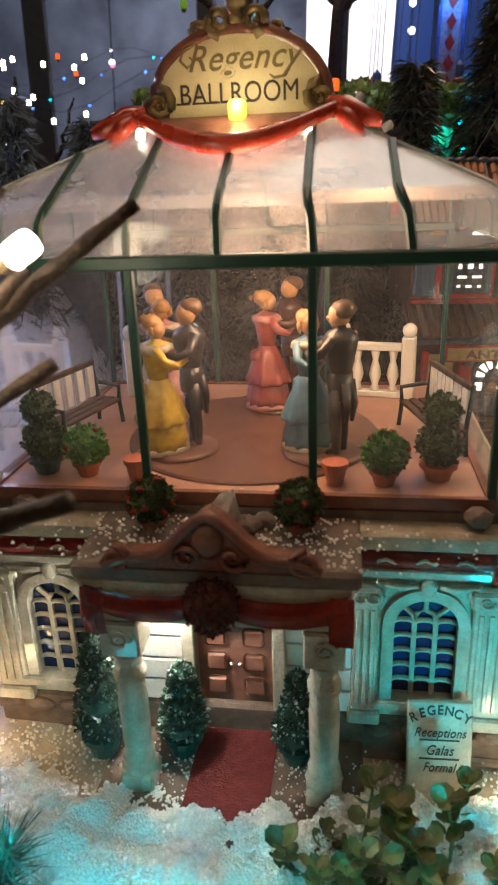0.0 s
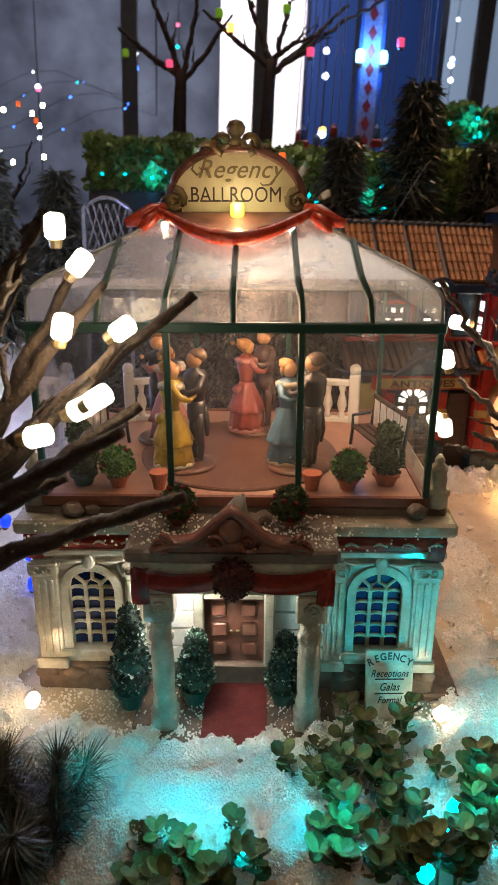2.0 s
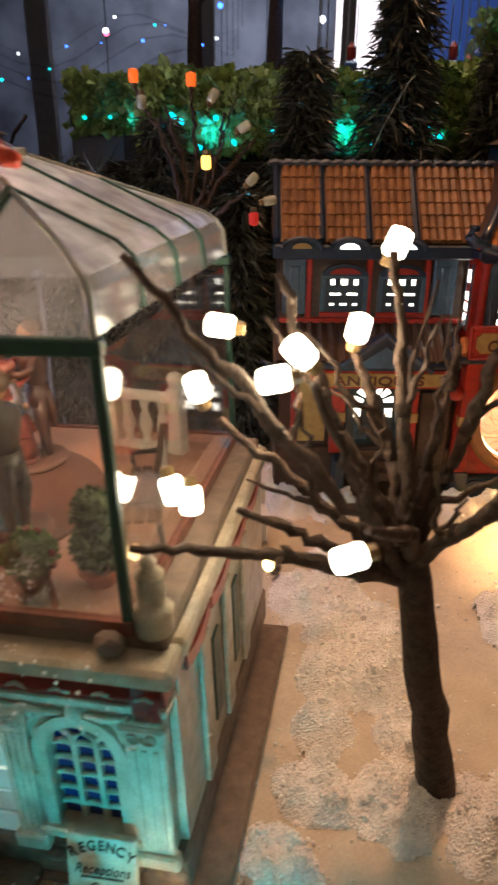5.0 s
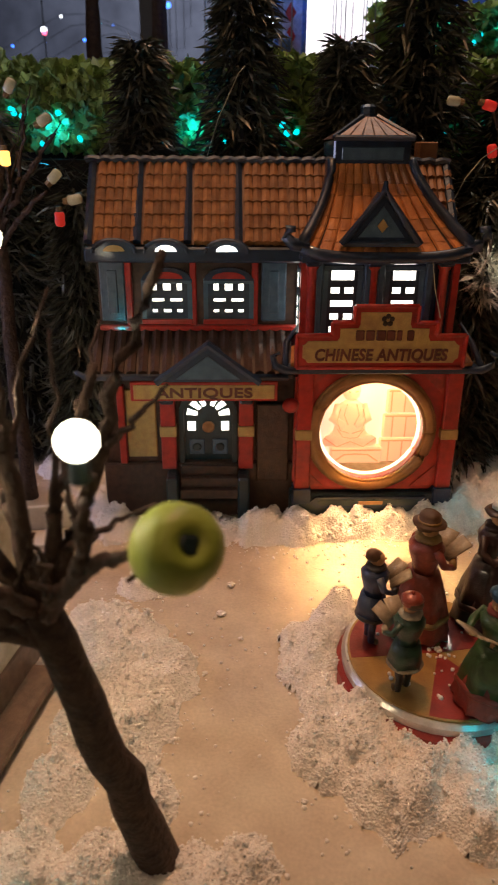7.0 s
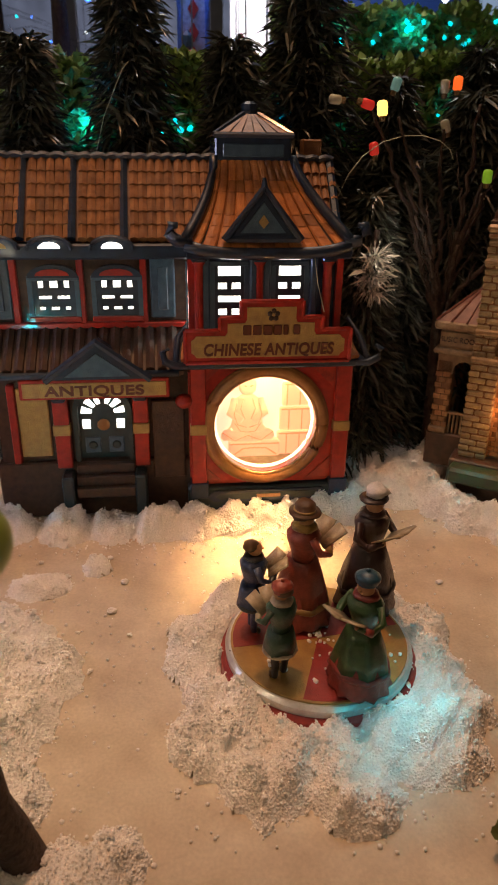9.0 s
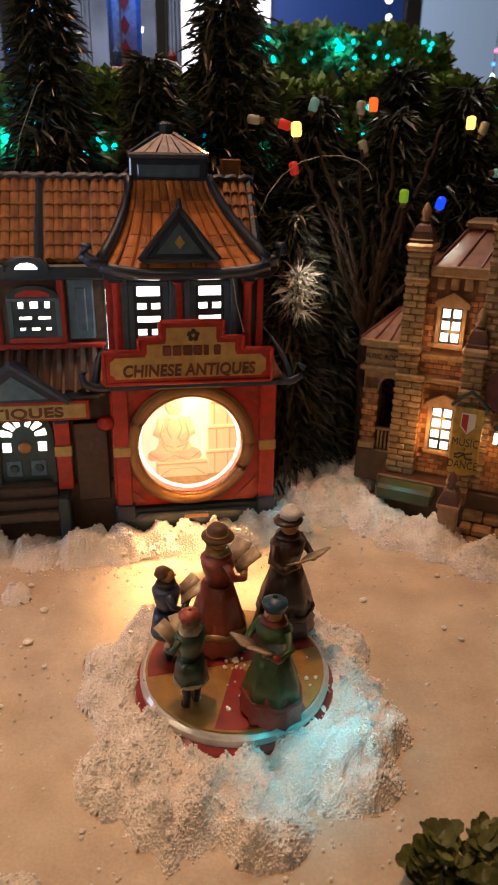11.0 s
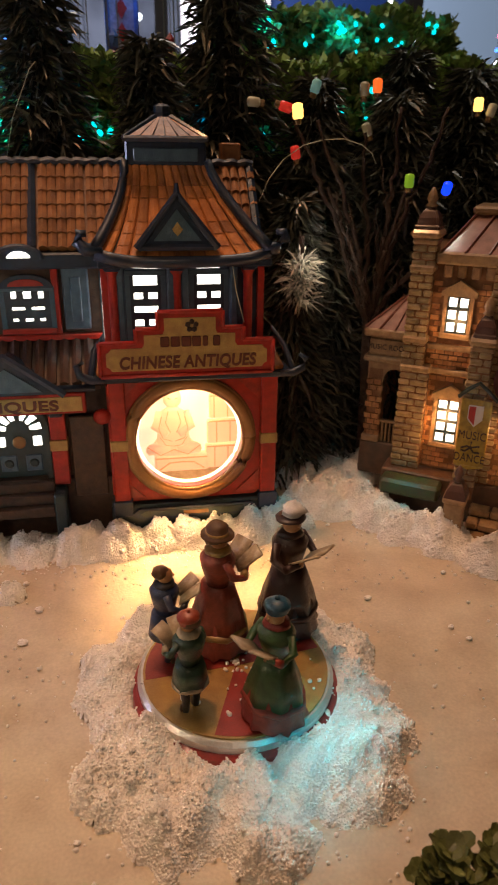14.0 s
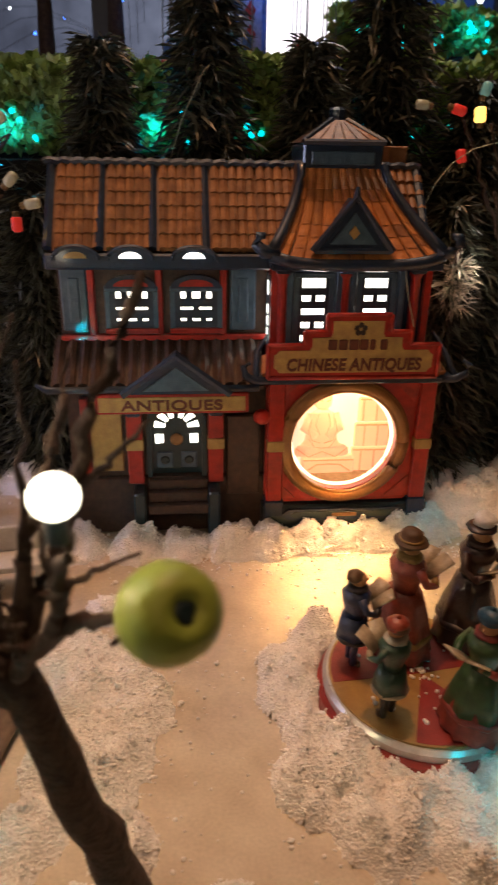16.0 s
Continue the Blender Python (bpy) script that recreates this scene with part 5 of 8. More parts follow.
for k in range(3):
    P("display_box", box(bmesh.new(), 10.0 + 0.15 * k, 12.7, 2.4 + 0.1 * k, 2.88, 3.01 + 1.75 * k, 4.7 + 1.75 * k, 0.1), GLOWRELIEF)
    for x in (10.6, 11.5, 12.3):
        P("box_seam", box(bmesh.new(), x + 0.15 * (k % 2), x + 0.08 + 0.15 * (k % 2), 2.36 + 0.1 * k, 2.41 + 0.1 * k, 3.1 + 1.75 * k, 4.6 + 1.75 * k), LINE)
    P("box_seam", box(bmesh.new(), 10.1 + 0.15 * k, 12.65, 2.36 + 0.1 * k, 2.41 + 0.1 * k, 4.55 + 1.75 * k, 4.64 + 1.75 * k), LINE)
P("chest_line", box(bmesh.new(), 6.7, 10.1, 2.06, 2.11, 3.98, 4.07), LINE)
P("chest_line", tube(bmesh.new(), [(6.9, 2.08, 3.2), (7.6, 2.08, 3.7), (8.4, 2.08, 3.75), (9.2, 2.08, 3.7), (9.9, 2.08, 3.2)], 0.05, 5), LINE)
# ledge roof with curled ends, sign
P("ledge", box(bmesh.new(), 3.2, 14.9, -1.15, 0.8, 10.4, 10.85, 0.12), NAVY)
for e, x in ((-1, 3.1), (1, 15.0)):
    bm = bmesh.new()
    tube(bm, [(x - e * 0.8, -1.0, 10.6), (x, -1.05, 10.65), (x + e * 0.6, -1.05, 10.95), (x + e * 0.75, -1.05, 11.5), (x + e * 0.35, -1.05, 11.75)], [0.22, 0.26, 0.24, 0.2, 0.12], 7)
    tube(bm, [(x, -0.9, 10.8), (x - e * 0.2, 0.8, 11.9), (x - e * 1.0, 1.0, 13.0)], [0.2, 0.18, 0.12], 6)
    P("curled_eave", bm, NAVY, smooth=True)
for k in range(19):
    P("ledge_tile", tube(bmesh.new(), [(3.7 + 0.58 * k, -1.0, 10.95), (3.8 + 0.56 * k, 0.25, 11.7)], [0.3, 0.26], 6), BAMBOO)
SG = [(-4.95, 0), (4.95, 0), (4.95, 1.95), (3.2, 1.95), (3.2, 2.7), (2.0, 2.7), (2.0, 3.65), (-1.65, 3.65), (-1.65, 2.7), (-2.9, 2.7), (-2.9, 1.95), (-4.95, 1.95)]
sgn = P("shop_sign", prism(bmesh.new(), [(8.65 + x, 10.95 + z) for x, z in SG], -1.5, -1.15), SHOPRED, label="stepped red sign with ochre face")
FACE = [(-4.3, 0.32), (4.3, 0.32), (4.42, 0.5), (4.6, 0.62), (4.6, 1.35), (4.42, 1.45), (4.3, 1.62), (2.85, 1.62), (2.72, 1.85), (2.72, 2.35), (1.7, 2.38), (1.6, 2.6), (1.6, 3.3), (-1.3, 3.3), (-1.3, 2.6), (-1.4, 2.38), (-2.45, 2.35), (-2.45, 1.85), (-2.58, 1.62), (-4.3, 1.62), (-4.42, 1.45), (-4.6, 1.35), (-4.6, 0.62), (-4.42, 0.5)]
P("sign_face", prism(bmesh.new(), [(8.65 + x, 10.95 + z) for x, z in FACE], -1.58, -1.5), TAN, sgn)
for k in range(len(SG)):
    (ax, az), (bx, bz) = SG[k], SG[(k + 1) % len(SG)]
    P("sign_moulding", tube(bmesh.new(), [(8.65 + ax, -1.5, 10.95 + az), (8.65 + bx, -1.5, 10.95 + bz)], 0.14, 6), SHOPRED, sgn, smooth=True)
words("lettering", "CHINESE ANTIQUES", 0.98, cmpose(8.65, -1.6, 11.42), SIGNINK, sgn, 0.05, 0.12, 0.86, 0.03)
for k, w in enumerate((0.5, 0.5, 0.55, 0.5, 0.3, 0.4)):
    P("sign_bar", box(bmesh.new(), 7.1 + k * 0.6, 7.1 + k * 0.6 + w, -1.64, -1.58, 12.62, 13.22, 0.05), SIGNINK, sgn)
bm = bmesh.new()
for k in range(5):
    a = TAU * k / 5 + 0.3
    blob(bm, 8.9 + 0.24 * math.cos(a), -1.6, 13.8 + 0.24 * math.sin(a), 0.17, 0.08, 0.17, 1)
P("sign_rosette", bm, INK, sgn)


def lattice(x0, x1, z0, z1, y, cols, parent, bar=0.15, edge=0.24):
    """A lit window: frame, glow behind it, and a grid of bars."""
    w = P("window_frame", box(bmesh.new(), x0 - 0.28, x1 + 0.28, y - 0.18, y + 0.1, z1, z1 + 0.3, 0.04), SLATE, parent)
    for a, b in ((x0 - 0.28, x0), (x1, x1 + 0.28)):
        P("jamb", box(bmesh.new(), a, b, y - 0.18, y + 0.1, z0 - 0.25, z1), SLATE, w)
    P("sill", box(bmesh.new(), x0 - 0.3, x1 + 0.3, y - 0.3, y + 0.1, z0 - 0.45, z0 - 0.15, 0.04), SHOPRED, w)
    P("pane", box(bmesh.new(), x0, x1, y + 0.12, y + 0.18, z0 - 0.2, z1), WINDOWLIGHT, w, "softly lit white pane")
    n_ = len(cols)
    h = (z1 - z0) / n_
    for r_, c in enumerate(cols):
        z = z0 + r_ * h
        P("glazing_bar", box(bmesh.new(), x0, x1, y - 0.06, y + 0.1, z - bar - 0.05, z + bar + 0.05), LITNAVY, w)
        if c == 0:
            P("solid_panel", box(bmesh.new(), x0, x1, y - 0.04, y + 0.1, z, z + h), LITNAVY, w)
        for k in range(1, c):
            x = x0 + (x1 - x0) * k / c
            P("glazing_bar", box(bmesh.new(), x - bar, x + bar, y - 0.05, y + 0.1, z, z + h), LITNAVY, w)
    P("glazing_bar", box(bmesh.new(), x0, x0 + edge, y - 0.07, y + 0.1, z0, z1), LITNAVY, w)
    P("glazing_bar", box(bmesh.new(), x1 - edge, x1, y - 0.07, y + 0.1, z0, z1), LITNAVY, w)
    return w


P("upper_wall", box(bmesh.new(), 4.41, 12.99, 0.75, 1.3, 10.86, 17.4), NAVY)
for x0 in (5.6, 9.25):
    lattice(x0, x0 + 1.75, 12.4, 16.3, 0.45, [1, 2, 1, 2, 1], shop, 0.15, 0.2)
    for e in (-0.75, 2.1):
        P("shutter", box(bmesh.new(), x0 + e, x0 + e + 0.42, 0.1, 0.6, 12.2, 17.1, 0.08), SLATE)
for x in (4.45, 8.05, 12.2):
    col = P("red_column", lathe(bmesh.new(), [(0.32, 11.2), (0.34, 11.4), (0.28, 11.6), (0.28, 16.3), (0.4, 16.5), (0.4, 16.9), (0.3, 17.2)], x + 0.2, 0.3, 0, 12), SHOPRED, smooth=True)
    P("column_bracket", box(bmesh.new(), x - 0.25, x + 0.65, -0.3, 0.7, 16.6, 17.3, 0.1), NAVY, col)
for z0, z1 in ((12.5, 13.2), (13.4, 13.9), (14.1, 14.6), (15.2, 16.0)):
    P("side_pane", box(bmesh.new(), 3.93, 3.985, 0.85, 1.5, z0, z1), WINDOWLIGHT, label="small lit side pane")
P("side_window_frame", box(bmesh.new(), 3.9, 3.98, 0.6, 0.78, 12.2, 16.4), SLATE)
P("side_window_frame", box(bmesh.new(), 3.9, 3.98, 1.56, 1.74, 12.2, 16.4), SLATE)
# pagoda roof: concave slopes covered by rows of bamboo-like tiles
NP = 8
prof = [(1 - (i / NP)) ** 1.45 for i in range(NP + 1)]


def pag(u, k):
    """The corner-to-corner line of the front slope at the height step k."""
    z = 17.3 + 4.9 * k / NP
    hw = 2.3 + 2.5 * prof[k]
    y = 1.9 - 2.7 * prof[k]
    return Vector((8.62 - 0.65 * (k / NP) ** 1.2 + (2 * u - 1) * hw, y, z + 0.5 * abs(2 * u - 1) ** 4 * prof[k]))


bm = bmesh.new()
rows = [[bm.verts.new(pag(u / 6, k)) for u in range(7)] for k in range(NP + 1)]
for a, b in zip(rows, rows[1:]):
    for i in range(6):
        bm.faces.new((a[i], a[i + 1], b[i + 1], b[i]))
for e in (0, 6):
    side = [bm.verts.new((rows[k][e].co.x + (0.15 if e else -0.15) * 0, 8.0 - 1.5 * (k / NP), rows[k][e].co.z)) for k in range(NP + 1)]
    for k in range(NP):
        bm.faces.new((rows[k][e], rows[k + 1][e], side[k + 1], side[k]) if e else (rows[k][e], side[k], side[k + 1], rows[k + 1][e]))
P("pagoda_roof", bm, WOOD, label="concave orange tiled pagoda roof")
for c in range(11):
    u = (c + 0.5) / 11
    for k0, k1 in ((0, 1), (1, 2), (2, 3), (3, 5), (5, 6), (6, NP)):
        ks = range(k0, k1 + 1)
        bm = bmesh.new()
        strips = []
        for k in ks:
            w = (2.3 + 2.5 * prof[k]) / 11 * 1.0
            lift = 0.11 * (1.0 - 0.45 * (k - k0) / (k1 - k0))
            strips.append([bm.verts.new(pag(u, k) + Vector((w * p, -0.04 - lift * q, 0.05 * q))) for p, q in ((-1, 0), (-0.72, 0.75), (0, 1.0), (0.72, 0.75), (1, 0))])
        for lo_, hi_ in zip(strips, strips[1:]):
            for i in range(4):
                bm.faces.new((lo_[i], lo_[i + 1], hi_[i + 1], hi_[i]))
        bm.faces.new(strips[0][::-1])
        bm.faces.new(strips[-1])
        P("roof_tile", bm, BAMBOO)
bm = bmesh.new()
for e in (0, 1):
    tube(bm, [pag(e, k) + Vector((0, -0.1, 0.1)) for k in range(NP + 1)], [0.34 - 0.012 * k for k in range(NP + 1)], 7)
    p, s = pag(e, 0), (1 if e else -1)
    tube(bm, [p + Vector((-s * 0.4, 0, 0)), p + Vector((s * 0.45, -0.1, 0.1)), p + Vector((s * 0.85, -0.1, 0.5)), p + Vector((s * 0.75, -0.1, 0.95)), p + Vector((s * 0.35, -0.1, 0.95))], [0.35, 0.38, 0.34, 0.28, 0.18], 7)
tube(bm, [pag(i / 10, 0) + Vector((0, -0.05, -0.12)) for i in range(11)], 0.36, 7)
P("pagoda_eave", bm, NAVY, label="navy curved eave and hips", smooth=True)
P("eave_board", box(bmesh.new(), 3.9, 13.7, -0.4, 1.2, 16.8, 17.3, 0.08), NAVY)
P("cap_band", box(bmesh.new(), 5.75, 10.2, 1.75, 6.4, 22.0, 23.35, 0.1), NAVY)
P("cap_panel", box(bmesh.new(), 6.2, 9.75, 1.62, 1.77, 22.25, 22.95, 0.05), SLATE)
bm = bmesh.new()
EV = ((5.7, 1.5, 23.36), (10.25, 1.5, 23.36), (10.25, 6.7, 23.36), (5.7, 6.7, 23.36))
TP = ((7.55, 3.3, 24.5), (8.4, 3.3, 24.5), (8.4, 4.9, 24.5), (7.55, 4.9, 24.5))
lo, hi = [bm.verts.new(p) for p in EV], [bm.verts.new(p) for p in TP]
for i in range(4):
    bm.faces.new((lo[i], lo[(i + 1) % 4], hi[(i + 1) % 4], hi[i]))
bm.faces.new(hi)
bm.faces.new(lo[::-1])
P("cap_roof", bm, WOOD)
bm = bmesh.new()
for a, b in ((EV[0], TP[0]), (EV[1], TP[1]), (EV[0], EV[1])):
    tube(bm, [Vector(a) + Vector((0, 0, 0.04)), Vector(b) + Vector((0, 0, 0.05))], 0.17, 6)
P("cap_hip", bm, NAVY)
P("cap_finial", lathe(bmesh.new(), [(0.5, 24.4), (0.56, 24.55), (0.46, 24.75), (0.5, 25.1), (0.3, 25.25)], 7.97, 4.0, 0, 8), NAVY)
for k in range(6):
    u0, u1 = k / 6 + 0.012, (k + 1) / 6 - 0.012
    tl = bmesh.new()
    q = [tl.verts.new(Vector(EV[0]).lerp(Vector(EV[1]), u) + Vector((0, -0.12, 0.06))) for u in (u0, u1)] + [tl.verts.new(Vector(TP[0]).lerp(Vector(TP[1]), u) + Vector((0, -0.08, 0.06))) for u in (u1, u0)]
    f = tl.faces.new(q)
    bmesh.ops.extrude_face_region(tl, geom=[f])
    for v in q:
        v.co.y += 0.12
    bmesh.ops.recalc_face_normals(tl, faces=tl.faces[:])
    P("cap_tile", tl, TILE)
# small blue gable on the pagoda slope
GX = 8.3
gab = P("gable", prism(bmesh.new(), [(GX - 2.0, 17.95), (GX + 2.0, 17.95), (GX, 20.6)], -0.75, 1.4), NAVY)
P("gable_face", prism(bmesh.new(), [(GX - 1.3, 18.3), (GX + 1.3, 18.3), (GX, 19.95)], -0.84, -0.75), SLATE, gab)
P("gable_gem", prism(bmesh.new(), [(GX - 0.3, 18.9), (GX, 18.55), (GX + 0.3, 18.9), (GX, 19.3)], -0.92, -0.84), TAN, gab)
bm = bmesh.new()
tube(bm, [(GX - 2.2, -0.8, 17.9), (GX, -0.82, 20.75), (GX + 2.2, -0.8, 17.9)], 0.24, 6)
tube(bm, [(GX - 2.1, -0.8, 17.95), (GX + 2.1, -0.8, 17.95)], 0.2, 6)
tube(bm, [(GX, -0.82, 20.5), (GX, -0.82, 21.25)], [0.26, 0.1], 6)
P("gable_trim", bm, NAVY, gab)
# main roof over the long wing
bm = bmesh.new()
prism(bm, [(1.4, 17.6), (5.0, 21.85), (8.4, 17.6)], -8.6, 13.3, "yz")
P("main_roof", bm, TILE, label="long orange-brown tiled roof")
for j, x0 in enumerate((-8.2, -5.35, -2.4, 0.6, 3.3)):
    for c in range(5):
        x = x0 + 0.36 + 0.52 * c
        for k in range(6):
            a, b = k / 6, (k + 1) / 6
            P("roof_tile", tube(bmesh.new(), [(x, 1.4 + 3.6 * a - 0.07, 17.70 + 4.25 * a), (x, 1.4 + 3.6 * b - 0.02, 17.68 + 4.25 * b)], [0.285, 0.26], 6), TILE)
for c in range(4):
    for k in range(6):
        a, b = k / 6, (k + 1) / 6
        x = 11.7 + 0.5 * c
        P("roof_tile", tube(bmesh.new(), [(x, 1.4 + 3.6 * a - 0.14, 17.72 + 4.25 * a), (x, 1.4 + 3.6 * b, 17.68 + 4.25 * b)], [0.24, 0.2], 6), TILE)
for x in (-8.45, -5.6, -2.65, 0.35, 13.2):
    P("roof_rib", tube(bmesh.new(), [(x, 1.25, 17.75), (x, 5.0, 21.95)], 0.26, 6), NAVY)
bm = bmesh.new()
tube(bm, [(-8.9 + 0.1115 * k * 2, 4.95, 22.1 + 0.12 * abs(math.sin(k * 0.85))) for k in range(101)], 0.22, 6)
P("ridge_cap", bm, NAVY, label="scalloped dark ridge cap")
# upper storey of the wing
P("wing_wall", box(bmesh.new(), -8.2, 4.0, 2.0, 8.2, 12.0, 17.4), WOOD)
P("wing_eave", box(bmesh.new(), -8.7, 4.2, 1.0, 2.4, 16.6, 17.5, 0.12), NAVY)
for x in (-6.9, -3.9, -0.35):
    half = [(x + 1.25 * math.cos(math.pi * i / 12), 17.2 + 0.72 * math.sin(math.pi * i / 12)) for i in range(13)]
    d = P("eave_arch", prism(bmesh.new(), half, 0.8, 2.4), NAVY)
    P("arch_light", prism(bmesh.new(), [(x + 0.62 * math.cos(math.pi * i / 10), 17.28 + 0.36 * math.sin(math.pi * i / 10)) for i in range(11)], 0.72, 0.8), WINDOWLIGHT if x > -6 else TAN, d)
    P("arch_moulding", tube(bmesh.new(), [(a, 0.8, b) for a, b in half], 0.14, 6), NAVY, d)
for x in (-8.0, 1.75):
    P("shutter", box(bmesh.new(), x, x + 1.5, 1.55, 1.98, 13.0, 16.6, 0.08), SLATE)
    P("shutter_panel", box(bmesh.new(), x + 0.45, x + 1.05, 1.45, 1.56, 13.5, 16.1, 0.05), SLATE)
for x0 in (-5.25, -1.5):
    w = lattice(x0, x0 + 2.5, 13.3, 15.3, 1.7, [3, 2, 3], shop, 0.19, 0.34)
    P("window_head", prism(bmesh.new(), [(x0 + 1.25 + 1.5 * math.cos(math.pi * i / 10), 15.5 + 0.75 * math.sin(math.pi * i / 10)) for i in range(11)], 1.45, 1.95), NAVY, w)
    P("head_panel", prism(bmesh.new(), [(x0 + 1.25 + 1.0 * math.cos(math.pi * i / 10), 15.62 + 0.4 * math.sin(math.pi * i / 10)) for i in range(11)], 1.38, 1.46), SHOPRED, w)
for x in (-6.3, -2.4, 1.35):
    P("red_post", box(bmesh.new(), x - 0.2, x + 0.2, 1.6, 2.0, 12.6, 16.6, 0.05), SHOPRED)
P("red_rail", box(bmesh.new(), -8.2, 4.0, 1.5, 2.0, 12.4, 12.75, 0.06), SHOPRED)
# lean-to roof, gable and shop front of the wing
bm = bmesh.new()
prism(bm, [(-0.9, 10.3), (2.0, 12.5), (2.0, 11.9), (-0.7, 10.0)], -8.6, 3.6, "yz")
P("leanto_roof", bm, WOOD)
for c in range(17):
    x = -8.2 + 0.7 * c
    P("leanto_tile", tube(bmesh.new(), [(x, -0.85, 10.4), (x, 1.95, 12.5)], 0.3, 6), WOOD)
bm = bmesh.new()
tube(bm, [(-9.4, -0.95, 10.55), (-8.8, -0.95, 10.2), (3.3, -0.95, 10.2)], [0.12, 0.24, 0.24], 6)
P("leanto_gutter", bm, NAVY, smooth=True)
g2 = P("porch_gable", prism(bmesh.new(), [(-4.3, 10.0), (1.3, 10.0), (-1.5, 12.1)], -1.3, 0.6), NAVY)
P("porch_gable_face", prism(bmesh.new(), [(-3.4, 10.2), (0.4, 10.2), (-1.5, 11.6)], -1.4, -1.3), SLATE, g2)
bm = bmesh.new()
tube(bm, [(-4.6, -1.3, 9.95), (-1.5, -1.35, 12.3), (1.6, -1.3, 9.95)], 0.24, 6)
P("porch_gable_trim", bm, NAVY, g2)
asg = P("antiques_sign", box(bmesh.new(), -6.2, 2.7, -1.05, -0.35, 8.7, 9.95, 0.06), SHOPRED, label="ochre antiques sign board")
P("sign_face", box(bmesh.new(), -6.0, 2.5, -1.12, -1.05, 8.85, 9.75, 0.03), TAN, asg)
words("lettering", "ANTIQUES", 0.85, cmpose(-1.75, -1.14, 8.98), SIGNINK, asg, 0.05, 0.0, 1.4, 0.025)
P("lower_wall", hole_wall(bmesh.new(), -8.1, 4.0, 3.9, 9.9, 0.8, 1.4, [(-1.6, 1.6, 3.9, 7.3)]), WOOD)
P("plaster_panel", box(bmesh.new(), -6.8, -4.9, 0.55, 0.8, 4.3, 8.9, 0.06), TAN)
P("plank_panel", box(bmesh.new(), 1.5, 3.6, 0.3, 0.8, 2.6, 8.0, 0.08), WOOD)
P("corner_post", box(bmesh.new(), -7.3, -6.85, 0.35, 0.85, 3.9, 9.2, 0.05), SHOPRED)
for x in (-4.6, 0.35):
    pil = P("red_pillar", box(bmesh.new(), x, x + 0.95, 0.1, 0.8, 3.6, 9.0, 0.06), SHOPRED)
    P("pillar_band", box(bmesh.new(), x - 0.06, x + 1.01, 0.0, 0.7, 5.9, 6.6, 0.04), TAN, pil)
    P("pillar_bracket", box(bmesh.new(), x + 0.05, x + 0.9, -0.35, 0.7, 8.2, 8.95, 0.12), NAVY, pil)
dr = P("shop_door", prism(bmesh.new(), arch(1.55, 3.9, 7.25, 12, -1.6), 1.0, 1.3), DARKDOOR, label="dark arched double door with lit fan panes")
P("door_surround", archband(bmesh.new(), 1.55, 1.85, 3.9, 7.25, 0.45, 1.2, -1.6), DARKDOOR)
for i, a in enumerate((12, 42, 70, 110, 138, 168)):
    c, s = math.cos(radians(a)), math.sin(radians(a))
    q = [(-1.6 + r_ * math.cos(radians(a + d)), 7.0 + r_ * math.sin(radians(a + d))) for r_, d in ((0.72, -9), (1.4, -9), (1.4, 9), (0.72, 9))]
    P("fan_pane", prism(bmesh.new(), q, 0.93, 1.0), WINDOWLIGHT, dr, "lit fan pane")
for e in (-1, 1):
    P("fan_pane", box(bmesh.new(), -1.6 + e * 1.08 - 0.25, -1.6 + e * 1.08 + 0.25, 0.93, 1.0, 6.0, 6.6), WINDOWLIGHT, dr, "lit fan pane")
    P("door_panel", box(bmesh.new(), -1.6 + e * 0.75 - 0.5, -1.6 + e * 0.75 + 0.5, 0.9, 1.0, 4.3, 5.4, 0.06), SLATE, dr)
    P("panel_mark", lathe(bmesh.new(), [(0.3, 0), (0.22, 0.08)], 0, 0, 0, 10, m=Matrix.Translation((-1.6 + e * 0.75, 0.88, 4.85)) @ Euler((radians(90), 0, 0)).to_matrix().to_4x4()), DARKDOOR, dr)
P("door_boss", blob(bmesh.new(), -1.6, 0.9, 6.25, 0.42, 0.15, 0.42), RING, dr, smooth=True)
for k in range(3):
    P("door_step", box(bmesh.new(), -3.4, 0.3, -0.9 + 0.45 * k, 0.75, 1.9 + 0.65 * k, 2.55 + 0.65 * k, 0.06), WOOD)
for x in (-3.9, 0.7):
    P("step_wall", box(bmesh.new(), x - 0.4, x + 0.35, -1.0, 0.7, 0, 3.4, 0.12), DARKDOOR)
P("paper_lantern", blob(bmesh.new(), 3.55, -0.6, 8.25, 0.55, 0.5, 0.5), SHOPRED, label="round red lantern", smooth=True)
chimney = P("chimney", box(bmesh.new(), 11.6, 12.8, 5.6, 6.8, 21.0, 23.3, 0.08), TILE)

# ---- music school ----
school = thing("music_school", pose(0.431, 0.516, 0.022, 0, 0, -32) @ Matrix.Diagonal((0.86, 1.0, 1.0, 1.0)), "tan brick ceramic school with towers, lit windows and yellow banner", "model house")
S = lambda name, bm, mat, parent=None, label="", smooth=False: part(name, bm, mat, parent or school, label, smooth)
QUOIN = material("buff_quoin", (0.38, 0.275, 0.135), 0.45, (0.22, 0.15, 0.07), 200, 0.8, spread=0.25, coat=0.5, patch=0.9)
SOIL = material("brown_glazed_base", (0.11, 0.055, 0.03), 0.4, (0.05, 0.028, 0.018), 160, 0.4, patch=0.9, coat=0.2)
DOMEBROWN = material("brown_dome_glaze", (0.10, 0.045, 0.03), 0.35, (0.05, 0.025, 0.02), 220, 0.3, coat=0.3)
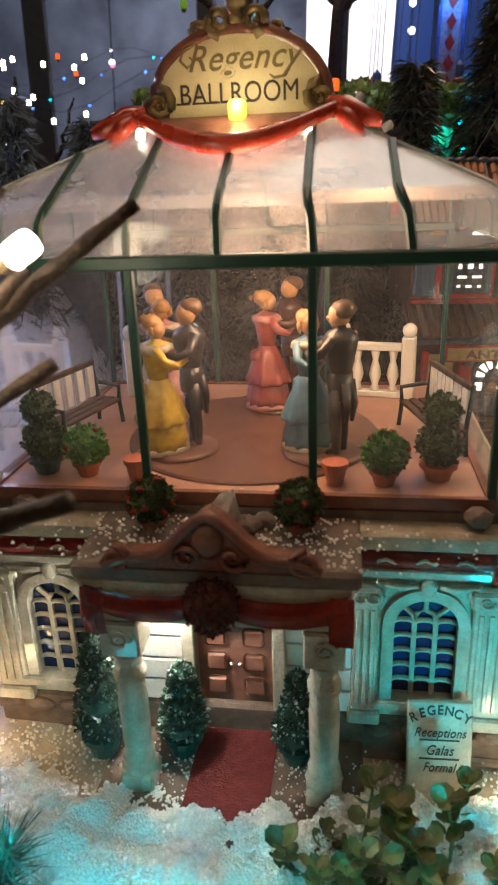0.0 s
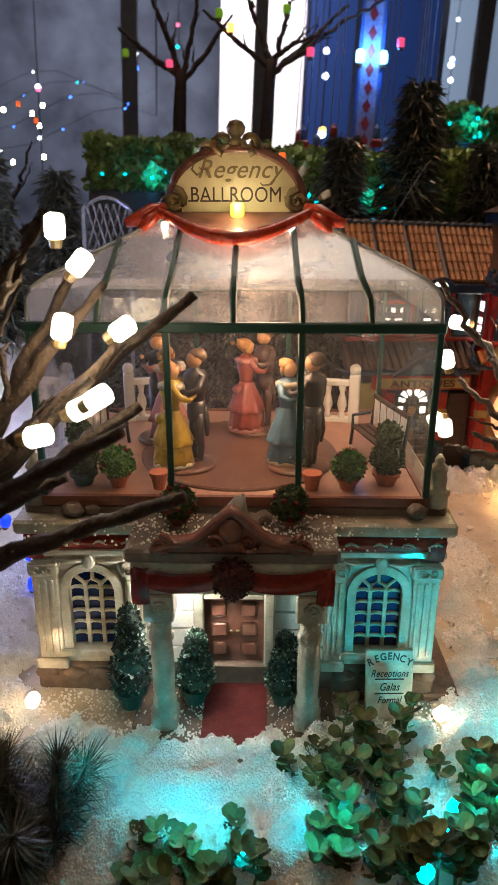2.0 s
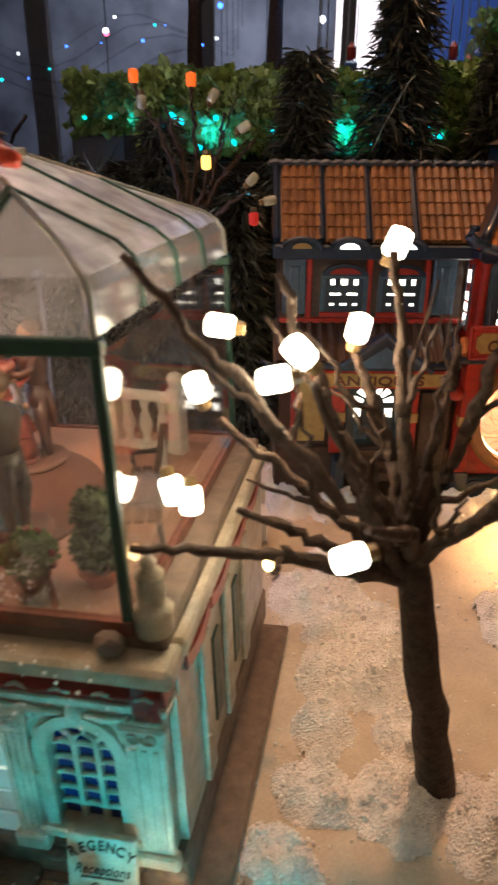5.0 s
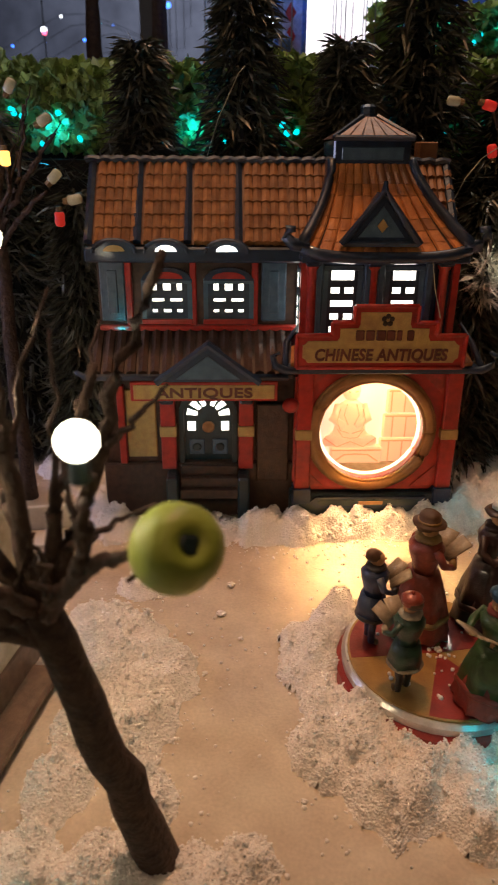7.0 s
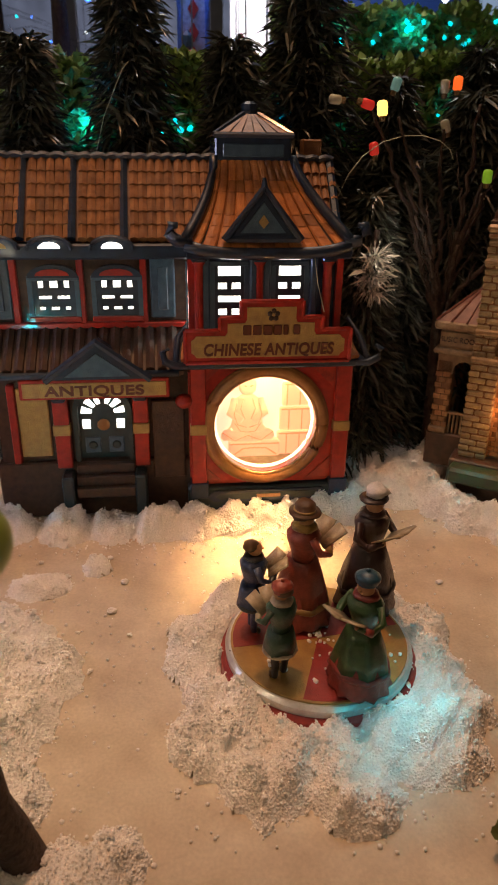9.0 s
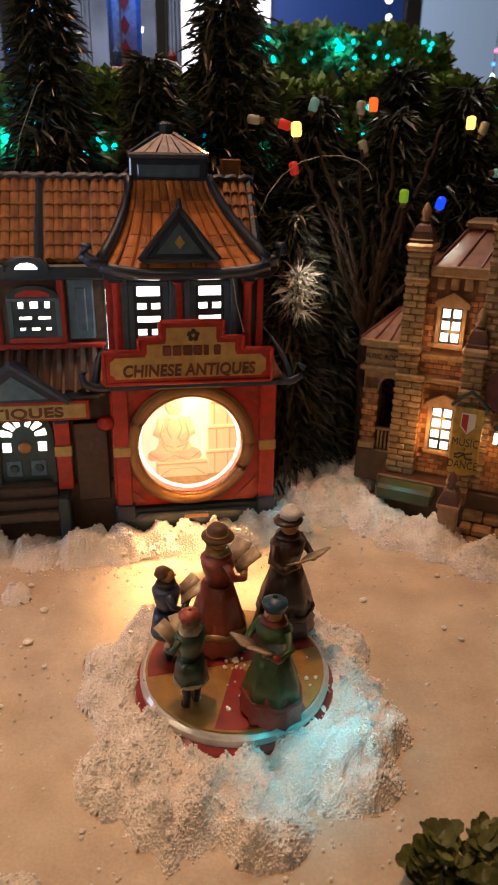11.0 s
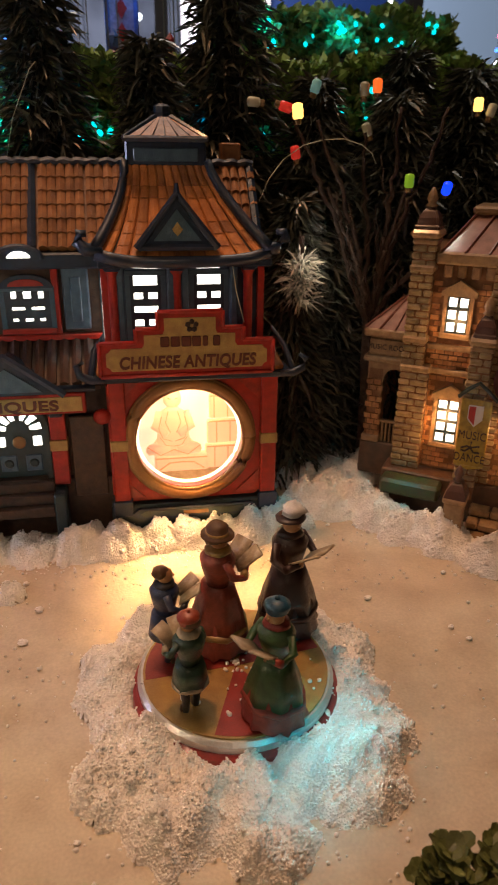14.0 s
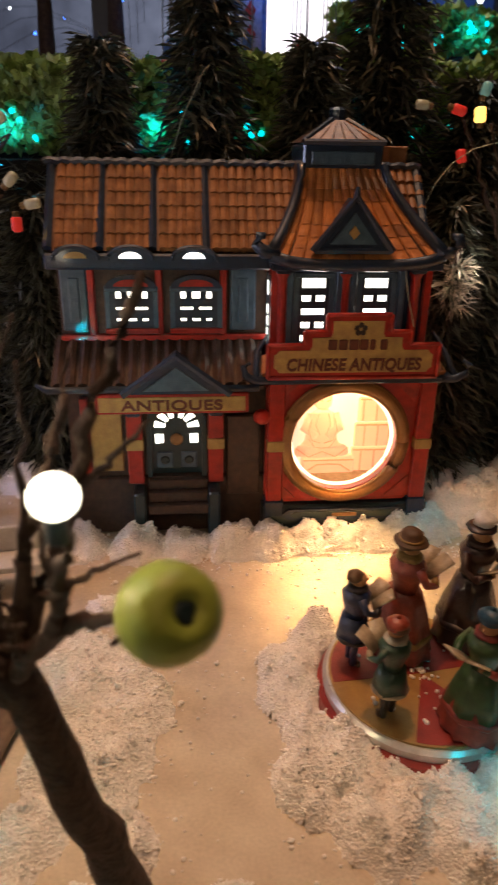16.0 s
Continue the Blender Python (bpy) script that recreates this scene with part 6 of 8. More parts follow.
S("base", box(bmesh.new(), -0.6, 16, -1.2, 9, -2.6, 0.6, 0.1), SOIL, label="dark brown glazed base")
S("lawn_strip", box(bmesh.new(), -0.3, 4.3, -2.7, -1.2, -0.6, 0.5, 0.2), material("green_glaze", (0.03, 0.075, 0.025), 0.35, (0.05, 0.035, 0.02), 130, 0.3, patch=0.9), label="green glazed lawn strip")
for k in range(3):
    st = S("front_step", box(bmesh.new(), 6.7, 16, -3.4 + 0.8 * k, -1.2, -2.5 + 0.6 * k, -1.98 + 0.6 * k), SOIL)
    for j in range(6):
        x = 6.6 + 1.6 * j - (0.7 if k % 2 and j else 0)
        S("step_stone", box(bmesh.new(), x, min(x + (0.85 if k % 2 and not j else 1.52), 16), -3.6 + 0.8 * k, -2.6 + 0.8 * k, -2.5 + 0.6 * k, -1.93 + 0.6 * k + 0.05 * rng.random(), 0.13), BUFF, st)
S("wall", box(bmesh.new(), 0.2, 15, 0.35, 8.5, 0.6, 15.0), MORTAR)


def course(x0, x1, y, z0, z1, skip=(), w=0.68, h=0.36):
    """Rows of proud bricks on a wall face, leaving openings free."""
    z, r_ = z0, 0
    while z + h <= z1:
        x = x0 + (w / 2 if r_ % 2 else 0)
        while x < x1 - 0.2:
            b = min(x + w - 0.07, x1)
            if rng.random() < 0.94 and not any(a < (x + b) / 2 < c and d < z + h / 2 < e for a, c, d, e in skip):
                S("brick", box(bmesh.new(), x, b, y - 0.1 - 0.06 * rng.random(), y + 0.05, z, z + h - 0.07), BRICK)
            x += w
        z, r_ = z + h, r_ + 1


def school_tower(x, y, w, zt, label, bands, foot=0.0):
    """A quoined tower whose lower stage is wider by foot, with mouldings at the given heights and a square dome."""
    t = S("tower", box(bmesh.new(), x, x + w, y, y + w, 0.4, zt), MORTAR, label=label)
    if foot:
        S("tower_foot", box(bmesh.new(), x, x + w + foot, y - 0.12, y + w, -0.2, bands[0]), MORTAR, t)
    z, k = 0.7, 0
    while z < zt - 0.4:
        low = foot if z < bands[0] else 0.0
        yf, xr = y - (0.12 if low else 0.0), x + w + low
        a = 0.18 if k % 2 else 0.0
        mid = x + (xr - x) * (0.36 if k % 2 else 0.62)
        S("tower_block", box(bmesh.new(), x - 0.06 - a * 0.3, mid - 0.04, yf - 0.08 - 0.04 * rng.random(), yf + 0.3, z, z + 0.38, 0.09), QUOIN, t)
        S("tower_block", box(bmesh.new(), mid + 0.04, xr + 0.06 - a * 0.3, yf - 0.06 - 0.05 * rng.random(), yf + 0.3, z, z + 0.38, 0.09), QUOIN, t)
        S("tower_block", box(bmesh.new(), x - 0.1, x + 0.2, y + 0.32, y + w - a, z, z + 0.38, 0.09), QUOIN, t)
        z, k = z + 0.45, k + 1
    for zz in bands:
        low = foot if zz <= bands[0] else 0.0
        S("tower_band", box(bmesh.new(), x - 0.15, x + w + low + 0.15, y - 0.24, y + w + 0.1, zz, zz + 0.42, 0.12), BUFF, t)
    S("tower_cap", box(bmesh.new(), x - 0.12, x + w + 0.12, y - 0.14, y + w + 0.1, zt - 0.25, zt + 0.1, 0.1), BUFF, t)
    S("tower_cap", box(bmesh.new(), x - 0.28, x + w + 0.28, y - 0.3, y + w + 0.2, zt + 0.1, zt + 0.6, 0.17), BUFF, t)
    m = x + w / 2, y + w / 2
    turn = Matrix.Rotation(math.pi / 4, 4, "Z")
    dm = bmesh.new()
    r = w * 0.72 + 0.1
    lathe(dm, [(r, 0.0), (r, 0.18), (r * 0.9, 0.26), (r * 0.8, 0.7), (r * 0.56, 1.05), (r * 0.36, 1.2), (r * 0.36, 1.3)], 0, 0, 0, 4)
    bmesh.ops.bevel(dm, geom=[e_ for e_ in dm.edges if abs(e_.verts[0].co.z - e_.verts[1].co.z) > 0.1], offset=0.12, segments=2, affect="EDGES")
    bmesh.ops.transform(dm, matrix=Matrix.Translation((m[0], m[1], zt + 0.6)) @ turn, verts=dm.verts)
    S("dome", dm, DOMEBROWN, t, "dark brown glazed square dome")
    S("finial", lathe(bmesh.new(), [(0.30, zt + 1.85), (0.44, zt + 1.97), (0.26, zt + 2.1), (0.40, zt + 2.35), (0.30, zt + 2.65), (0.08, zt + 3.0)], *m, 0, 10), BUFF, t, smooth=True)


school_tower(0.0, -0.4, 1.55, 15.8, "quoined brick tower with small dome", (7.5, 9.4, 13.9), 0.5)
school_tower(5.9, -0.9, 1.6, 17.3, "quoined brick tower with small dome", (10.2, 15.4))
school_tower(5.15, -1.8, 1.4, 9.9, "low quoined pier with dome", (5.0, 7.4), 0.1)


def lit_window(x0, x1, z0, z1, cols, rws):
    w = S("lit_window", box(bmesh.new(), x0 - 0.35, x1 + 0.35, -0.05, 0.36, z0 - 0.35, z0, 0.05), BUFF)
    for a, b in ((x0 - 0.3, x0), (x1, x1 + 0.3)):
        S("jamb", box(bmesh.new(), a, b, 0.0, 0.36, z0, z1), BUFF, w)
    S("lintel", prism(bmesh.new(), [(x0 - 0.5, z1), (x1 + 0.5, z1), (x1 + 0.5, z1 + 0.3), ((x0 + x1) / 2, z1 + 1.0), (x0 - 0.5, z1 + 0.3)], -0.1, 0.36), BUFF, w)
    S("pane", box(bmesh.new(), x0, x1, 0.2, 0.34, z0, z1), WINDOWLIGHT, w, "lit white pane")
    for k in range(cols + 1):
        x = x0 + (x1 - x0) * k / cols
        S("glazing_bar", box(bmesh.new(), x - 0.11, x + 0.11, 0.08, 0.2, z0, z1), DARKDOOR, w)
    for k in range(rws + 1):
        z = z0 + (z1 - z0) * k / rws
        S("glazing_bar", box(bmesh.new(), x0, x1, 0.1, 0.2, z - 0.11, z + 0.11), DARKDOOR, w)


lit_window(2.95, 4.6, 2.65, 5.75, 2, 4)
lit_window(2.75, 4.3, 10.15, 12.5, 2, 3)
course(1.6, 6.8, 0.35, 0.8, 13.5, ((2.5, 5.0, 2.2, 6.9), (2.3, 4.8, 9.6, 13.6)))
course(9.6, 15, 0.35, 0.8, 14.0)
for z in (7.4, 9.0):
    S("string_course", box(bmesh.new(), 1.6, 15, 0.0, 0.4, z, z + 0.35, 0.06), BUFF)
S("cornice", box(bmesh.new(), 1.6, 15.2, -0.2, 8.6, 14.4, 15.15, 0.12), BUFF)
for k in range(4):
    S("cornice_block", box(bmesh.new(), 2.2 + 0.98 * k, 2.8 + 0.98 * k, 0.02, 0.4, 13.6, 14.38, 0.08), BUFF)
bm = bmesh.new()
lo = [bm.verts.new(p) for p in ((1.9, 0.0, 15.12), (15, 0.0, 15.12), (15, 8.6, 15.12), (1.9, 8.6, 15.12))]
hi = [bm.verts.new(p) for p in ((3.6, 2.6, 17.2), (14, 2.6, 17.2), (14, 6.0, 17.2), (3.6, 6.0, 17.2))]
for i in range(4):
    bm.faces.new((lo[i], lo[(i + 1) % 4], hi[(i + 1) % 4], hi[i]))
bm.faces.new(hi)
rf = S("school_roof", bm, ROSEROOF, label="rose-brown standing seam roof")
for k in range(9):
    u = k / 8
    S("roof_seam", tube(bmesh.new(), [(1.9 + 13.1 * u, -0.05, 15.15), (3.6 + 10.4 * u, 2.55, 17.25)], 0.09, 5), ROSEROOF, rf)
S("roof_crown", box(bmesh.new(), 3.3, 14.2, 2.3, 6.3, 17.2, 17.7, 0.15), BUFF)
# side porch
S("porch_floor", box(bmesh.new(), -3.2, 0.0, 0.8, 6.0, -1.0, 1.55, 0.1), SOIL)
for x, y in ((-2.95, 1.0), (-2.95, 5.4)):
    S("porch_pier", box(bmesh.new(), x, x + 1.25, y, y + 1.0, 1.55, 7.0, 0.08), MORTAR)
course(-3.0, -1.65, 1.0, 1.6, 6.4, (), 0.62, 0.42)
S("pier_foot", box(bmesh.new(), -3.1, -1.6, 0.75, 2.1, 1.5, 2.0, 0.1), BUFF)
bm = bmesh.new()
hole_wall(bm, -3.0, 0.0, 6.0, 9.2, 1.0, 1.6, [(-0.85, 0.85, 6.0, 6.15)])
S("porch_arch", bm, BUFF)
S("porch_ledge", box(bmesh.new(), -3.4, 0.1, 0.65, 6.5, 7.45, 7.85, 0.12), BUFF)
S("porch_cornice", box(bmesh.new(), -3.5, 0.2, 0.5, 6.6, 9.2, 9.85, 0.16), BUFF)
S("porch_board", box(bmesh.new(), -3.0, -0.1, 0.85, 1.02, 8.05, 9.05, 0.04), BUFF)
words("lettering", "MUSIC ROOM", 0.52, cmpose(-1.5, 0.82, 8.35), INK, school, 0.03)
bm = bmesh.new()
lo = [bm.verts.new(p) for p in ((-3.4, 0.6, 9.8), (0.2, 0.6, 9.8), (0.2, 6.6, 9.8), (-3.4, 6.6, 9.8))]
hi = [bm.verts.new(p) for p in ((-1.0, 2.6, 11.7), (0.2, 2.6, 12.0), (0.2, 5.0, 12.0), (-1.0, 5.0, 11.7))]
for i in range(4):
    bm.faces.new((lo[i], lo[(i + 1) % 4], hi[(i + 1) % 4], hi[i]))
bm.faces.new(hi)
pr = S("porch_roof", bm, ROSEROOF)
for u in (0.0, 0.33, 0.66):
    S("roof_seam", tube(bmesh.new(), [(-3.4 + 3.6 * u, 0.55, 9.85), (-1.0 + 1.2 * u, 2.6, 11.75 + 0.3 * u)], 0.09, 5), ROSEROOF, pr)
for k in range(5):
    S("porch_baluster", box(bmesh.new(), -1.55 + 0.32 * k, -1.37 + 0.32 * k, 1.1, 1.3, 1.55, 3.0, 0.03), BUFF)
S("porch_rail", box(bmesh.new(), -1.7, 0.0, 1.05, 1.35, 3.0, 3.2, 0.04), BUFF)
# tall window of the front hall, in a blue-green frame
tw = S("tall_window", box(bmesh.new(), 7.6, 11.6, -0.35, 0.3, 10.3, 10.8, 0.08), BUFF, label="tall window in a blue-green frame")
for a, b, c, d in ((7.6, 8.0, 10.8, 15.4), (11.2, 11.6, 10.8, 15.4), (8.0, 11.2, 10.8, 11.2), (8.0, 11.2, 15.0, 15.4)):
    S("window_frame", box(bmesh.new(), a, b, -0.3, 0.3, c, d, 0.06), SLATE, tw)
# Rose colour on the pane stands for the pink-lit room behind it.
S("window_pane", box(bmesh.new(), 8.0, 11.2, -0.05, 0.1, 11.2, 15.0), ROSEROOF, tw, "pane painted rose for the lit room behind")
bn = S("banner", box(bmesh.new(), 5.0, 7.15, -2.2, -2.05, 2.3, 6.75, 0.04), paint("mustard_banner", (0.45, 0.30, 0.035)), label="mustard banner with crest and dark words")
S("banner_rail", tube(bmesh.new(), [(4.75, -2.15, 6.8), (5.4, -2.2, 7.4), (6.07, -2.2, 7.85), (6.75, -2.2, 7.4), (7.45, -2.15, 6.8)], 0.14, 6), DARKDOOR, bn)
words("lettering", "MUSIC", 0.78, cmpose(6.07, -2.22, 4.15), INK, bn, 0.02, 0, 0.86)
words("lettering", "DANCE", 0.78, cmpose(6.07, -2.22, 2.6), INK, bn, 0.02, 0, 0.82)
S("crest", prism(bmesh.new(), [(5.55, 6.4), (5.55, 5.5), (6.07, 5.0), (6.6, 5.5), (6.6, 6.4)], -2.27, -2.2), WHITE_PAINT, bn)
S("crest_half", prism(bmesh.new(), [(5.62, 6.33), (5.62, 5.54), (6.07, 5.1), (6.07, 6.33)], -2.3, -2.27), SHOPRED, bn)
for p, r in (([(5.4, 3.5), (5.8, 3.66), (6.1, 3.6), (6.7, 3.75)], 0.06), ([(6.1, 4.0), (6.07, 3.6), (5.7, 3.3), (5.4, 3.35)], 0.07), ([(6.07, 3.6), (6.3, 3.3), (6.75, 3.3)], 0.07)):
    S("figure_mark", tube(bmesh.new(), [(x, -2.22, z) for x, z in p], r, 5), INK, bn)
S("banner_hem", prism(bmesh.new(), [(5.0, 2.3), (6.07, 2.05), (7.15, 2.3)], -2.2, -2.05), bn.data.materials[0], bn)
oval = S("oval_sign", prism(bmesh.new(), [(9.7 + 2.85 * math.cos(TAU * i / 28), 7.9 + 2.0 * math.sin(TAU * i / 28)) for i in range(28)], -1.3, -0.8), paint("plum_board", (0.12, 0.02, 0.03)), label="plum oval sign with pale bars")
for z, w in ((8.2, 1.2), (7.2, 1.5)):
    S("sign_bar", box(bmesh.new(), 9.7 - w, 9.7 + w, -1.36, -1.3, z, z + 0.45, 0.03), PALE, oval)
S("school_front", box(bmesh.new(), 7.4, 15, -0.75, 0.2, 0.6, 6.2), MORTAR)
course(7.4, 11.0, -0.75, 0.7, 6.0)
lt = S("wall_lantern", lathe(bmesh.new(), [(0.25, 4.3), (0.45, 4.5), (0.5, 5.4), (0.65, 5.5), (0.3, 5.9), (0.08, 6.2)], 8.45, -1.6, 0, 8), DARKDOOR, label="black wall lantern, lit")
for e in (-1, 1):
    S("lantern_pane", box(bmesh.new(), 8.45 + e * 0.3 - 0.14, 8.45 + e * 0.3 + 0.14, -2.1, -2.05, 4.6, 5.3), WINDOWLIGHT, lt)
gp = S("gate_pier", box(bmesh.new(), 5.05, 6.45, -4.4, -3.0, -2.4, 0.55, 0.12), BUFF)
S("gate_cap", box(bmesh.new(), 4.9, 6.6, -4.55, -2.85, 0.5, 0.85, 0.1), BUFF, gp)
dm = lathe(bmesh.new(), [(1.1, 0.0), (1.05, 0.15), (0.9, 0.5), (0.6, 0.85), (0.3, 1.0)], 0, 0, 0, 4)
bmesh.ops.transform(dm, matrix=Matrix.Translation((5.75, -3.7, 0.85)) @ Matrix.Rotation(math.pi / 4, 4, "Z"), verts=dm.verts)
S("gate_dome", dm, DOMEBROWN, gp)
S("gate_finial", lathe(bmesh.new(), [(0.26, 1.8), (0.4, 1.95), (0.25, 2.1), (0.38, 2.35), (0.26, 2.6), (0.06, 2.9)], 5.75, -3.7, 0, 10), DOMEBROWN, gp, smooth=True)

# ---- carol singers on a drum ----
DC = (30.05, 33.6)
drum = thing("music_drum", pose(DC[0] * CM, DC[1] * CM, 0), "red round music drum with silver rim and painted ochre top", "turntable")
part("drum_base", lathe(bmesh.new(), [(4.6, 0), (4.65, 0.2), (4.6, 0.85), (4.4, 1.0)], seg=48), DRUMRED, drum, smooth=False)
part("silver_rim", lathe(bmesh.new(), [(4.35, 1.0), (4.38, 1.35), (4.22, 1.5)], seg=48), material("silver_rim", (0.66, 0.64, 0.60), 0.3, (0.4, 0.37, 0.33), 160, metal=0.5), drum)
part("top_plate", lathe(bmesh.new(), [(4.12, 1.45), (4.12, 1.6)], seg=48), DRUMGOLD, drum)
for a0 in (0.2, 2.3, 4.4):
    bm = bmesh.new()
    prism(bm, [(0, 0)] + [(4.02 * math.cos(a0 + k * 0.12), 4.02 * math.sin(a0 + k * 0.12)) for k in range(9)], 1.605, 1.62, "xy")
    part("red_sector", bm, DRUMRED, drum)
tilt = [("redgreen", (0.24, 0.03, 0.018)), ("green_coat", (0.035, 0.095, 0.025)), ("teal_coat", (0.018, 0.06, 0.03)), ("navy_coat", (0.014, 0.03, 0.09)), ("rust_coat", (0.30, 0.055, 0.03)), ("black_dress", (0.035, 0.012, 0.010)), ("teal_hat", (0.015, 0.08, 0.14)), ("rust_hat", (0.32, 0.05, 0.02)), ("gold_trim", (0.34, 0.20, 0.05))]
PT = {k: paint(k, c) for k, c in tilt}
for x, y, turn, h, skirt, body, lower, hat, trim, label in (
        (2.75, 2.55, 35, 6.5, True, PT["black_dress"], PT["black_dress"], SNOWCAP, PT["black_dress"], "carol singer ornament in a dark dress and snowy hat"),
        (1.25, -3.0, -50, 5.7, True, PT["green_coat"], PT["redgreen"], PT["teal_hat"], PT["redgreen"], "small carol singer ornament in a green coat and teal cap"),
        (-2.1, -2.4, -140, 4.9, False, PT["teal_coat"], DKCOAT, PT["rust_hat"], PALE, "small carol singer ornament in dark green with a rust cap"),
        (-3.05, 0.75, 100, 5.1, False, PT["navy_coat"], PT["navy_coat"], None, DKCOAT, "bareheaded carol singer ornament in a navy suit"),
        (-0.65, 1.7, 115, 6.3, True, PT["rust_coat"], PT["rust_coat"], HAIR, PT["gold_trim"], "carol singer ornament in a rust coat and brown hat")):
    figurine("carol_singer", pose((DC[0] + x) * CM, (DC[1] + y) * CM, 0.0160), label, [(0, 0, turn, h, skirt, body, lower, hat, trim, "book")], "carol singers on the drum", None)

# ---- twig trees with lights ----


def twig(bm, a, b, r0, r1, rng_, wob=0.12, n_=7, seg=7, knots=0.18):
    """A crooked, knotty branch from a to b."""
    a, b = Vector(a), Vector(b)
    l = (b - a).length
    pts, rad = [], []
    n_ *= 2
    for i in range(n_ + 1):
        u = i / n_
        w = math.sin(math.pi * u) * wob * l * 0.5
        pts.append(a.lerp(b, u) + Vector((rng_.uniform(-1, 1), rng_.uniform(-1, 1), rng_.uniform(-0.6, 1))) * w * (0.6 if i % 2 == 0 else 0.45))
        rad.append((r0 + (r1 - r0) * u) * rng_.uniform(1 - knots, 1 + knots))
    tube(bm, pts, rad, seg)
    return pts


def twig_tree(name, m, label, base, fork, ends, r, seed, bulbs, mat=BARK, bulbmat=BULBWHITE, bs=(0.34, 0.86), extra=2, limb=0.36, wob=0.14, group="tree bulbs", blabel="glowing white capsule bulb on a twig tree"):
    """A bare tree: tapered trunk, limbs to the given ends, side twigs; bulbs sit on some limbs. Places in cm from the base."""
    g = random.Random(seed)
    t = thing(name, m, label, "tree")
    tr = bmesh.new()
    twig(tr, base, fork, r, r * 0.66, g, 0.03, 5, 12, 0.05)
    part("trunk", tr, mat, t, smooth=True)
    for k, e in enumerate(ends):
        e = Vector(e)
        f = Vector(fork) - Vector((0, 0, g.uniform(0, 0.12) * Vector(fork).z))
        lm = bmesh.new()
        knee = f.lerp(e, 0.45) + Vector((g.uniform(-0.6, 0.6), g.uniform(-0.5, 0.5), g.uniform(-0.2, 0.7)))
        p1 = twig(lm, f, knee, r * limb, r * limb * 0.8, g, wob, 5)
        p2 = twig(lm, knee, e, r * limb * 0.8, r * limb * 0.45, g, wob, 6)
        for q in range(extra):
            s = g.choice(p1[3:] + p2[:4])
            d = (e - f).normalized() + Vector((g.uniform(-0.8, 0.8), g.uniform(-0.8, 0.8), g.uniform(-0.2, 0.9)))
            twig(lm, s, s + d * g.uniform(1.2, 2.8), r * 0.17, r * 0.05, g, 0.2, 5, 5)
        part("limb", lm, mat, t, smooth=True)
    for p, d in bulbs:
        q = m @ Vector([c * CM for c in p])
        bulb("tree_bulb", aim(q.x / CM, q.y / CM, q.z / CM, *d), bulbmat, *bs, blabel, group)
    return t


O = lambda x, y: pose(x * CM, y * CM, 0)
# right tree, between the ballroom and the shop
twig_tree("twig_tree", O(18.6, 24.5), "brown bare twig tree with glowing capsule bulbs on snowy board", (0, 0, -0.5), (-2.5, -1.4, 11.6),
          [(-10.3, -5.1, 13.8), (-10.6, -2.6, 20.6), (-6.8, -1.2, 20.0), (-3.6, 0.2, 20.4), (-8.4, -1.2, 15.8), (-4.4, -5.2, 14.6), (-5.8, -3.2, 17.6), (-4.5, 0.2, 17.6), (-0.1, -4.1, 16.8), (0.7, -4.4, 15.3), (0.8, 0.6, 20.5), (-7.8, -2.2, 13.4), (-1.2, 1.2, 17.5)], 0.78, 11,
          [((-3.6, 0.6, 20.2), (0.4, 0, 1)), ((-5.9, -2.8, 18.0), (-0.7, 0, 0.7)), ((-6.4, -3.3, 17.8), (-1, 0, -0.2)), ((-8.0, -0.4, 18.3), (-0.8, 0, 0.1)), ((-8.9, -1.0, 16.3), (-0.3, 0, 0.9)), ((-9.8, -2.0, 14.3), (0.3, -0.3, -0.9)), ((-9.2, -2.0, 14.0), (0.1, -0.3, -0.9)), ((-4.5, -5.6, 14.2), (-1, -0.2, -0.25)), ((-4.5, 0.2, 17.8), (0.2, 0, 1))], extra=2, wob=0.15, limb=0.34)
# left tree, at the other end of the ballroom
twig_tree("twig_tree", O(-14.5, 13.5), "brown bare twig tree with glowing capsule bulbs on snowy board", (0, 0, -0.5), (1.2, 0.5, 11.0),
          [(11.7, 4.3, 20.2), (11.2, -2.2, 15.2), (9.5, -3.9, 17.8), (8.6, 3.8, 20.6), (7.8, 5.0, 21.5), (6.2, 1.5, 21.8), (5.0, 0.5, 22.2), (9.8, 2.5, 16.6), (4.0, 4.0, 20.0), (7.5, 0.0, 15.0), (9.2, 3.0, 18.8), (7.0, 2.0, 23.0), (8.3, 1.2, 17.9)], 0.95, 5,
          [((8.9, 2.7, 19.0), (0.7, 0, 0.5)), ((7.2, 2.5, 18.9), (0.2, 0, 1)), ((7.6, 3.2, 21.0), (0.5, 0, 0.6)), ((7.0, 4.0, 22.0), (0, 0, 1)), ((8.2, 0.6, 17.2), (0.8, 0, 0.5)), ((7.6, 0.9, 16.8), (0.8, 0, 0.4)), ((6.3, 0.2, 16.2), (0.9, 0, 0.2))], mat=BARKLIGHT, limb=0.42, wob=0.07)
apple = thing("apple_ornament", pose(0.2022, 0.1975, 0.1563, -124, 0, 30), "shiny green apple ornament hung on a twig", "ornament")
part("apple", lathe(bmesh.new(), [(0.1, -0.66), (0.28, -0.82), (0.52, -0.84), (0.8, -0.52), (0.92, 0.0), (0.86, 0.42), (0.62, 0.74), (0.3, 0.78), (0.1, 0.66)], seg=20), material("green_apple", (0.44, 0.52, 0.10), 0.4, (0.28, 0.38, 0.05), 60, 0.4, 300, patch=0.9), apple, smooth=True)
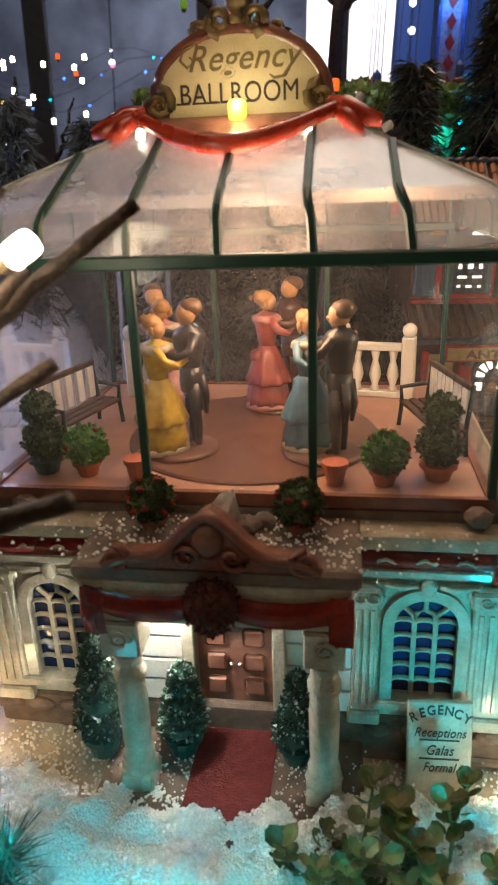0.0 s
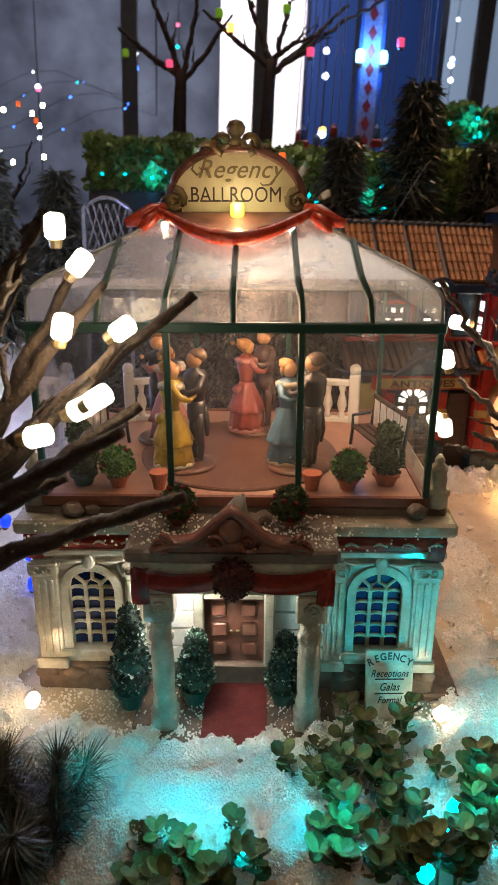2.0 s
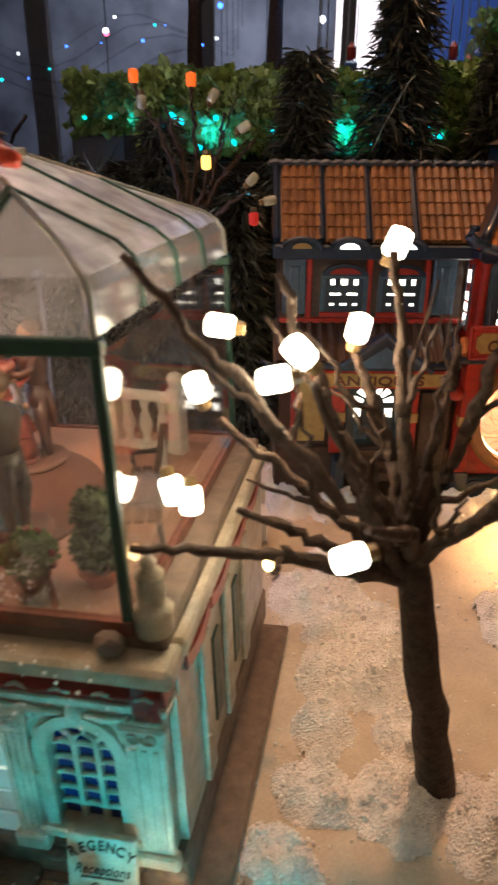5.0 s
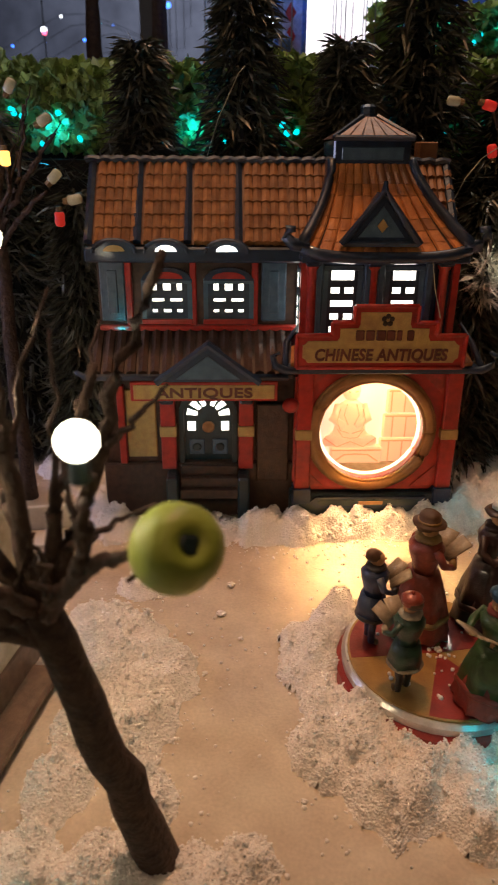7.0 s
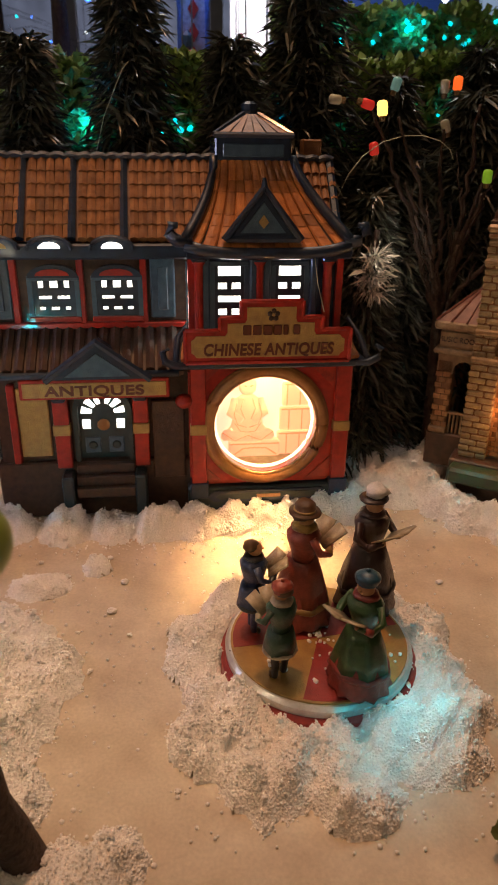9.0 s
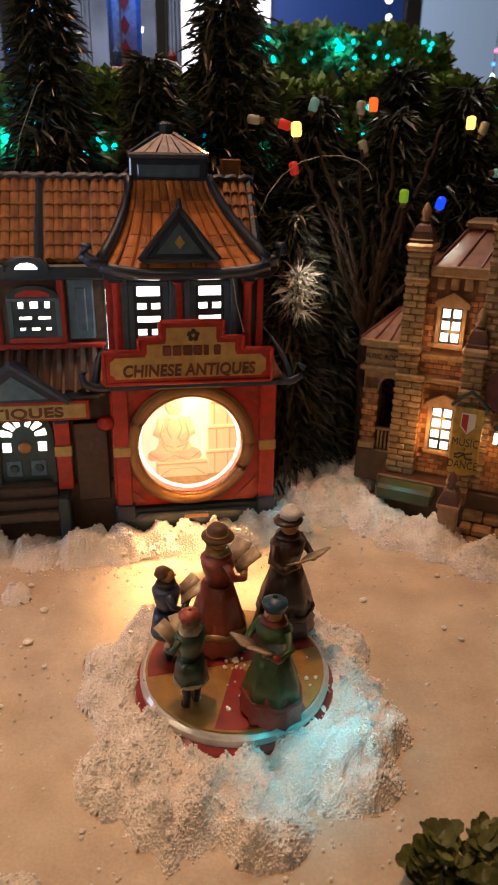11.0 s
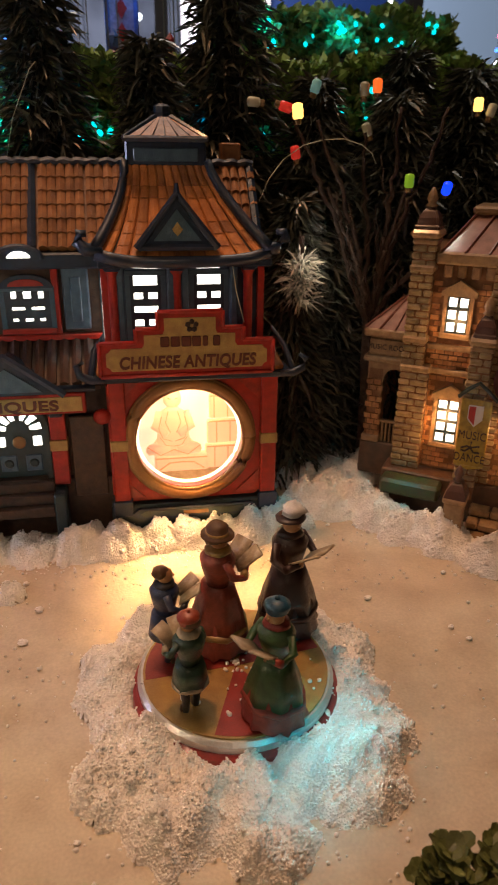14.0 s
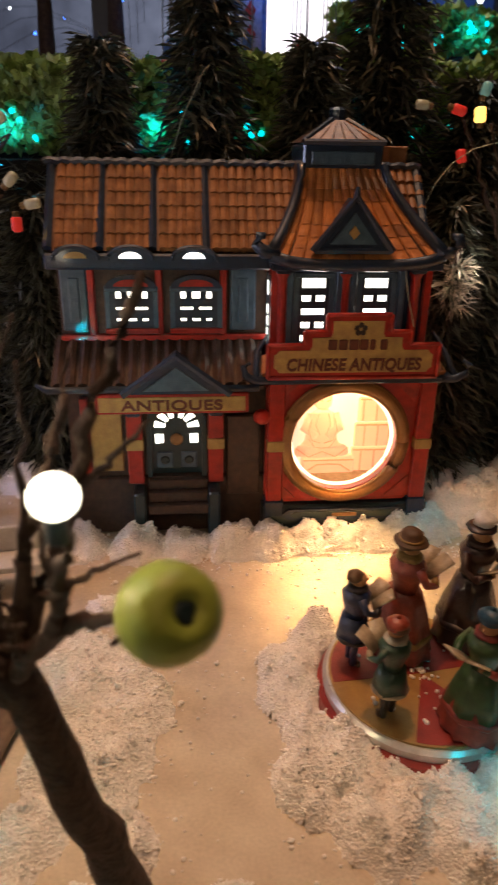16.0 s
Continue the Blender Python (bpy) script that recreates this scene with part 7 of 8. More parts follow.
part("calyx", blob(bmesh.new(), 0, 0, -0.70, 0.24, 0.24, 0.12, rough=0.3, rng=rng), DARKDOOR, apple, "dark calyx hole")
part("stem", tube(bmesh.new(), [(0, 0, 0.7), (-0.1, 0.1, 1.3), (-0.6, 0.4, 1.9)], [0.1, 0.07, 0.06], 6), BARK, apple)
globe = thing("globe_bulb", pose(0.1834, 0.2025, 0.172), "round glowing white bulb on a twig tree", "bulb", "tree bulbs")
part("glass", blob(bmesh.new(), 0, 0, 0.42, 0.42, 0.42, 0.4, 3), BULBWHITE, globe, smooth=True)
part("socket", lathe(bmesh.new(), [(0.18, -0.45), (0.24, -0.4), (0.2, 0.05)], seg=10), DARKDOOR, globe)
bulb("mini_bulb", aim(11.64, 27.2, 8.2, 0.4, -0.3, 0.6), BULBS["warm"], 0.28, 0.56, "warm bulb beside the ballroom wall", "loose bulbs")
for x, y in ((-10.1, 19.9), (8.85, 17.5)):
    bulb("ground_bulb", aim(x, y, 0.9, 0.3, -0.5, 0.9), BULBWHITE, 0.32, 0.7, "glowing warm bulb lying in the snow", "ground bulbs")

# ---- coloured bulb tree behind the shop ----
twig_tree("bulb_tree", O(42.5, 56.5), "dark bare tree with coloured bulbs before dark garlands", (0, 0, 0), (-0.5, 0, 12.0),
               [(-7.3, -2.1, 25.5), (-5.5, -2.7, 24.6), (-2.1, -1.3, 24.0), (0.2, -1.0, 25.5), (3.7, 0, 25.6), (1.1, -1.6, 21.4), (-3.0, -2.8, 17.6), (2.5, -2.5, 16.5), (-4.6, -2.5, 20.8)], 0.6, 21, [], extra=2)
for x, y, z, d, k in ((33.8, 56.0, 25.6, (-1, 0, 0.1), None), (34.7, 54.0, 25.4, (1, 0, -0.3), "red"), (35.2, 50.5, 24.5, (-0.1, 0, 1), "amber"), (36.1, 55.4, 22.4, (-0.2, 0, 1), "red"), (40.7, 55.4, 23.8, (-0.4, 0, 1), None), (40.1, 55.0, 26.0, (0, 0, 1), None), (40.9, 55.0, 26.2, (0, 0, 1), "orange"), (37.2, 56.2, 26.2, (0.3, 0, 1), "clearteal"), (42.5, 52.2, 20.9, (0, 0, 1), "lime"), (45.5, 53.8, 20.5, (0, -0.4, 0.6), "blue"), (47.5, 55.0, 25.3, (0, 0, 1), "amber"), (48.3, 55.0, 25.0, (0.3, 0, 1), None), (49.5, 55.0, 22.7, (1, 0, 0), "clearteal")):
    bulb("coloured_bulb", aim(x, y, z, *d), BULBS[k] if k else CLEARBULB, 0.3, 0.82, (k or "unlit clear").replace("lime", "lime green").replace("clearteal", "pale teal") + " mini bulb on the dark bare tree", "coloured tree bulbs")
# smaller bulb tree behind the ballroom
twig_tree("bulb_tree", O(5.5, 51), "dark bare tree with orange and clear bulbs behind the ballroom", (0, 0, 0), (0.2, 0, 19.0),
          [(-3.2, 1.3, 26.6), (0.4, 1.0, 26.5), (2.6, 0, 25.0), (4.5, -1, 23.5), (1.5, -1, 22.6), (-1.2, 0.6, 25.4), (4.0, -2.0, 20.5)], 0.55, 8, [], extra=1)
for x, y, z, d, k in ((2.3, 52.3, 26.7, (0, 0, 1), "orange"), (5.9, 52.2, 26.5, (0, 0, 1), "orange"), (2.9, 51.5, 26.0, (0, 0, -1), None), (7.2, 51, 25.6, (0.5, 0, 0.8), None), (9.0, 50.4, 24.0, (0.8, 0, 0.5), None), (7.0, 50.0, 22.6, (0, 0, -1), "amber"), (9.6, 49.5, 21.0, (0.6, 0, 0.6), None), (10.6, 49.2, 20.0, (1, 0, 0.2), None), (10.0, 49.3, 19.4, (0, 0, -1), "red")):
    bulb("coloured_bulb", aim(x, y, z, *d), BULBS[k] if k else CLEARBULB, 0.3, 0.82, (k or "unlit clear") + " mini bulb on the dark bare tree", "coloured tree bulbs")
# wires that trail over the shop
for nm, pts in (("wire", [(17.5, 59, 21.5), (18.6, 57.5, 24.5), (20.0, 57, 27.2), (20.4, 57, 27.6)]), ("wire", [(33.5, 53.5, 20.0), (34.1, 53.6, 21.3), (35.0, 53.8, 22.4), (36.2, 53.9, 23.2), (37.5, 54, 23.55), (38.8, 54.2, 23.6), (40.0, 54.4, 23.3), (40.7, 54.4, 22.8), (41.0, 54.4, 22.2)]), ("wire", [(31.3, 48.2, 17.3), (31.5, 47.6, 15.6), (31.9, 47.2, 14.0)])):
    w = part(nm, tube(bmesh.new(), pts, 0.03, 5), CLEARBULB, None, smooth=True)
    tagged(w, "thin pale light-string wire", "wire", "light wires")

# ---- garland trees and hedges ----


def garland_tree(x, y, z0, h, r, seed, label, mat=NEEDLE, needles=1500, length=2.2):
    """A cone of stiff tinsel needles round a wide dark core that stands for inner shade."""
    g = random.Random(seed)
    t = thing("garland_tree", pose(x * CM, y * CM, z0 * CM), label, "artificial tree", "dark garland trees")
    # Added dark core: fills the shaded inside of the tree.
    part("stem", tube(bmesh.new(), [(0, 0, 0), (0, 0, h * 0.95)], [r * 0.6, 0.25], 9), DARK, t)
    bm = bmesh.new()
    for i in range(needles):
        u = g.random() ** 0.85
        a = g.uniform(0, TAU)
        rr = r * (1 - u ** 1.6 * 0.8) * g.uniform(0.3, 0.86) * (1 + 0.16 * math.sin(3 * a + 9 * u + seed))
        p = Vector((rr * math.cos(a), rr * math.sin(a), u * h))
        d = Vector((math.cos(a) + g.uniform(-0.9, 0.9), math.sin(a) + g.uniform(-0.9, 0.9), g.uniform(-0.9, 0.6))).normalized()
        l = length * g.uniform(0.45, 1.0)
        s = d.cross(Vector((g.uniform(-1, 1), g.uniform(-1, 1), 1))).normalized() * 0.11
        q = p + d * l * 0.6 + Vector((0, 0, -0.1 * l))
        v = [bm.verts.new(c) for c in (p - s, p + s, q + s * 0.9, p + d * l + Vector((0, 0, -0.3 * l)), q - s * 0.9)]
        bm.faces.new(v)
    part("needles", bm, mat, t)
    return t


for i, (x, y, z, h, r) in enumerate(((13.2, 60.5, 0, 29.4, 4.9), (20.1, 61, 0, 34.5, 5.8), (27.0, 59.5, 0, 29.4, 4.6), (32.3, 61.5, 0, 36.5, 6.6), (38.5, 61, 0, 27.5, 4.5), (44.0, 60, 0, 26.5, 4.8), (50.5, 63, 0, 28.5, 5.5), (57, 62, 0, 29.0, 5.5), (46.5, 66, 0, 30, 5.0), (36.5, 56.8, 0, 20.0, 3.2), (8.6, 58.0, 0, 20.0, 3.4), (63.5, 60, 0, 29, 6), (39.5, 58.5, 0, 16, 3.0), (2.5, 60, 0, 25.0, 4.5), (-5, 60, 0, 22.0, 4.5), (-13.5, 63, 0, 25.5, 4.0), (-19.5, 61, 0, 27.0, 4.6), (-26, 64, 0, 25.0, 5.0), (-33, 62, 0, 28.0, 5.0))):
    garland_tree(x, y, z, h, r, 30 + i, "dark green tinsel garland tree behind the houses", needles=4600 if i < 11 else 2600, length=1.9)
# low garland banks that close the dark gap behind the houses
bank = bmesh.new()
g = random.Random(77)
for i in range(16000):
    p = Vector((g.uniform(-14, 75), g.uniform(57.5, 64.5), g.uniform(0.3, 22)))
    d = Vector((g.uniform(-1, 1), g.uniform(-1.3, 0.2), g.uniform(-0.5, 0.8))).normalized()
    s = d.cross(Vector((g.uniform(-1, 1), 0.3, 1))).normalized() * 0.12
    l = g.uniform(1.0, 2.2)
    bank.faces.new([bank.verts.new(c) for c in (p - s, p + s, p + d * l)])
tagged(part("garland_bank", bank, NEEDLE, None, "dark green tinsel garland heaped behind the houses", kind="stuff"), category="garland")
sp = thing("frosted_tree", pose(0.366, 0.551, 0.118), "white-tipped sparkling brush tree lit beside the shop", "artificial tree")
bm = bmesh.new()
g = random.Random(3)
for i in range(420):
    u = g.random()
    d = Vector((g.gauss(0, 1), g.gauss(0, 1) - 0.4, g.gauss(0, 0.9) + 0.1)).normalized()
    p = Vector((0.35 * d.x, 0.35 * d.y, 1.6 + u * 3.0))
    w = d.cross(Vector((g.uniform(-1, 1), 0.2, 1))).normalized() * 0.06
    l = g.uniform(0.7, 1.75)
    q = p + d * l * 0.55 + Vector((g.uniform(-0.15, 0.15), 0, g.uniform(-0.15, 0.15)))
    bm.faces.new([bm.verts.new(c) for c in (p - w, p + w, q + w, p + d * l + Vector((0, 0, -0.15 * l)), q - w)])
part("needles", bm, FROSTNEEDLE, sp)
part("stem", tube(bmesh.new(), [(0, 0, -11.8), (0, 0, 6)], 0.2, 6), BARK, sp)


def roundleaf(bm, p, d, size, g):
    """A cupped, nearly round leaf."""
    d = d.normalized()
    s = d.cross(Vector((g.uniform(-0.5, 0.5), g.uniform(-0.5, 0.5), 1))).normalized()
    up = s.cross(d)
    rim = [(0.0, 0.0), (0.3, 0.36), (0.72, 0.42), (1.0, 0.16), (1.0, -0.16), (0.72, -0.42), (0.3, -0.36)]
    c = bm.verts.new(p + d * size * 0.55 - up * size * 0.08)
    v = [bm.verts.new(p + d * size * a + s * size * b + up * size * 0.14 * (abs(b) + a * 0.5)) for a, b in rim]
    for i in range(7):
        bm.faces.new((c, v[i], v[(i + 1) % 7]))


def sprigs(bm, x, y, z, h, g, leaves=7, size=0.75):
    """One upright sprig: a thin stem with round leaves in pairs and a rosette on top."""
    top = Vector((x + g.uniform(-0.6, 0.6), y + g.uniform(-0.6, 0.6), z + h))
    tube(bm, [(x, y, z), ((x + top.x) / 2 + g.uniform(-0.2, 0.2), (y + top.y) / 2, z + h * 0.5), top], [0.07, 0.06, 0.04], 4)
    for k in range(leaves):
        u = min(1.0, 0.45 + 0.75 * k / leaves)
        p = Vector((x, y, z)).lerp(top, u)
        a = k * 2.4 + g.uniform(-0.4, 0.4)
        d = Vector((math.cos(a), math.sin(a), g.uniform(0.2, 0.9)))
        roundleaf(bm, p, d, size * g.uniform(0.75, 1.2), g)


def hedge(x0, x1, y0, y1, z0, z1, n_, size, seed, label):
    g = random.Random(seed)
    bm = bmesh.new()
    nx = max(2, int((x1 - x0) / 3))
    for i in range(nx):
        for j in range(2):
            blob(bm, x0 + (i + 0.5) * (x1 - x0) / nx, y0 + (j + 0.5) * (y1 - y0) / 2, (z0 + z1) / 2 - 0.6, (x1 - x0) / nx * 0.62, (y1 - y0) * 0.3, (z1 - z0) * 0.42, 2, rough=0.2, rng=g)
    for i in range(n_):
        p = Vector((g.uniform(x0, x1), g.choice((g.uniform(y0 - 0.6, y0 + 0.8), g.uniform(y0, y1))), 0))
        p.z = g.uniform(z0, z1 + 1.0 * noise.noise(Vector((p.x * 0.25, p.y * 0.25, seed))))
        for k in range(3):
            leaf(bm, p, Vector((g.uniform(-1, 1), g.uniform(-1.2, 0.4), g.uniform(-0.1, 1))), size * g.uniform(0.7, 1.2), g, 0.45)
    ob = part("hedge", bm, HEDGELEAF, None, label, kind="stuff")
    return tagged(ob, category="hedge")


hedge(0, 40, 65.5, 69.5, 22.5, 28.6, 3300, 0.95, 1, "yellow-green artificial leaf hedge along the back step")
hedge(40, 66, 69, 78, 24.0, 29.2, 2400, 1.05, 2, "yellow-green artificial leaf hedge along the back step")
hedge(33, 60, 92, 100, 31.8, 36.6, 1300, 1.2, 3, "yellow-green artificial leaf hedge farther back")
hedge(-13.5, 5, 92, 99, 24, 30.5, 1100, 1.2, 4, "yellow-green artificial leaf hedge in a grey planter")
part("planter", box(bmesh.new(), -13.5, 5.2, 91.5, 99.5, 0, 24.4, 0.3), GREYBOX, None, "tall dark grey planter box", kind="structure")
part("planter", box(bmesh.new(), 33, 60, 91.5, 100.5, 10, 32.4, 0.3), GREYBOX, None, "long dark grey planter box", kind="structure")
g = random.Random(9)
for x0, x1, y, z0, z1, n_ in ((2, 38, 65.0, 23.0, 25.6, 22), (41, 60, 68.7, 24.5, 27.5, 7), (35, 58, 91.6, 32.6, 35.6, 22), (-12, 4, 91.6, 25, 27.5, 8)):
    for i in range(n_):
        bulb("hedge_light", aim(g.uniform(x0, x1), y - g.uniform(0, 0.5), g.uniform(z0, z1), g.uniform(-1, 1), -1, g.uniform(-0.5, 1)), BULBS["hedgeteal"], 0.2, 0.45, "tiny teal light tucked into the leaf hedge", "teal hedge lights")

# ---- sprigs and pine in the foreground ----


def sprig_clump(x0, x1, y0, y1, h0, h1, n_, seed, label):
    g = random.Random(seed)
    cx, cy = (x0 + x1) / 2, (y0 + y1) / 2
    t = thing("sprig_plant", pose(cx * CM, cy * CM, 0), label, "plant", "foreground sprigs")
    for i in range(n_):
        bm = bmesh.new()
        sprigs(bm, g.uniform(x0, x1) - cx, g.uniform(y0, y1) - cy, -0.1, g.uniform(h0, h1), g, 10, 0.66)
        part("sprig", bm, SPRIG, t)
    return t


for x0, x1, y0, y1, h0, h1, n_, seed, where in (
        (1.5, 5.2, 12.8, 15.2, 1.3, 2.5, 20, 41, "standing in the snow"), (1.8, 5.6, 9.6, 12.4, 1.2, 2.3, 24, 43, "standing in the snow"),
        (-5.2, -0.8, 9.8, 12.0, 0.9, 1.9, 21, 42, "standing in the snow"), (5.8, 8.8, 9.6, 12.0, 1.3, 2.4, 18, 44, "beside the teal bulbs"),
        (7.8, 9.4, 12.6, 14.4, 1.5, 2.6, 10, 46, "beside the teal bulbs"), (3.4, 7.2, 14.8, 16.0, 2.6, 3.4, 5, 47, "before the placard"), (35.4, 40.5, 20.5, 24.3, 0.8, 2.2, 64, 45, "near the drum")):
    sprig_clump(x0, x1, y0, y1, h0, h1, n_, seed, "olive green round-leaved sprigs " + where)
pine = thing("pine_tuft", pose(-0.096, 0.122, 0.0), "dark green pine tuft at the display's front edge", "plant")
g = random.Random(6)
for c in range(20):
    lean = Vector((g.uniform(-0.6, 0.6), g.uniform(-0.5, 0.5), 1.0)).normalized()
    bm = bmesh.new()
    root, tip = Vector((g.uniform(-2.6, 1.6), g.uniform(-2.0, 1.6), -0.1)), None
    tip = root + lean * g.uniform(3.0, 4.8)
    tube(bm, [root, root.lerp(tip, 0.5) + Vector((0, 0, 0.3)), tip], [0.12, 0.1, 0.05], 5)
    for i in range(420):
        u = g.uniform(0.08, 1.0)
        p = root.lerp(tip, u)
        e = (lean * 0.7 + Vector((g.gauss(0, 1), g.gauss(0, 1), g.gauss(0, 0.8)))).normalized()
        s = e.cross(Vector((0.2, 0.1, 1))).normalized() * 0.045
        bm.faces.new([bm.verts.new(q) for q in (p - s, p + s, p + e * g.uniform(1.1, 2.3) * (1.1 - 0.4 * u))])
    part("pine_sprig", bm, NEEDLE, pine)
for x, y, z in ((6.3, 10.8, 1.2), (7.4, 12.4, 0.9), (5.2, 9.7, 0.9), (-1.2, 11.2, 0.8), (8.4, 10.0, 1.0)):
    bulb("teal_bulb", aim(x, y, z, 0.2, -0.3, 1), BULBS["teal"], 0.26, 0.6, "bright teal mini bulb among the sprigs", "teal ground bulbs")

# ---- things far behind ----
ride = thing("swing_ride", pose(0.242, 0.947, 0.24), "blue lattice swing ride tower with red diamonds and hanging seats", "fairground ride")
BLUEP, REDP = paint("ride_blue", (0.10, 0.22, 0.55)), paint("ride_red", (0.5, 0.04, 0.03))
for e in (-1, 1):
    part("mast_side", box(bmesh.new(), e * 1.5 - 0.25, e * 1.5 + 0.25, -1.2, 1.2, 0, 34, 0.05), BLUEP, ride)
part("mast_panel", box(bmesh.new(), -1.25, 1.25, -1.0, 1.0, 0, 34), paint("ride_pale", (0.45, 0.5, 0.62)), ride)
for k in range(15):
    z = 1.4 + 2.2 * k
    part("diamond", prism(bmesh.new(), [(0, z - 0.95), (0.6, z), (0, z + 0.95), (-0.6, z)], -1.12, -1.0), REDP, ride)
part("ride_floor", lathe(bmesh.new(), [(10.5, 0.0), (10.5, 0.6), (10, 0.8)], seg=28), REDP, ride)
for k in range(10):
    a = TAU * k / 10 + 0.25
    c, s = 9.0 * math.cos(a), 9.0 * math.sin(a)
    ch = part("swing_seat", box(bmesh.new(), c - 0.7, c + 0.7, s - 0.6, s + 0.6, 6.6, 7.6, 0.2), REDP if k % 2 else BLUEP, ride, "small moulded swing seat")
    for e in (-0.5, 0.5):
        part("chain", tube(bmesh.new(), [(c + e, s, 7.4), (c * 0.95 + e * 0.6, s * 0.95, 36)], 0.07, 4), HIPM, ch)
    part("seat_back", blob(bmesh.new(), c, s + 0.2, 8.4, 0.6, 0.45, 1.1, 1), BLUEP if k % 2 else REDP, ch)
for e in (-1, 1):
    bulb("ride_light", ride.matrix_world @ cmpose(e * 1.6, -1.6, 17.5), lit("ride_blue_light", (0.2, 0.55, 1.0), 10.0), 0.6, 1.6, "bright blue lamp on the ride mast", "ride lamps")
GREYTRIM = paint("grey_trellis", (0.26, 0.27, 0.28))
fence = thing("lattice_trellis", pose(-0.086, 0.565, 0.0), "pale lattice trellis before the dark back step", "trellis")
part("top_rail", tube(bmesh.new(), [(-2.0 + 0.2 * k, 0, 22.4 + 0.9 * math.sin(math.pi * k / 20)) for k in range(21)], 0.16, 6), GREYTRIM, fence)
part("bottom_rail", box(bmesh.new(), -2.0, 2.0, -0.12, 0.12, 18.6, 18.9), GREYTRIM, fence)
for x in (-2.0, 2.0):
    part("post", box(bmesh.new(), x - 0.18, x + 0.18, -0.18, 0.18, 0, 22.4, 0.04), GREYTRIM, fence)
for k in range(-2, 3):
    for e in (-1, 1):
        part("lattice_bar", tube(bmesh.new(), [(0.6 * k - 0.6 * e, 0.1 * e, 18.8), (0.6 * k + 0.6 * e, 0.1 * e, 22.8)], 0.1, 5), GREYTRIM, fence)
twig_tree("bare_tree", pose(-0.01, 1.10, 0.2), "dark bare tree with a few pink and amber bulbs", (0, 0, 0), (0.2, 0, 22), [(-9, 0, 27), (-5, 1, 33), (3, 0, 34), (8, 1, 30), (-3, -1, 29)], 1.3, 51, [], extra=3)
twig_tree("bare_tree", pose(0.095, 0.92, 0.2), "dark bare tree with a few pink and amber bulbs", (0, 0, 0), (1.0, 0, 21), [(-8, 0, 26), (-4, 1, 31), (4, 0, 31), (11, 1, 28), (7, -1, 24), (16, 0, 29)], 1.1, 52, [], extra=3)
for x, y, z, k in ((-2.5, 109, 42, "pink"), (15.5, 91.5, 41.5, "pink"), (5.0, 91, 43.5, "amber"), (-9, 109, 43, "lime"), (3.5, 91, 45, "lime"), (27, 90, 43, "pink"), (12, 91, 46, "lime")):
    bulb("far_bulb", aim(x, y, z, 0, 0, 1), BULBS[k], 0.5, 1.1, k.replace("lime", "lime green") + " bulb on the dark bare tree", "far tree bulbs")
lt = twig_tree("bare_tree", pose(-0.235, 0.80, 0.0), "dark bare tree crowded with white bulbs", (0, 0, 0), (0.5, 0, 18), [(-6, 0, 26), (-1, 0, 31), (5, 0, 29), (9, 0, 26), (7, 1, 22)], 1.0, 53, [], extra=3)
g = random.Random(15)
for i in range(17):
    bulb("far_bulb", aim(-23 + g.uniform(-6, 6), 80 + g.uniform(-3, 3), g.uniform(24, 33), 0, 0, 1), BULBWHITE if i % 6 else BULBS["orange"], 0.24, 0.56, "white bulb on the far crowded tree" if i % 6 else "orange bulb on the far crowded tree", "far tree bulbs")
g = random.Random(23)
FAR = {k: lit("distant_" + k, c, p) for k, c, p in (("white", (0.9, 0.95, 1), 4.0), ("blue", (0.05, 0.2, 1), 5.0), ("pink", (1, 0.15, 0.3), 3.0), ("teal", (0, 0.8, 0.9), 3.0), ("amber", (1, 0.6, 0.15), 3.0))}
for i in range(16):
    x, y = -150 + 22 * i + g.uniform(-8, 8), g.uniform(200, 330)
    if 45 < x < 90:
        continue
    t = thing("light_string", pose(x * CM, y * CM, 3.0), "hanging fairy light string in the dim hall", "string light", "distant light strings")
    part("wire", tube(bmesh.new(), [(0, 0, 0), (0.5, 0, -150), (0, 0, -272)], 0.15, 4), DARK, t)
    for k in range(g.randint(3, 6)):
        c = g.choice(("white", "blue", "blue", "white", "white", "pink", "teal", "amber"))
        part("fairy_bulb", blob(bmesh.new(), g.uniform(-2, 2) * 0.2, 0, -272 + y / 100 * g.uniform(1, 25), g.uniform(0.6, 1.3), sub=2), FAR[c], t, c + " fairy bulb", True)
for i in range(4):
    y = 215 + 22 * i
    t = thing("light_string", pose(0.0, y * CM, 0.0), "slack fairy light string across the dim hall", "string light", "distant light strings")
    z0 = 36 + 7 * i
    arc_ = [(-95 + 9 * k, 0, z0 + 5 * math.sin(k * 0.9 + i) + 0.8 * k) for k in range(11)]
    part("wire", tube(bmesh.new(), [(-95, 0, 300)] + arc_ + [(-5, 0, 300)], 0.08, 4), DARK, t)
    for p in arc_[1::2]:
        c = g.choice(("white", "blue", "blue", "white", "blue", "teal"))
        part("fairy_bulb", blob(bmesh.new(), p[0], 0, p[2] - 0.4, g.uniform(0.22, 0.42), sub=2), FAR[c], t, c + " fairy bulb", True)
for x, y, w in ((-16, 240, 5), (28, 250, 4), (-75, 260, 7), (110, 260, 5), (150, 250, 8)):
    part("hall_post", box(bmesh.new(), x, x + w, y, y + 4, -60, 250), GREYBOX, None, "grey upright post in the dim hall", kind="structure")

# ---- snow ----


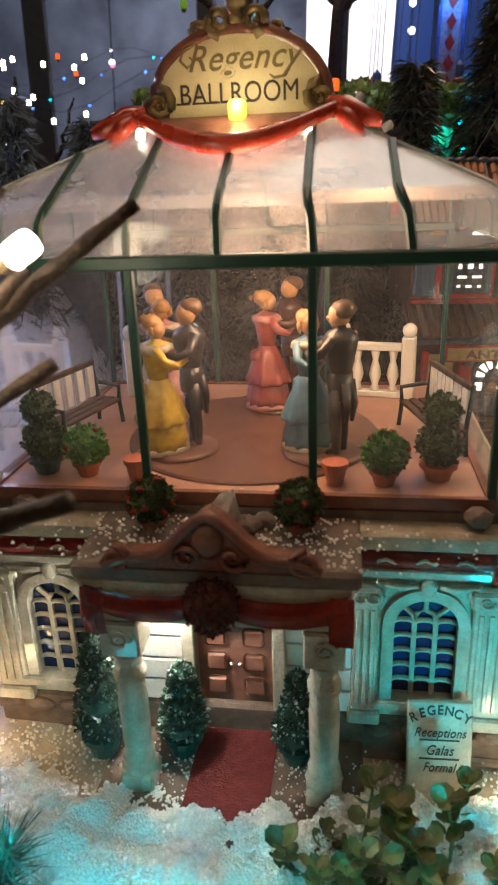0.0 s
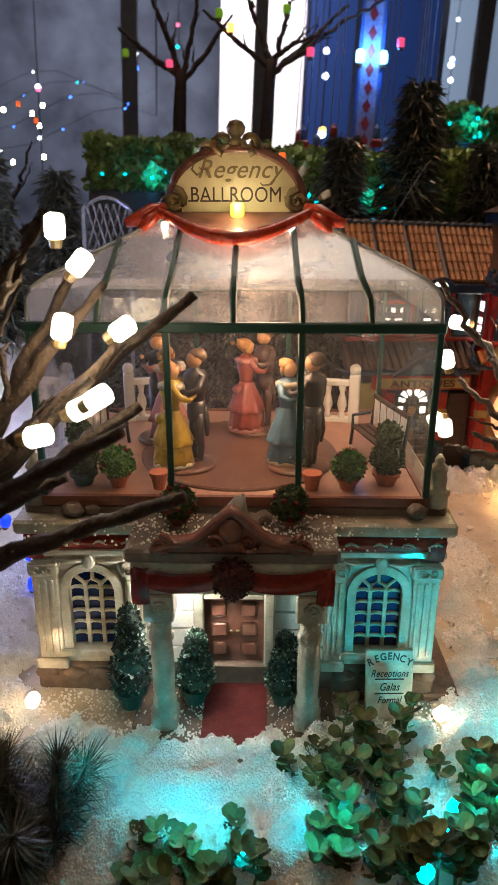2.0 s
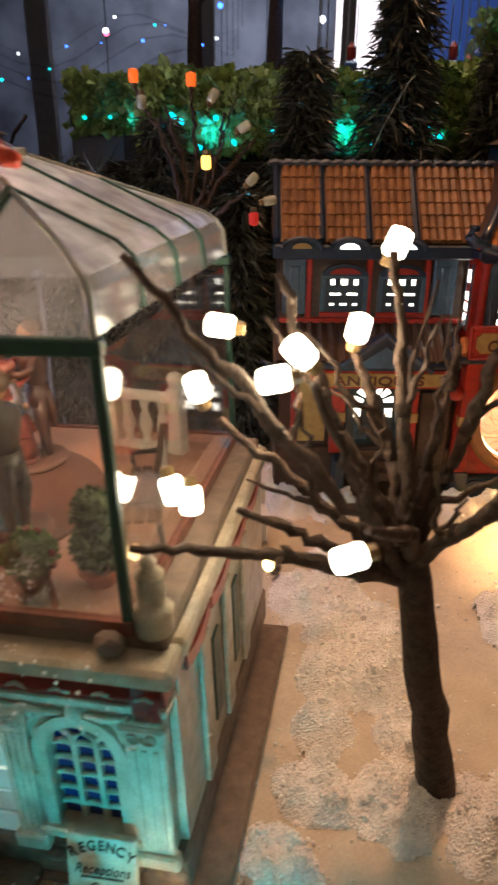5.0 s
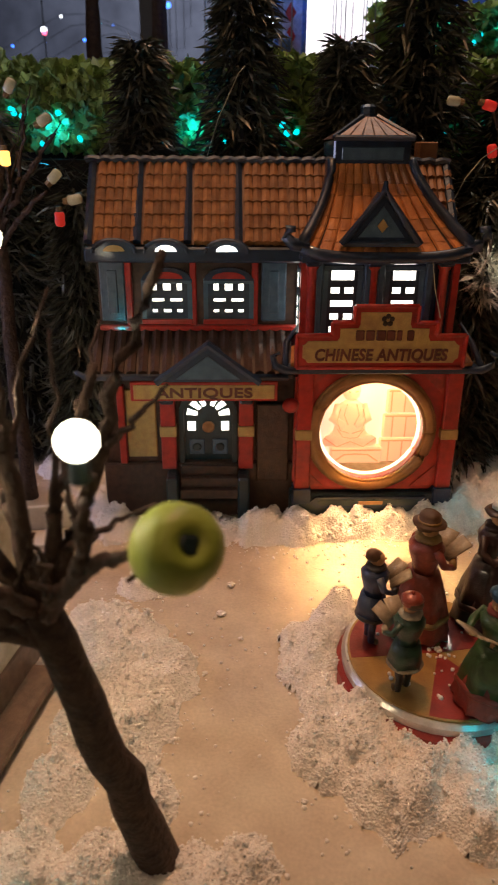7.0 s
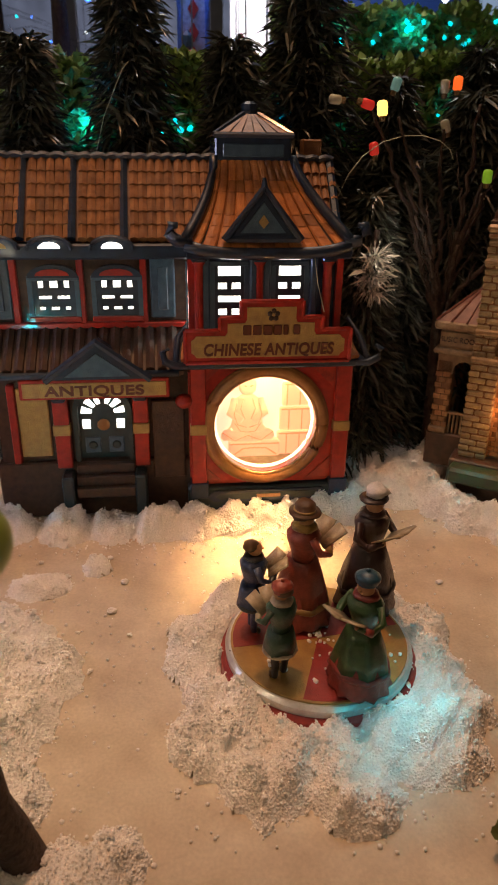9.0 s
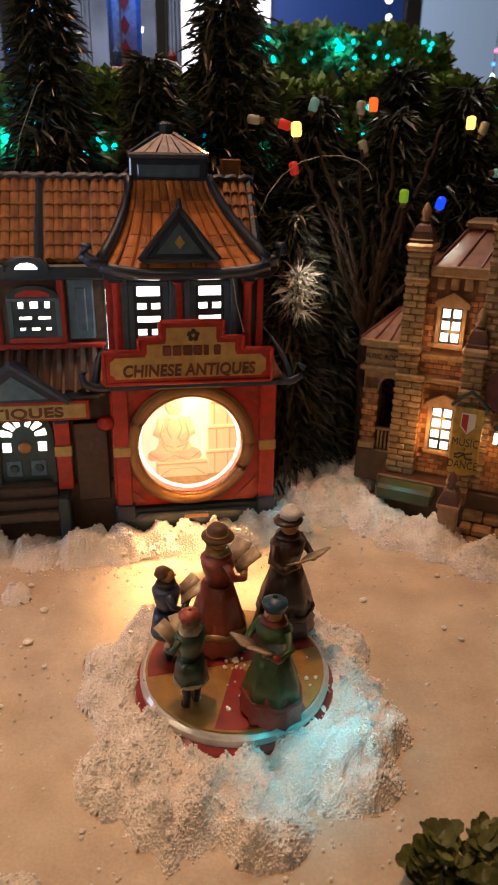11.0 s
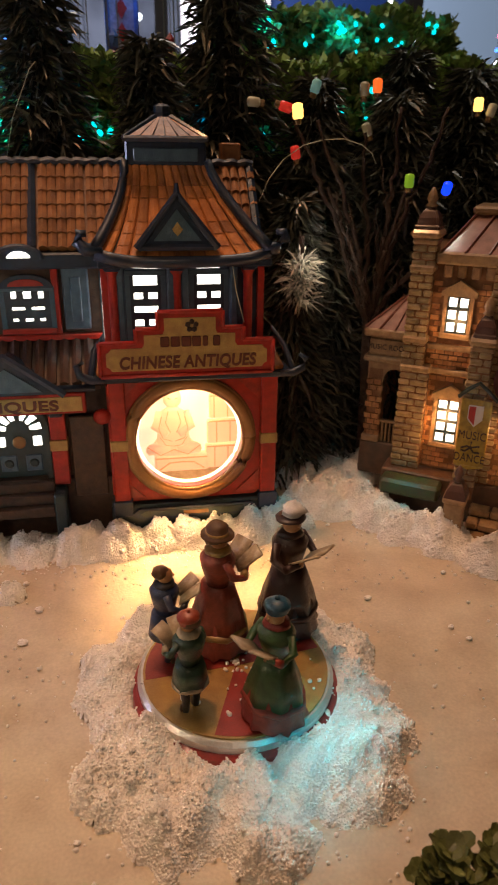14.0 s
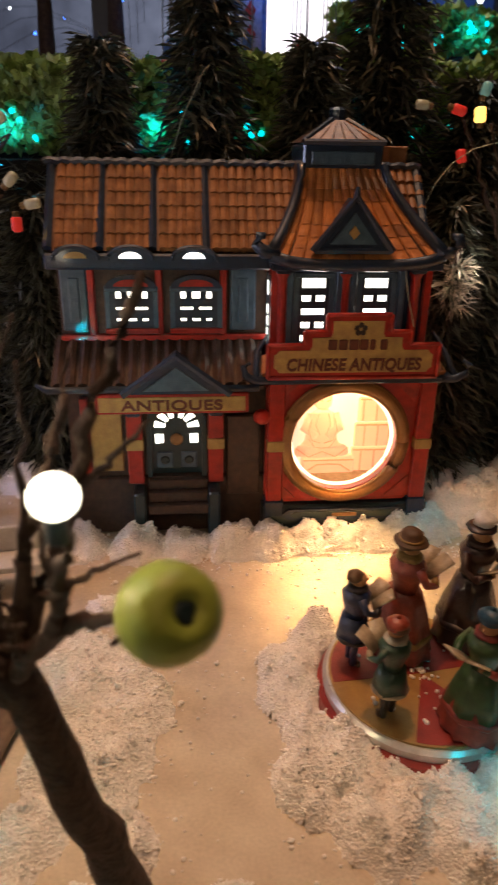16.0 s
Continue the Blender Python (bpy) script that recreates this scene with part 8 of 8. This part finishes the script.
def snow_patch(pts, h, seed, rim=2.0, label="heaped white foam snow on the board", step=0.22):
    """A crumbly heap over a run of round spots (x, y, radius)."""
    x0, x1 = min(p[0] - p[2] for p in pts) - 0.6, max(p[0] + p[2] for p in pts) + 0.6
    y0, y1 = min(p[1] - p[2] for p in pts) - 0.6, max(p[1] + p[2] for p in pts) + 0.6
    nx, ny = int((x1 - x0) / step), int((y1 - y0) / step)
    bm = bmesh.new()
    grid, level = {}, {}
    tops = []
    for i in range(nx + 1):
        for j in range(ny + 1):
            x, y = x0 + i * step, y0 + j * step
            e = max(1 - math.hypot(x - a, y - b) / r for a, b, r in pts)
            e += 0.28 * noise.noise(Vector((x * 0.55, y * 0.55, seed))) + 0.16 * noise.noise(Vector((x * 1.7, y * 1.7, seed + 5)))
            if e > -0.14:
                k = min(1.0, max(e, 0) * rim)
                k = k ** 0.8
                near = noise.voronoi(Vector((x * 0.62, y * 0.62, seed * 3.1)))[0]
                mid_ = noise.voronoi(Vector((x * 1.5, y * 1.5, seed * 1.7)))[0]
                z = h * k * (0.50 + 0.42 * noise.noise(Vector((x * 0.6, y * 0.6, seed + 9)))) + k * (0.5 + 0.5 * h) * (1.0 * max(0.0, 0.5 - near[0] ** 2) + 0.62 * max(0.0, 0.4 - mid_[0] ** 2) + 0.15 * noise.noise(Vector((x * 3.2, y * 3.2, seed + 2)))) + 0.04 * noise.noise(Vector((x * 8, y * 8, seed)))
                grid[i, j] = bm.verts.new((x, y, max(z, 0.02) - 0.06 if e > 0 else -0.2))
                if e <= 0:
                    continue
                tops.append((x, y, max(z, 0.02), e))
                level[i, j] = max(z, 0.02)
    for (i, j), v in grid.items():
        q = [grid.get(c) for c in ((i, j), (i + 1, j), (i + 1, j + 1), (i, j + 1))]
        if all(q):
            bm.faces.new(q)
    cr = random.Random(seed)
    for i in range(int(len(tops) * 0.06)):
        x, y, z, e = cr.choice(tops)
        blob(bm, x, y, z - 0.03, cr.choice((0.08, 0.1, 0.13, 0.16)) * (1.0 if h > 0.7 else 0.75), sub=2, rough=0.45, rng=cr)
    for x, y, z, e in tops:
        i, j = round((x - x0) / step), round((y - y0) / step)
        sx, sy = [(level.get(b, z) - level.get(a, z)) / (2 * step) for a, b in (((i - 1, j), (i + 1, j)), ((i, j - 1), (i, j + 1)))]
        SNOWTOPS.append((x, y, z, e, sx, sy))
    return tagged(part("snow_heap", bm, SNOW, None, label, True, "stuff"), category="snow")


SNOWTOPS = []
snow_patch([(-8.2, 16.8, 2.6), (-4.6, 15.6, 3.0), (-2.6, 13.0, 3.0), (1.2, 14.6, 2.6), (4.0, 16.0, 2.4), (-5, 11.5, 3.2), (2.6, 12.0, 3.0)], 1.5, 1)
snow_patch([(6.5, 13.4, 2.6), (10.0, 15.5, 2.4), (11.8, 18.0, 2.4), (9.0, 11.5, 2.5)], 1.2, 2)
snow_patch([(12.4, 21.0, 1.5), (13.6, 24.0, 1.6), (14.2, 27.0, 1.5), (14.8, 30.0, 1.7), (15.2, 33.5, 1.8)], 1.35, 3)
snow_patch([(16.8, 23.6, 2.0), (20.2, 22.8, 2.2), (21.6, 24.4, 1.2), (17.6, 26.8, 1.4)], 1.1, 4)
snow_patch([(16.0, 30.6, 2.6), (17.0, 33.6, 2.4), (13.8, 36.5, 2.4), (15.6, 35.6, 2.0)], 1.3, 5)
ringpts = [(30.05 + 5.45 * math.cos(a) * (1 + 0.1 * math.sin(3 * a)), 33.6 + 5.5 * math.sin(a), 1.7) for a in [TAU * k / 16 for k in range(16)] if not 0.9 < a < 2.2]
snow_patch(ringpts + [(25.0, 29.5, 2.0), (27.4, 27.4, 2.2), (30.4, 26.2, 1.8), (34.2, 28.4, 2.2), (36.0, 30.6, 1.6)], 1.55, 6)
snow_patch([(16.0, 46.8, 2.0), (19.0, 47.0, 1.9), (22.0, 47.0, 2.0), (23.8, 46.6, 1.6)], 1.9, 7, 1.3, step=0.18)
snow_patch([(24.6, 47.2, 1.9), (26.6, 47.3, 1.8), (28.6, 47.4, 1.7), (30.6, 47.6, 1.7), (32.6, 47.9, 1.8), (34.2, 48.3, 1.9)], 1.7, 8, 1.5, step=0.18)
snow_patch([(35.2, 49.0, 1.6), (37.4, 51.4, 1.9), (39.2, 53.2, 2.0), (38.6, 50.0, 1.6), (40.9, 51.0, 2.0), (41.7, 48.6, 2.1), (42.9, 46.7, 2.1), (44.6, 45.2, 2.0), (46.6, 43.0, 2.0), (49.0, 40.6, 2.0), (51, 38.5, 2.0)], 2.1, 9, 1.3, step=0.18)
snow_patch([(9.5, 53.5, 2.4), (11.2, 50.0, 2.2), (12.5, 47.0, 1.8), (7.0, 56.0, 2.6)], 1.7, 10)
snow_patch([(-12.6, 20.5, 2.6), (-13.2, 25.0, 2.8), (-14.0, 30.0, 3.4), (-12.6, 35.0, 3.0), (-17, 26, 4)], 1.0, 11)
snow_patch([(15.5, 40.5, 1.6), (18.6, 42.2, 0.9), (44.0, 30.5, 1.3), (44.5, 33.0, 1.2)], 0.6, 12)
snow_patch([(5.6, 17.2, 1.0), (7.0, 17.1, 0.9), (7.9, 17.0, 1.0)], 1.2, 14)
snow_patch([(-2.0, 16.3, 1.3), (0.6, 16.5, 1.3)], 1.3, 15)
snow_patch([(40, 56, 3), (44.5, 55.5, 2.4), (37, 55, 2.0)], 2.2, 13)
# snowy slope up to the back step at the far side of the ballroom
slope = bmesh.new()
grid_ = [[slope.verts.new((-46 + 0.9 * i, 41 + 0.55 * j + 1.2 * noise.noise(Vector((i * 0.2, j * 0.2, 4))), max(0.0, 11.5 * (j / 38) ** 1.3 * min(1.0, (42 - i) / 10) + 0.9 * noise.noise(Vector((i * 0.25, j * 0.25, 8))) * min(1.0, j / 6)) - 0.1)) for j in range(39)] for i in range(43)]
for p, q in zip(grid_, grid_[1:]):
    for j in range(38):
        slope.faces.new((p[j], q[j], q[j + 1], p[j + 1]))
tagged(part("snow_bank", slope, SNOW, None, "white foam snow banked against the dark back step", True, "stuff"), category="snow")
# loose grains on and round the heaps
g = random.Random(88)
verts, faces = [], []


# one round foam bead: the upper part of an icosphere, as its underside lies buried
bead = bmesh.new()
bmesh.ops.create_icosphere(bead, subdivisions=1, radius=1.0)
BEAD_V = [tuple(v.co) for v in bead.verts]
BEAD_F = [tuple(v.index for v in f.verts) for f in bead.faces if f.calc_center_median().z > -0.5]
bead.free()


def grain(x, y, z, r):
    b = len(verts)
    t = g.uniform(0, TAU)
    for dx, dy, dz in BEAD_V:
        k = r * g.uniform(0.85, 1.15)
        verts.append(((x + k * (dx * math.cos(t) - dy * math.sin(t))) * CM, (y + k * (dx * math.sin(t) + dy * math.cos(t))) * CM, (z + k * dz) * CM))
    for f in BEAD_F:
        faces.append((b + f[0], b + f[1], b + f[2]))


for x, y, z, e, sx, sy in SNOWTOPS:
    for k in range(5 if y < 30 else 4):
        if g.random() < 0.9:
            dx, dy = g.uniform(-0.12, 0.12), g.uniform(-0.12, 0.12)
            grain(x + dx, y + dy, z + sx * dx + sy * dy - 0.045 + g.uniform(-0.012, 0.018 if y > 20 else 0.05), g.uniform(0.038, 0.056) * (1.0 if y > 20 else 1.25))
    if e < 0.14 and g.random() < 0.35:
        a, d = g.uniform(0, TAU), g.expovariate(0.7)
        grain(x + d * math.cos(a), y + d * math.sin(a), 0.0, g.uniform(0.04, 0.12))
for i in range(900):
    kx = g.choice((g.gauss(0.5, 3.5), g.uniform(-9, 9)))
    p = B3 @ Vector((kx * CM, g.uniform(-3.2, 0.0) * CM, (9.95 if abs(kx) < 4.4 else 9.85) * CM))
    if abs(kx) < 4.4 or g.random() < 0.3:
        grain(p.x / CM, p.y / CM, p.z / CM + 0.02, g.uniform(0.03, 0.075))
for i in range(750):
    p = B3 @ Vector((g.gauss(0, 2.6) * CM, g.uniform(-4.4, -0.6) * CM, 0.62 * CM))
    grain(p.x / CM, p.y / CM, p.z / CM, g.uniform(0.025, 0.06))
for i in range(1500):
    p = B3 @ Vector((g.uniform(-9.5, 9.8) * CM, g.uniform(-4.0, -0.3) * CM, 0))
    grain(p.x / CM, p.y / CM, 0.03, g.uniform(0.035, 0.08))
for i in range(500):
    grain(g.uniform(12, 50), g.uniform(24, 46), 0.02, g.uniform(0.03, 0.08))
for i in range(1500):
    grain(g.uniform(15, 36), 48.6 - abs(g.gauss(0, 1.9)), 0.02, g.uniform(0.03, 0.075))
for i in range(60):
    a, d = g.uniform(0, TAU), g.uniform(0, 4)
    grain(30.05 + d * math.cos(a), 33.6 + d * math.sin(a), 1.66, g.uniform(0.05, 0.12))
me = bpy.data.meshes.new("snow_grains")
me.from_pydata(verts, [], faces)
me.materials.append(GRAIN)
me.polygons.foreach_set("use_smooth", [True] * len(me.polygons))
tagged(new("snow_grains", me), "loose white foam snow grains scattered over everything", "snow", kind="stuff")
# larger loose lumps
for i in range(18):
    x, y = g.choice(((g.uniform(22, 38), g.uniform(25, 44)), (g.uniform(14, 22), g.uniform(26, 46)), (g.uniform(36, 47), g.uniform(30, 46))))
    if math.hypot(x - 30.05, y - 33.6) > 5.4:
        r = g.uniform(0.1, 0.26)
        s = part("snow_lump", blob(bmesh.new(), 0, 0, 0, r, r * 0.8, r * 0.6, 2, rough=0.4, rng=g), SNOW)
        tagged(s, "small crumb of white foam snow on the board", "snow", "loose snow lumps").matrix_world = pose(x * CM, y * CM, r * 0.4 * CM)
# white bench at the far left of the shop
wb = thing("white_bench", pose(0.088, 0.425, 0.0, 0, 0, 12), "white miniature bench half hidden by snow", "bench")
part("seat", box(bmesh.new(), -2.6, 2.6, -0.9, 0.9, 1.5, 1.9, 0.06), WHITE_PAINT, wb)
part("backrest", box(bmesh.new(), -2.6, 2.6, 0.9, 1.15, 1.4, 3.4, 0.06), WHITE_PAINT, wb)
for x in (-2.2, 2.2):
    part("leg", box(bmesh.new(), x - 0.25, x + 0.25, -0.8, 0.8, 0, 1.5, 0.05), WHITE_PAINT, wb)

for x, y, z in ((-12.5, 33.5, 1.0), (-14.5, 36, 2.2), (-11.8, 30.2, 0.8)):
    bulb("blue_bulb", aim(x, y, z, 0.2, -0.3, 1), BULBS["blue"], 0.36, 0.8, "glowing blue bulb in the snow beside the ballroom", "blue ground bulbs")
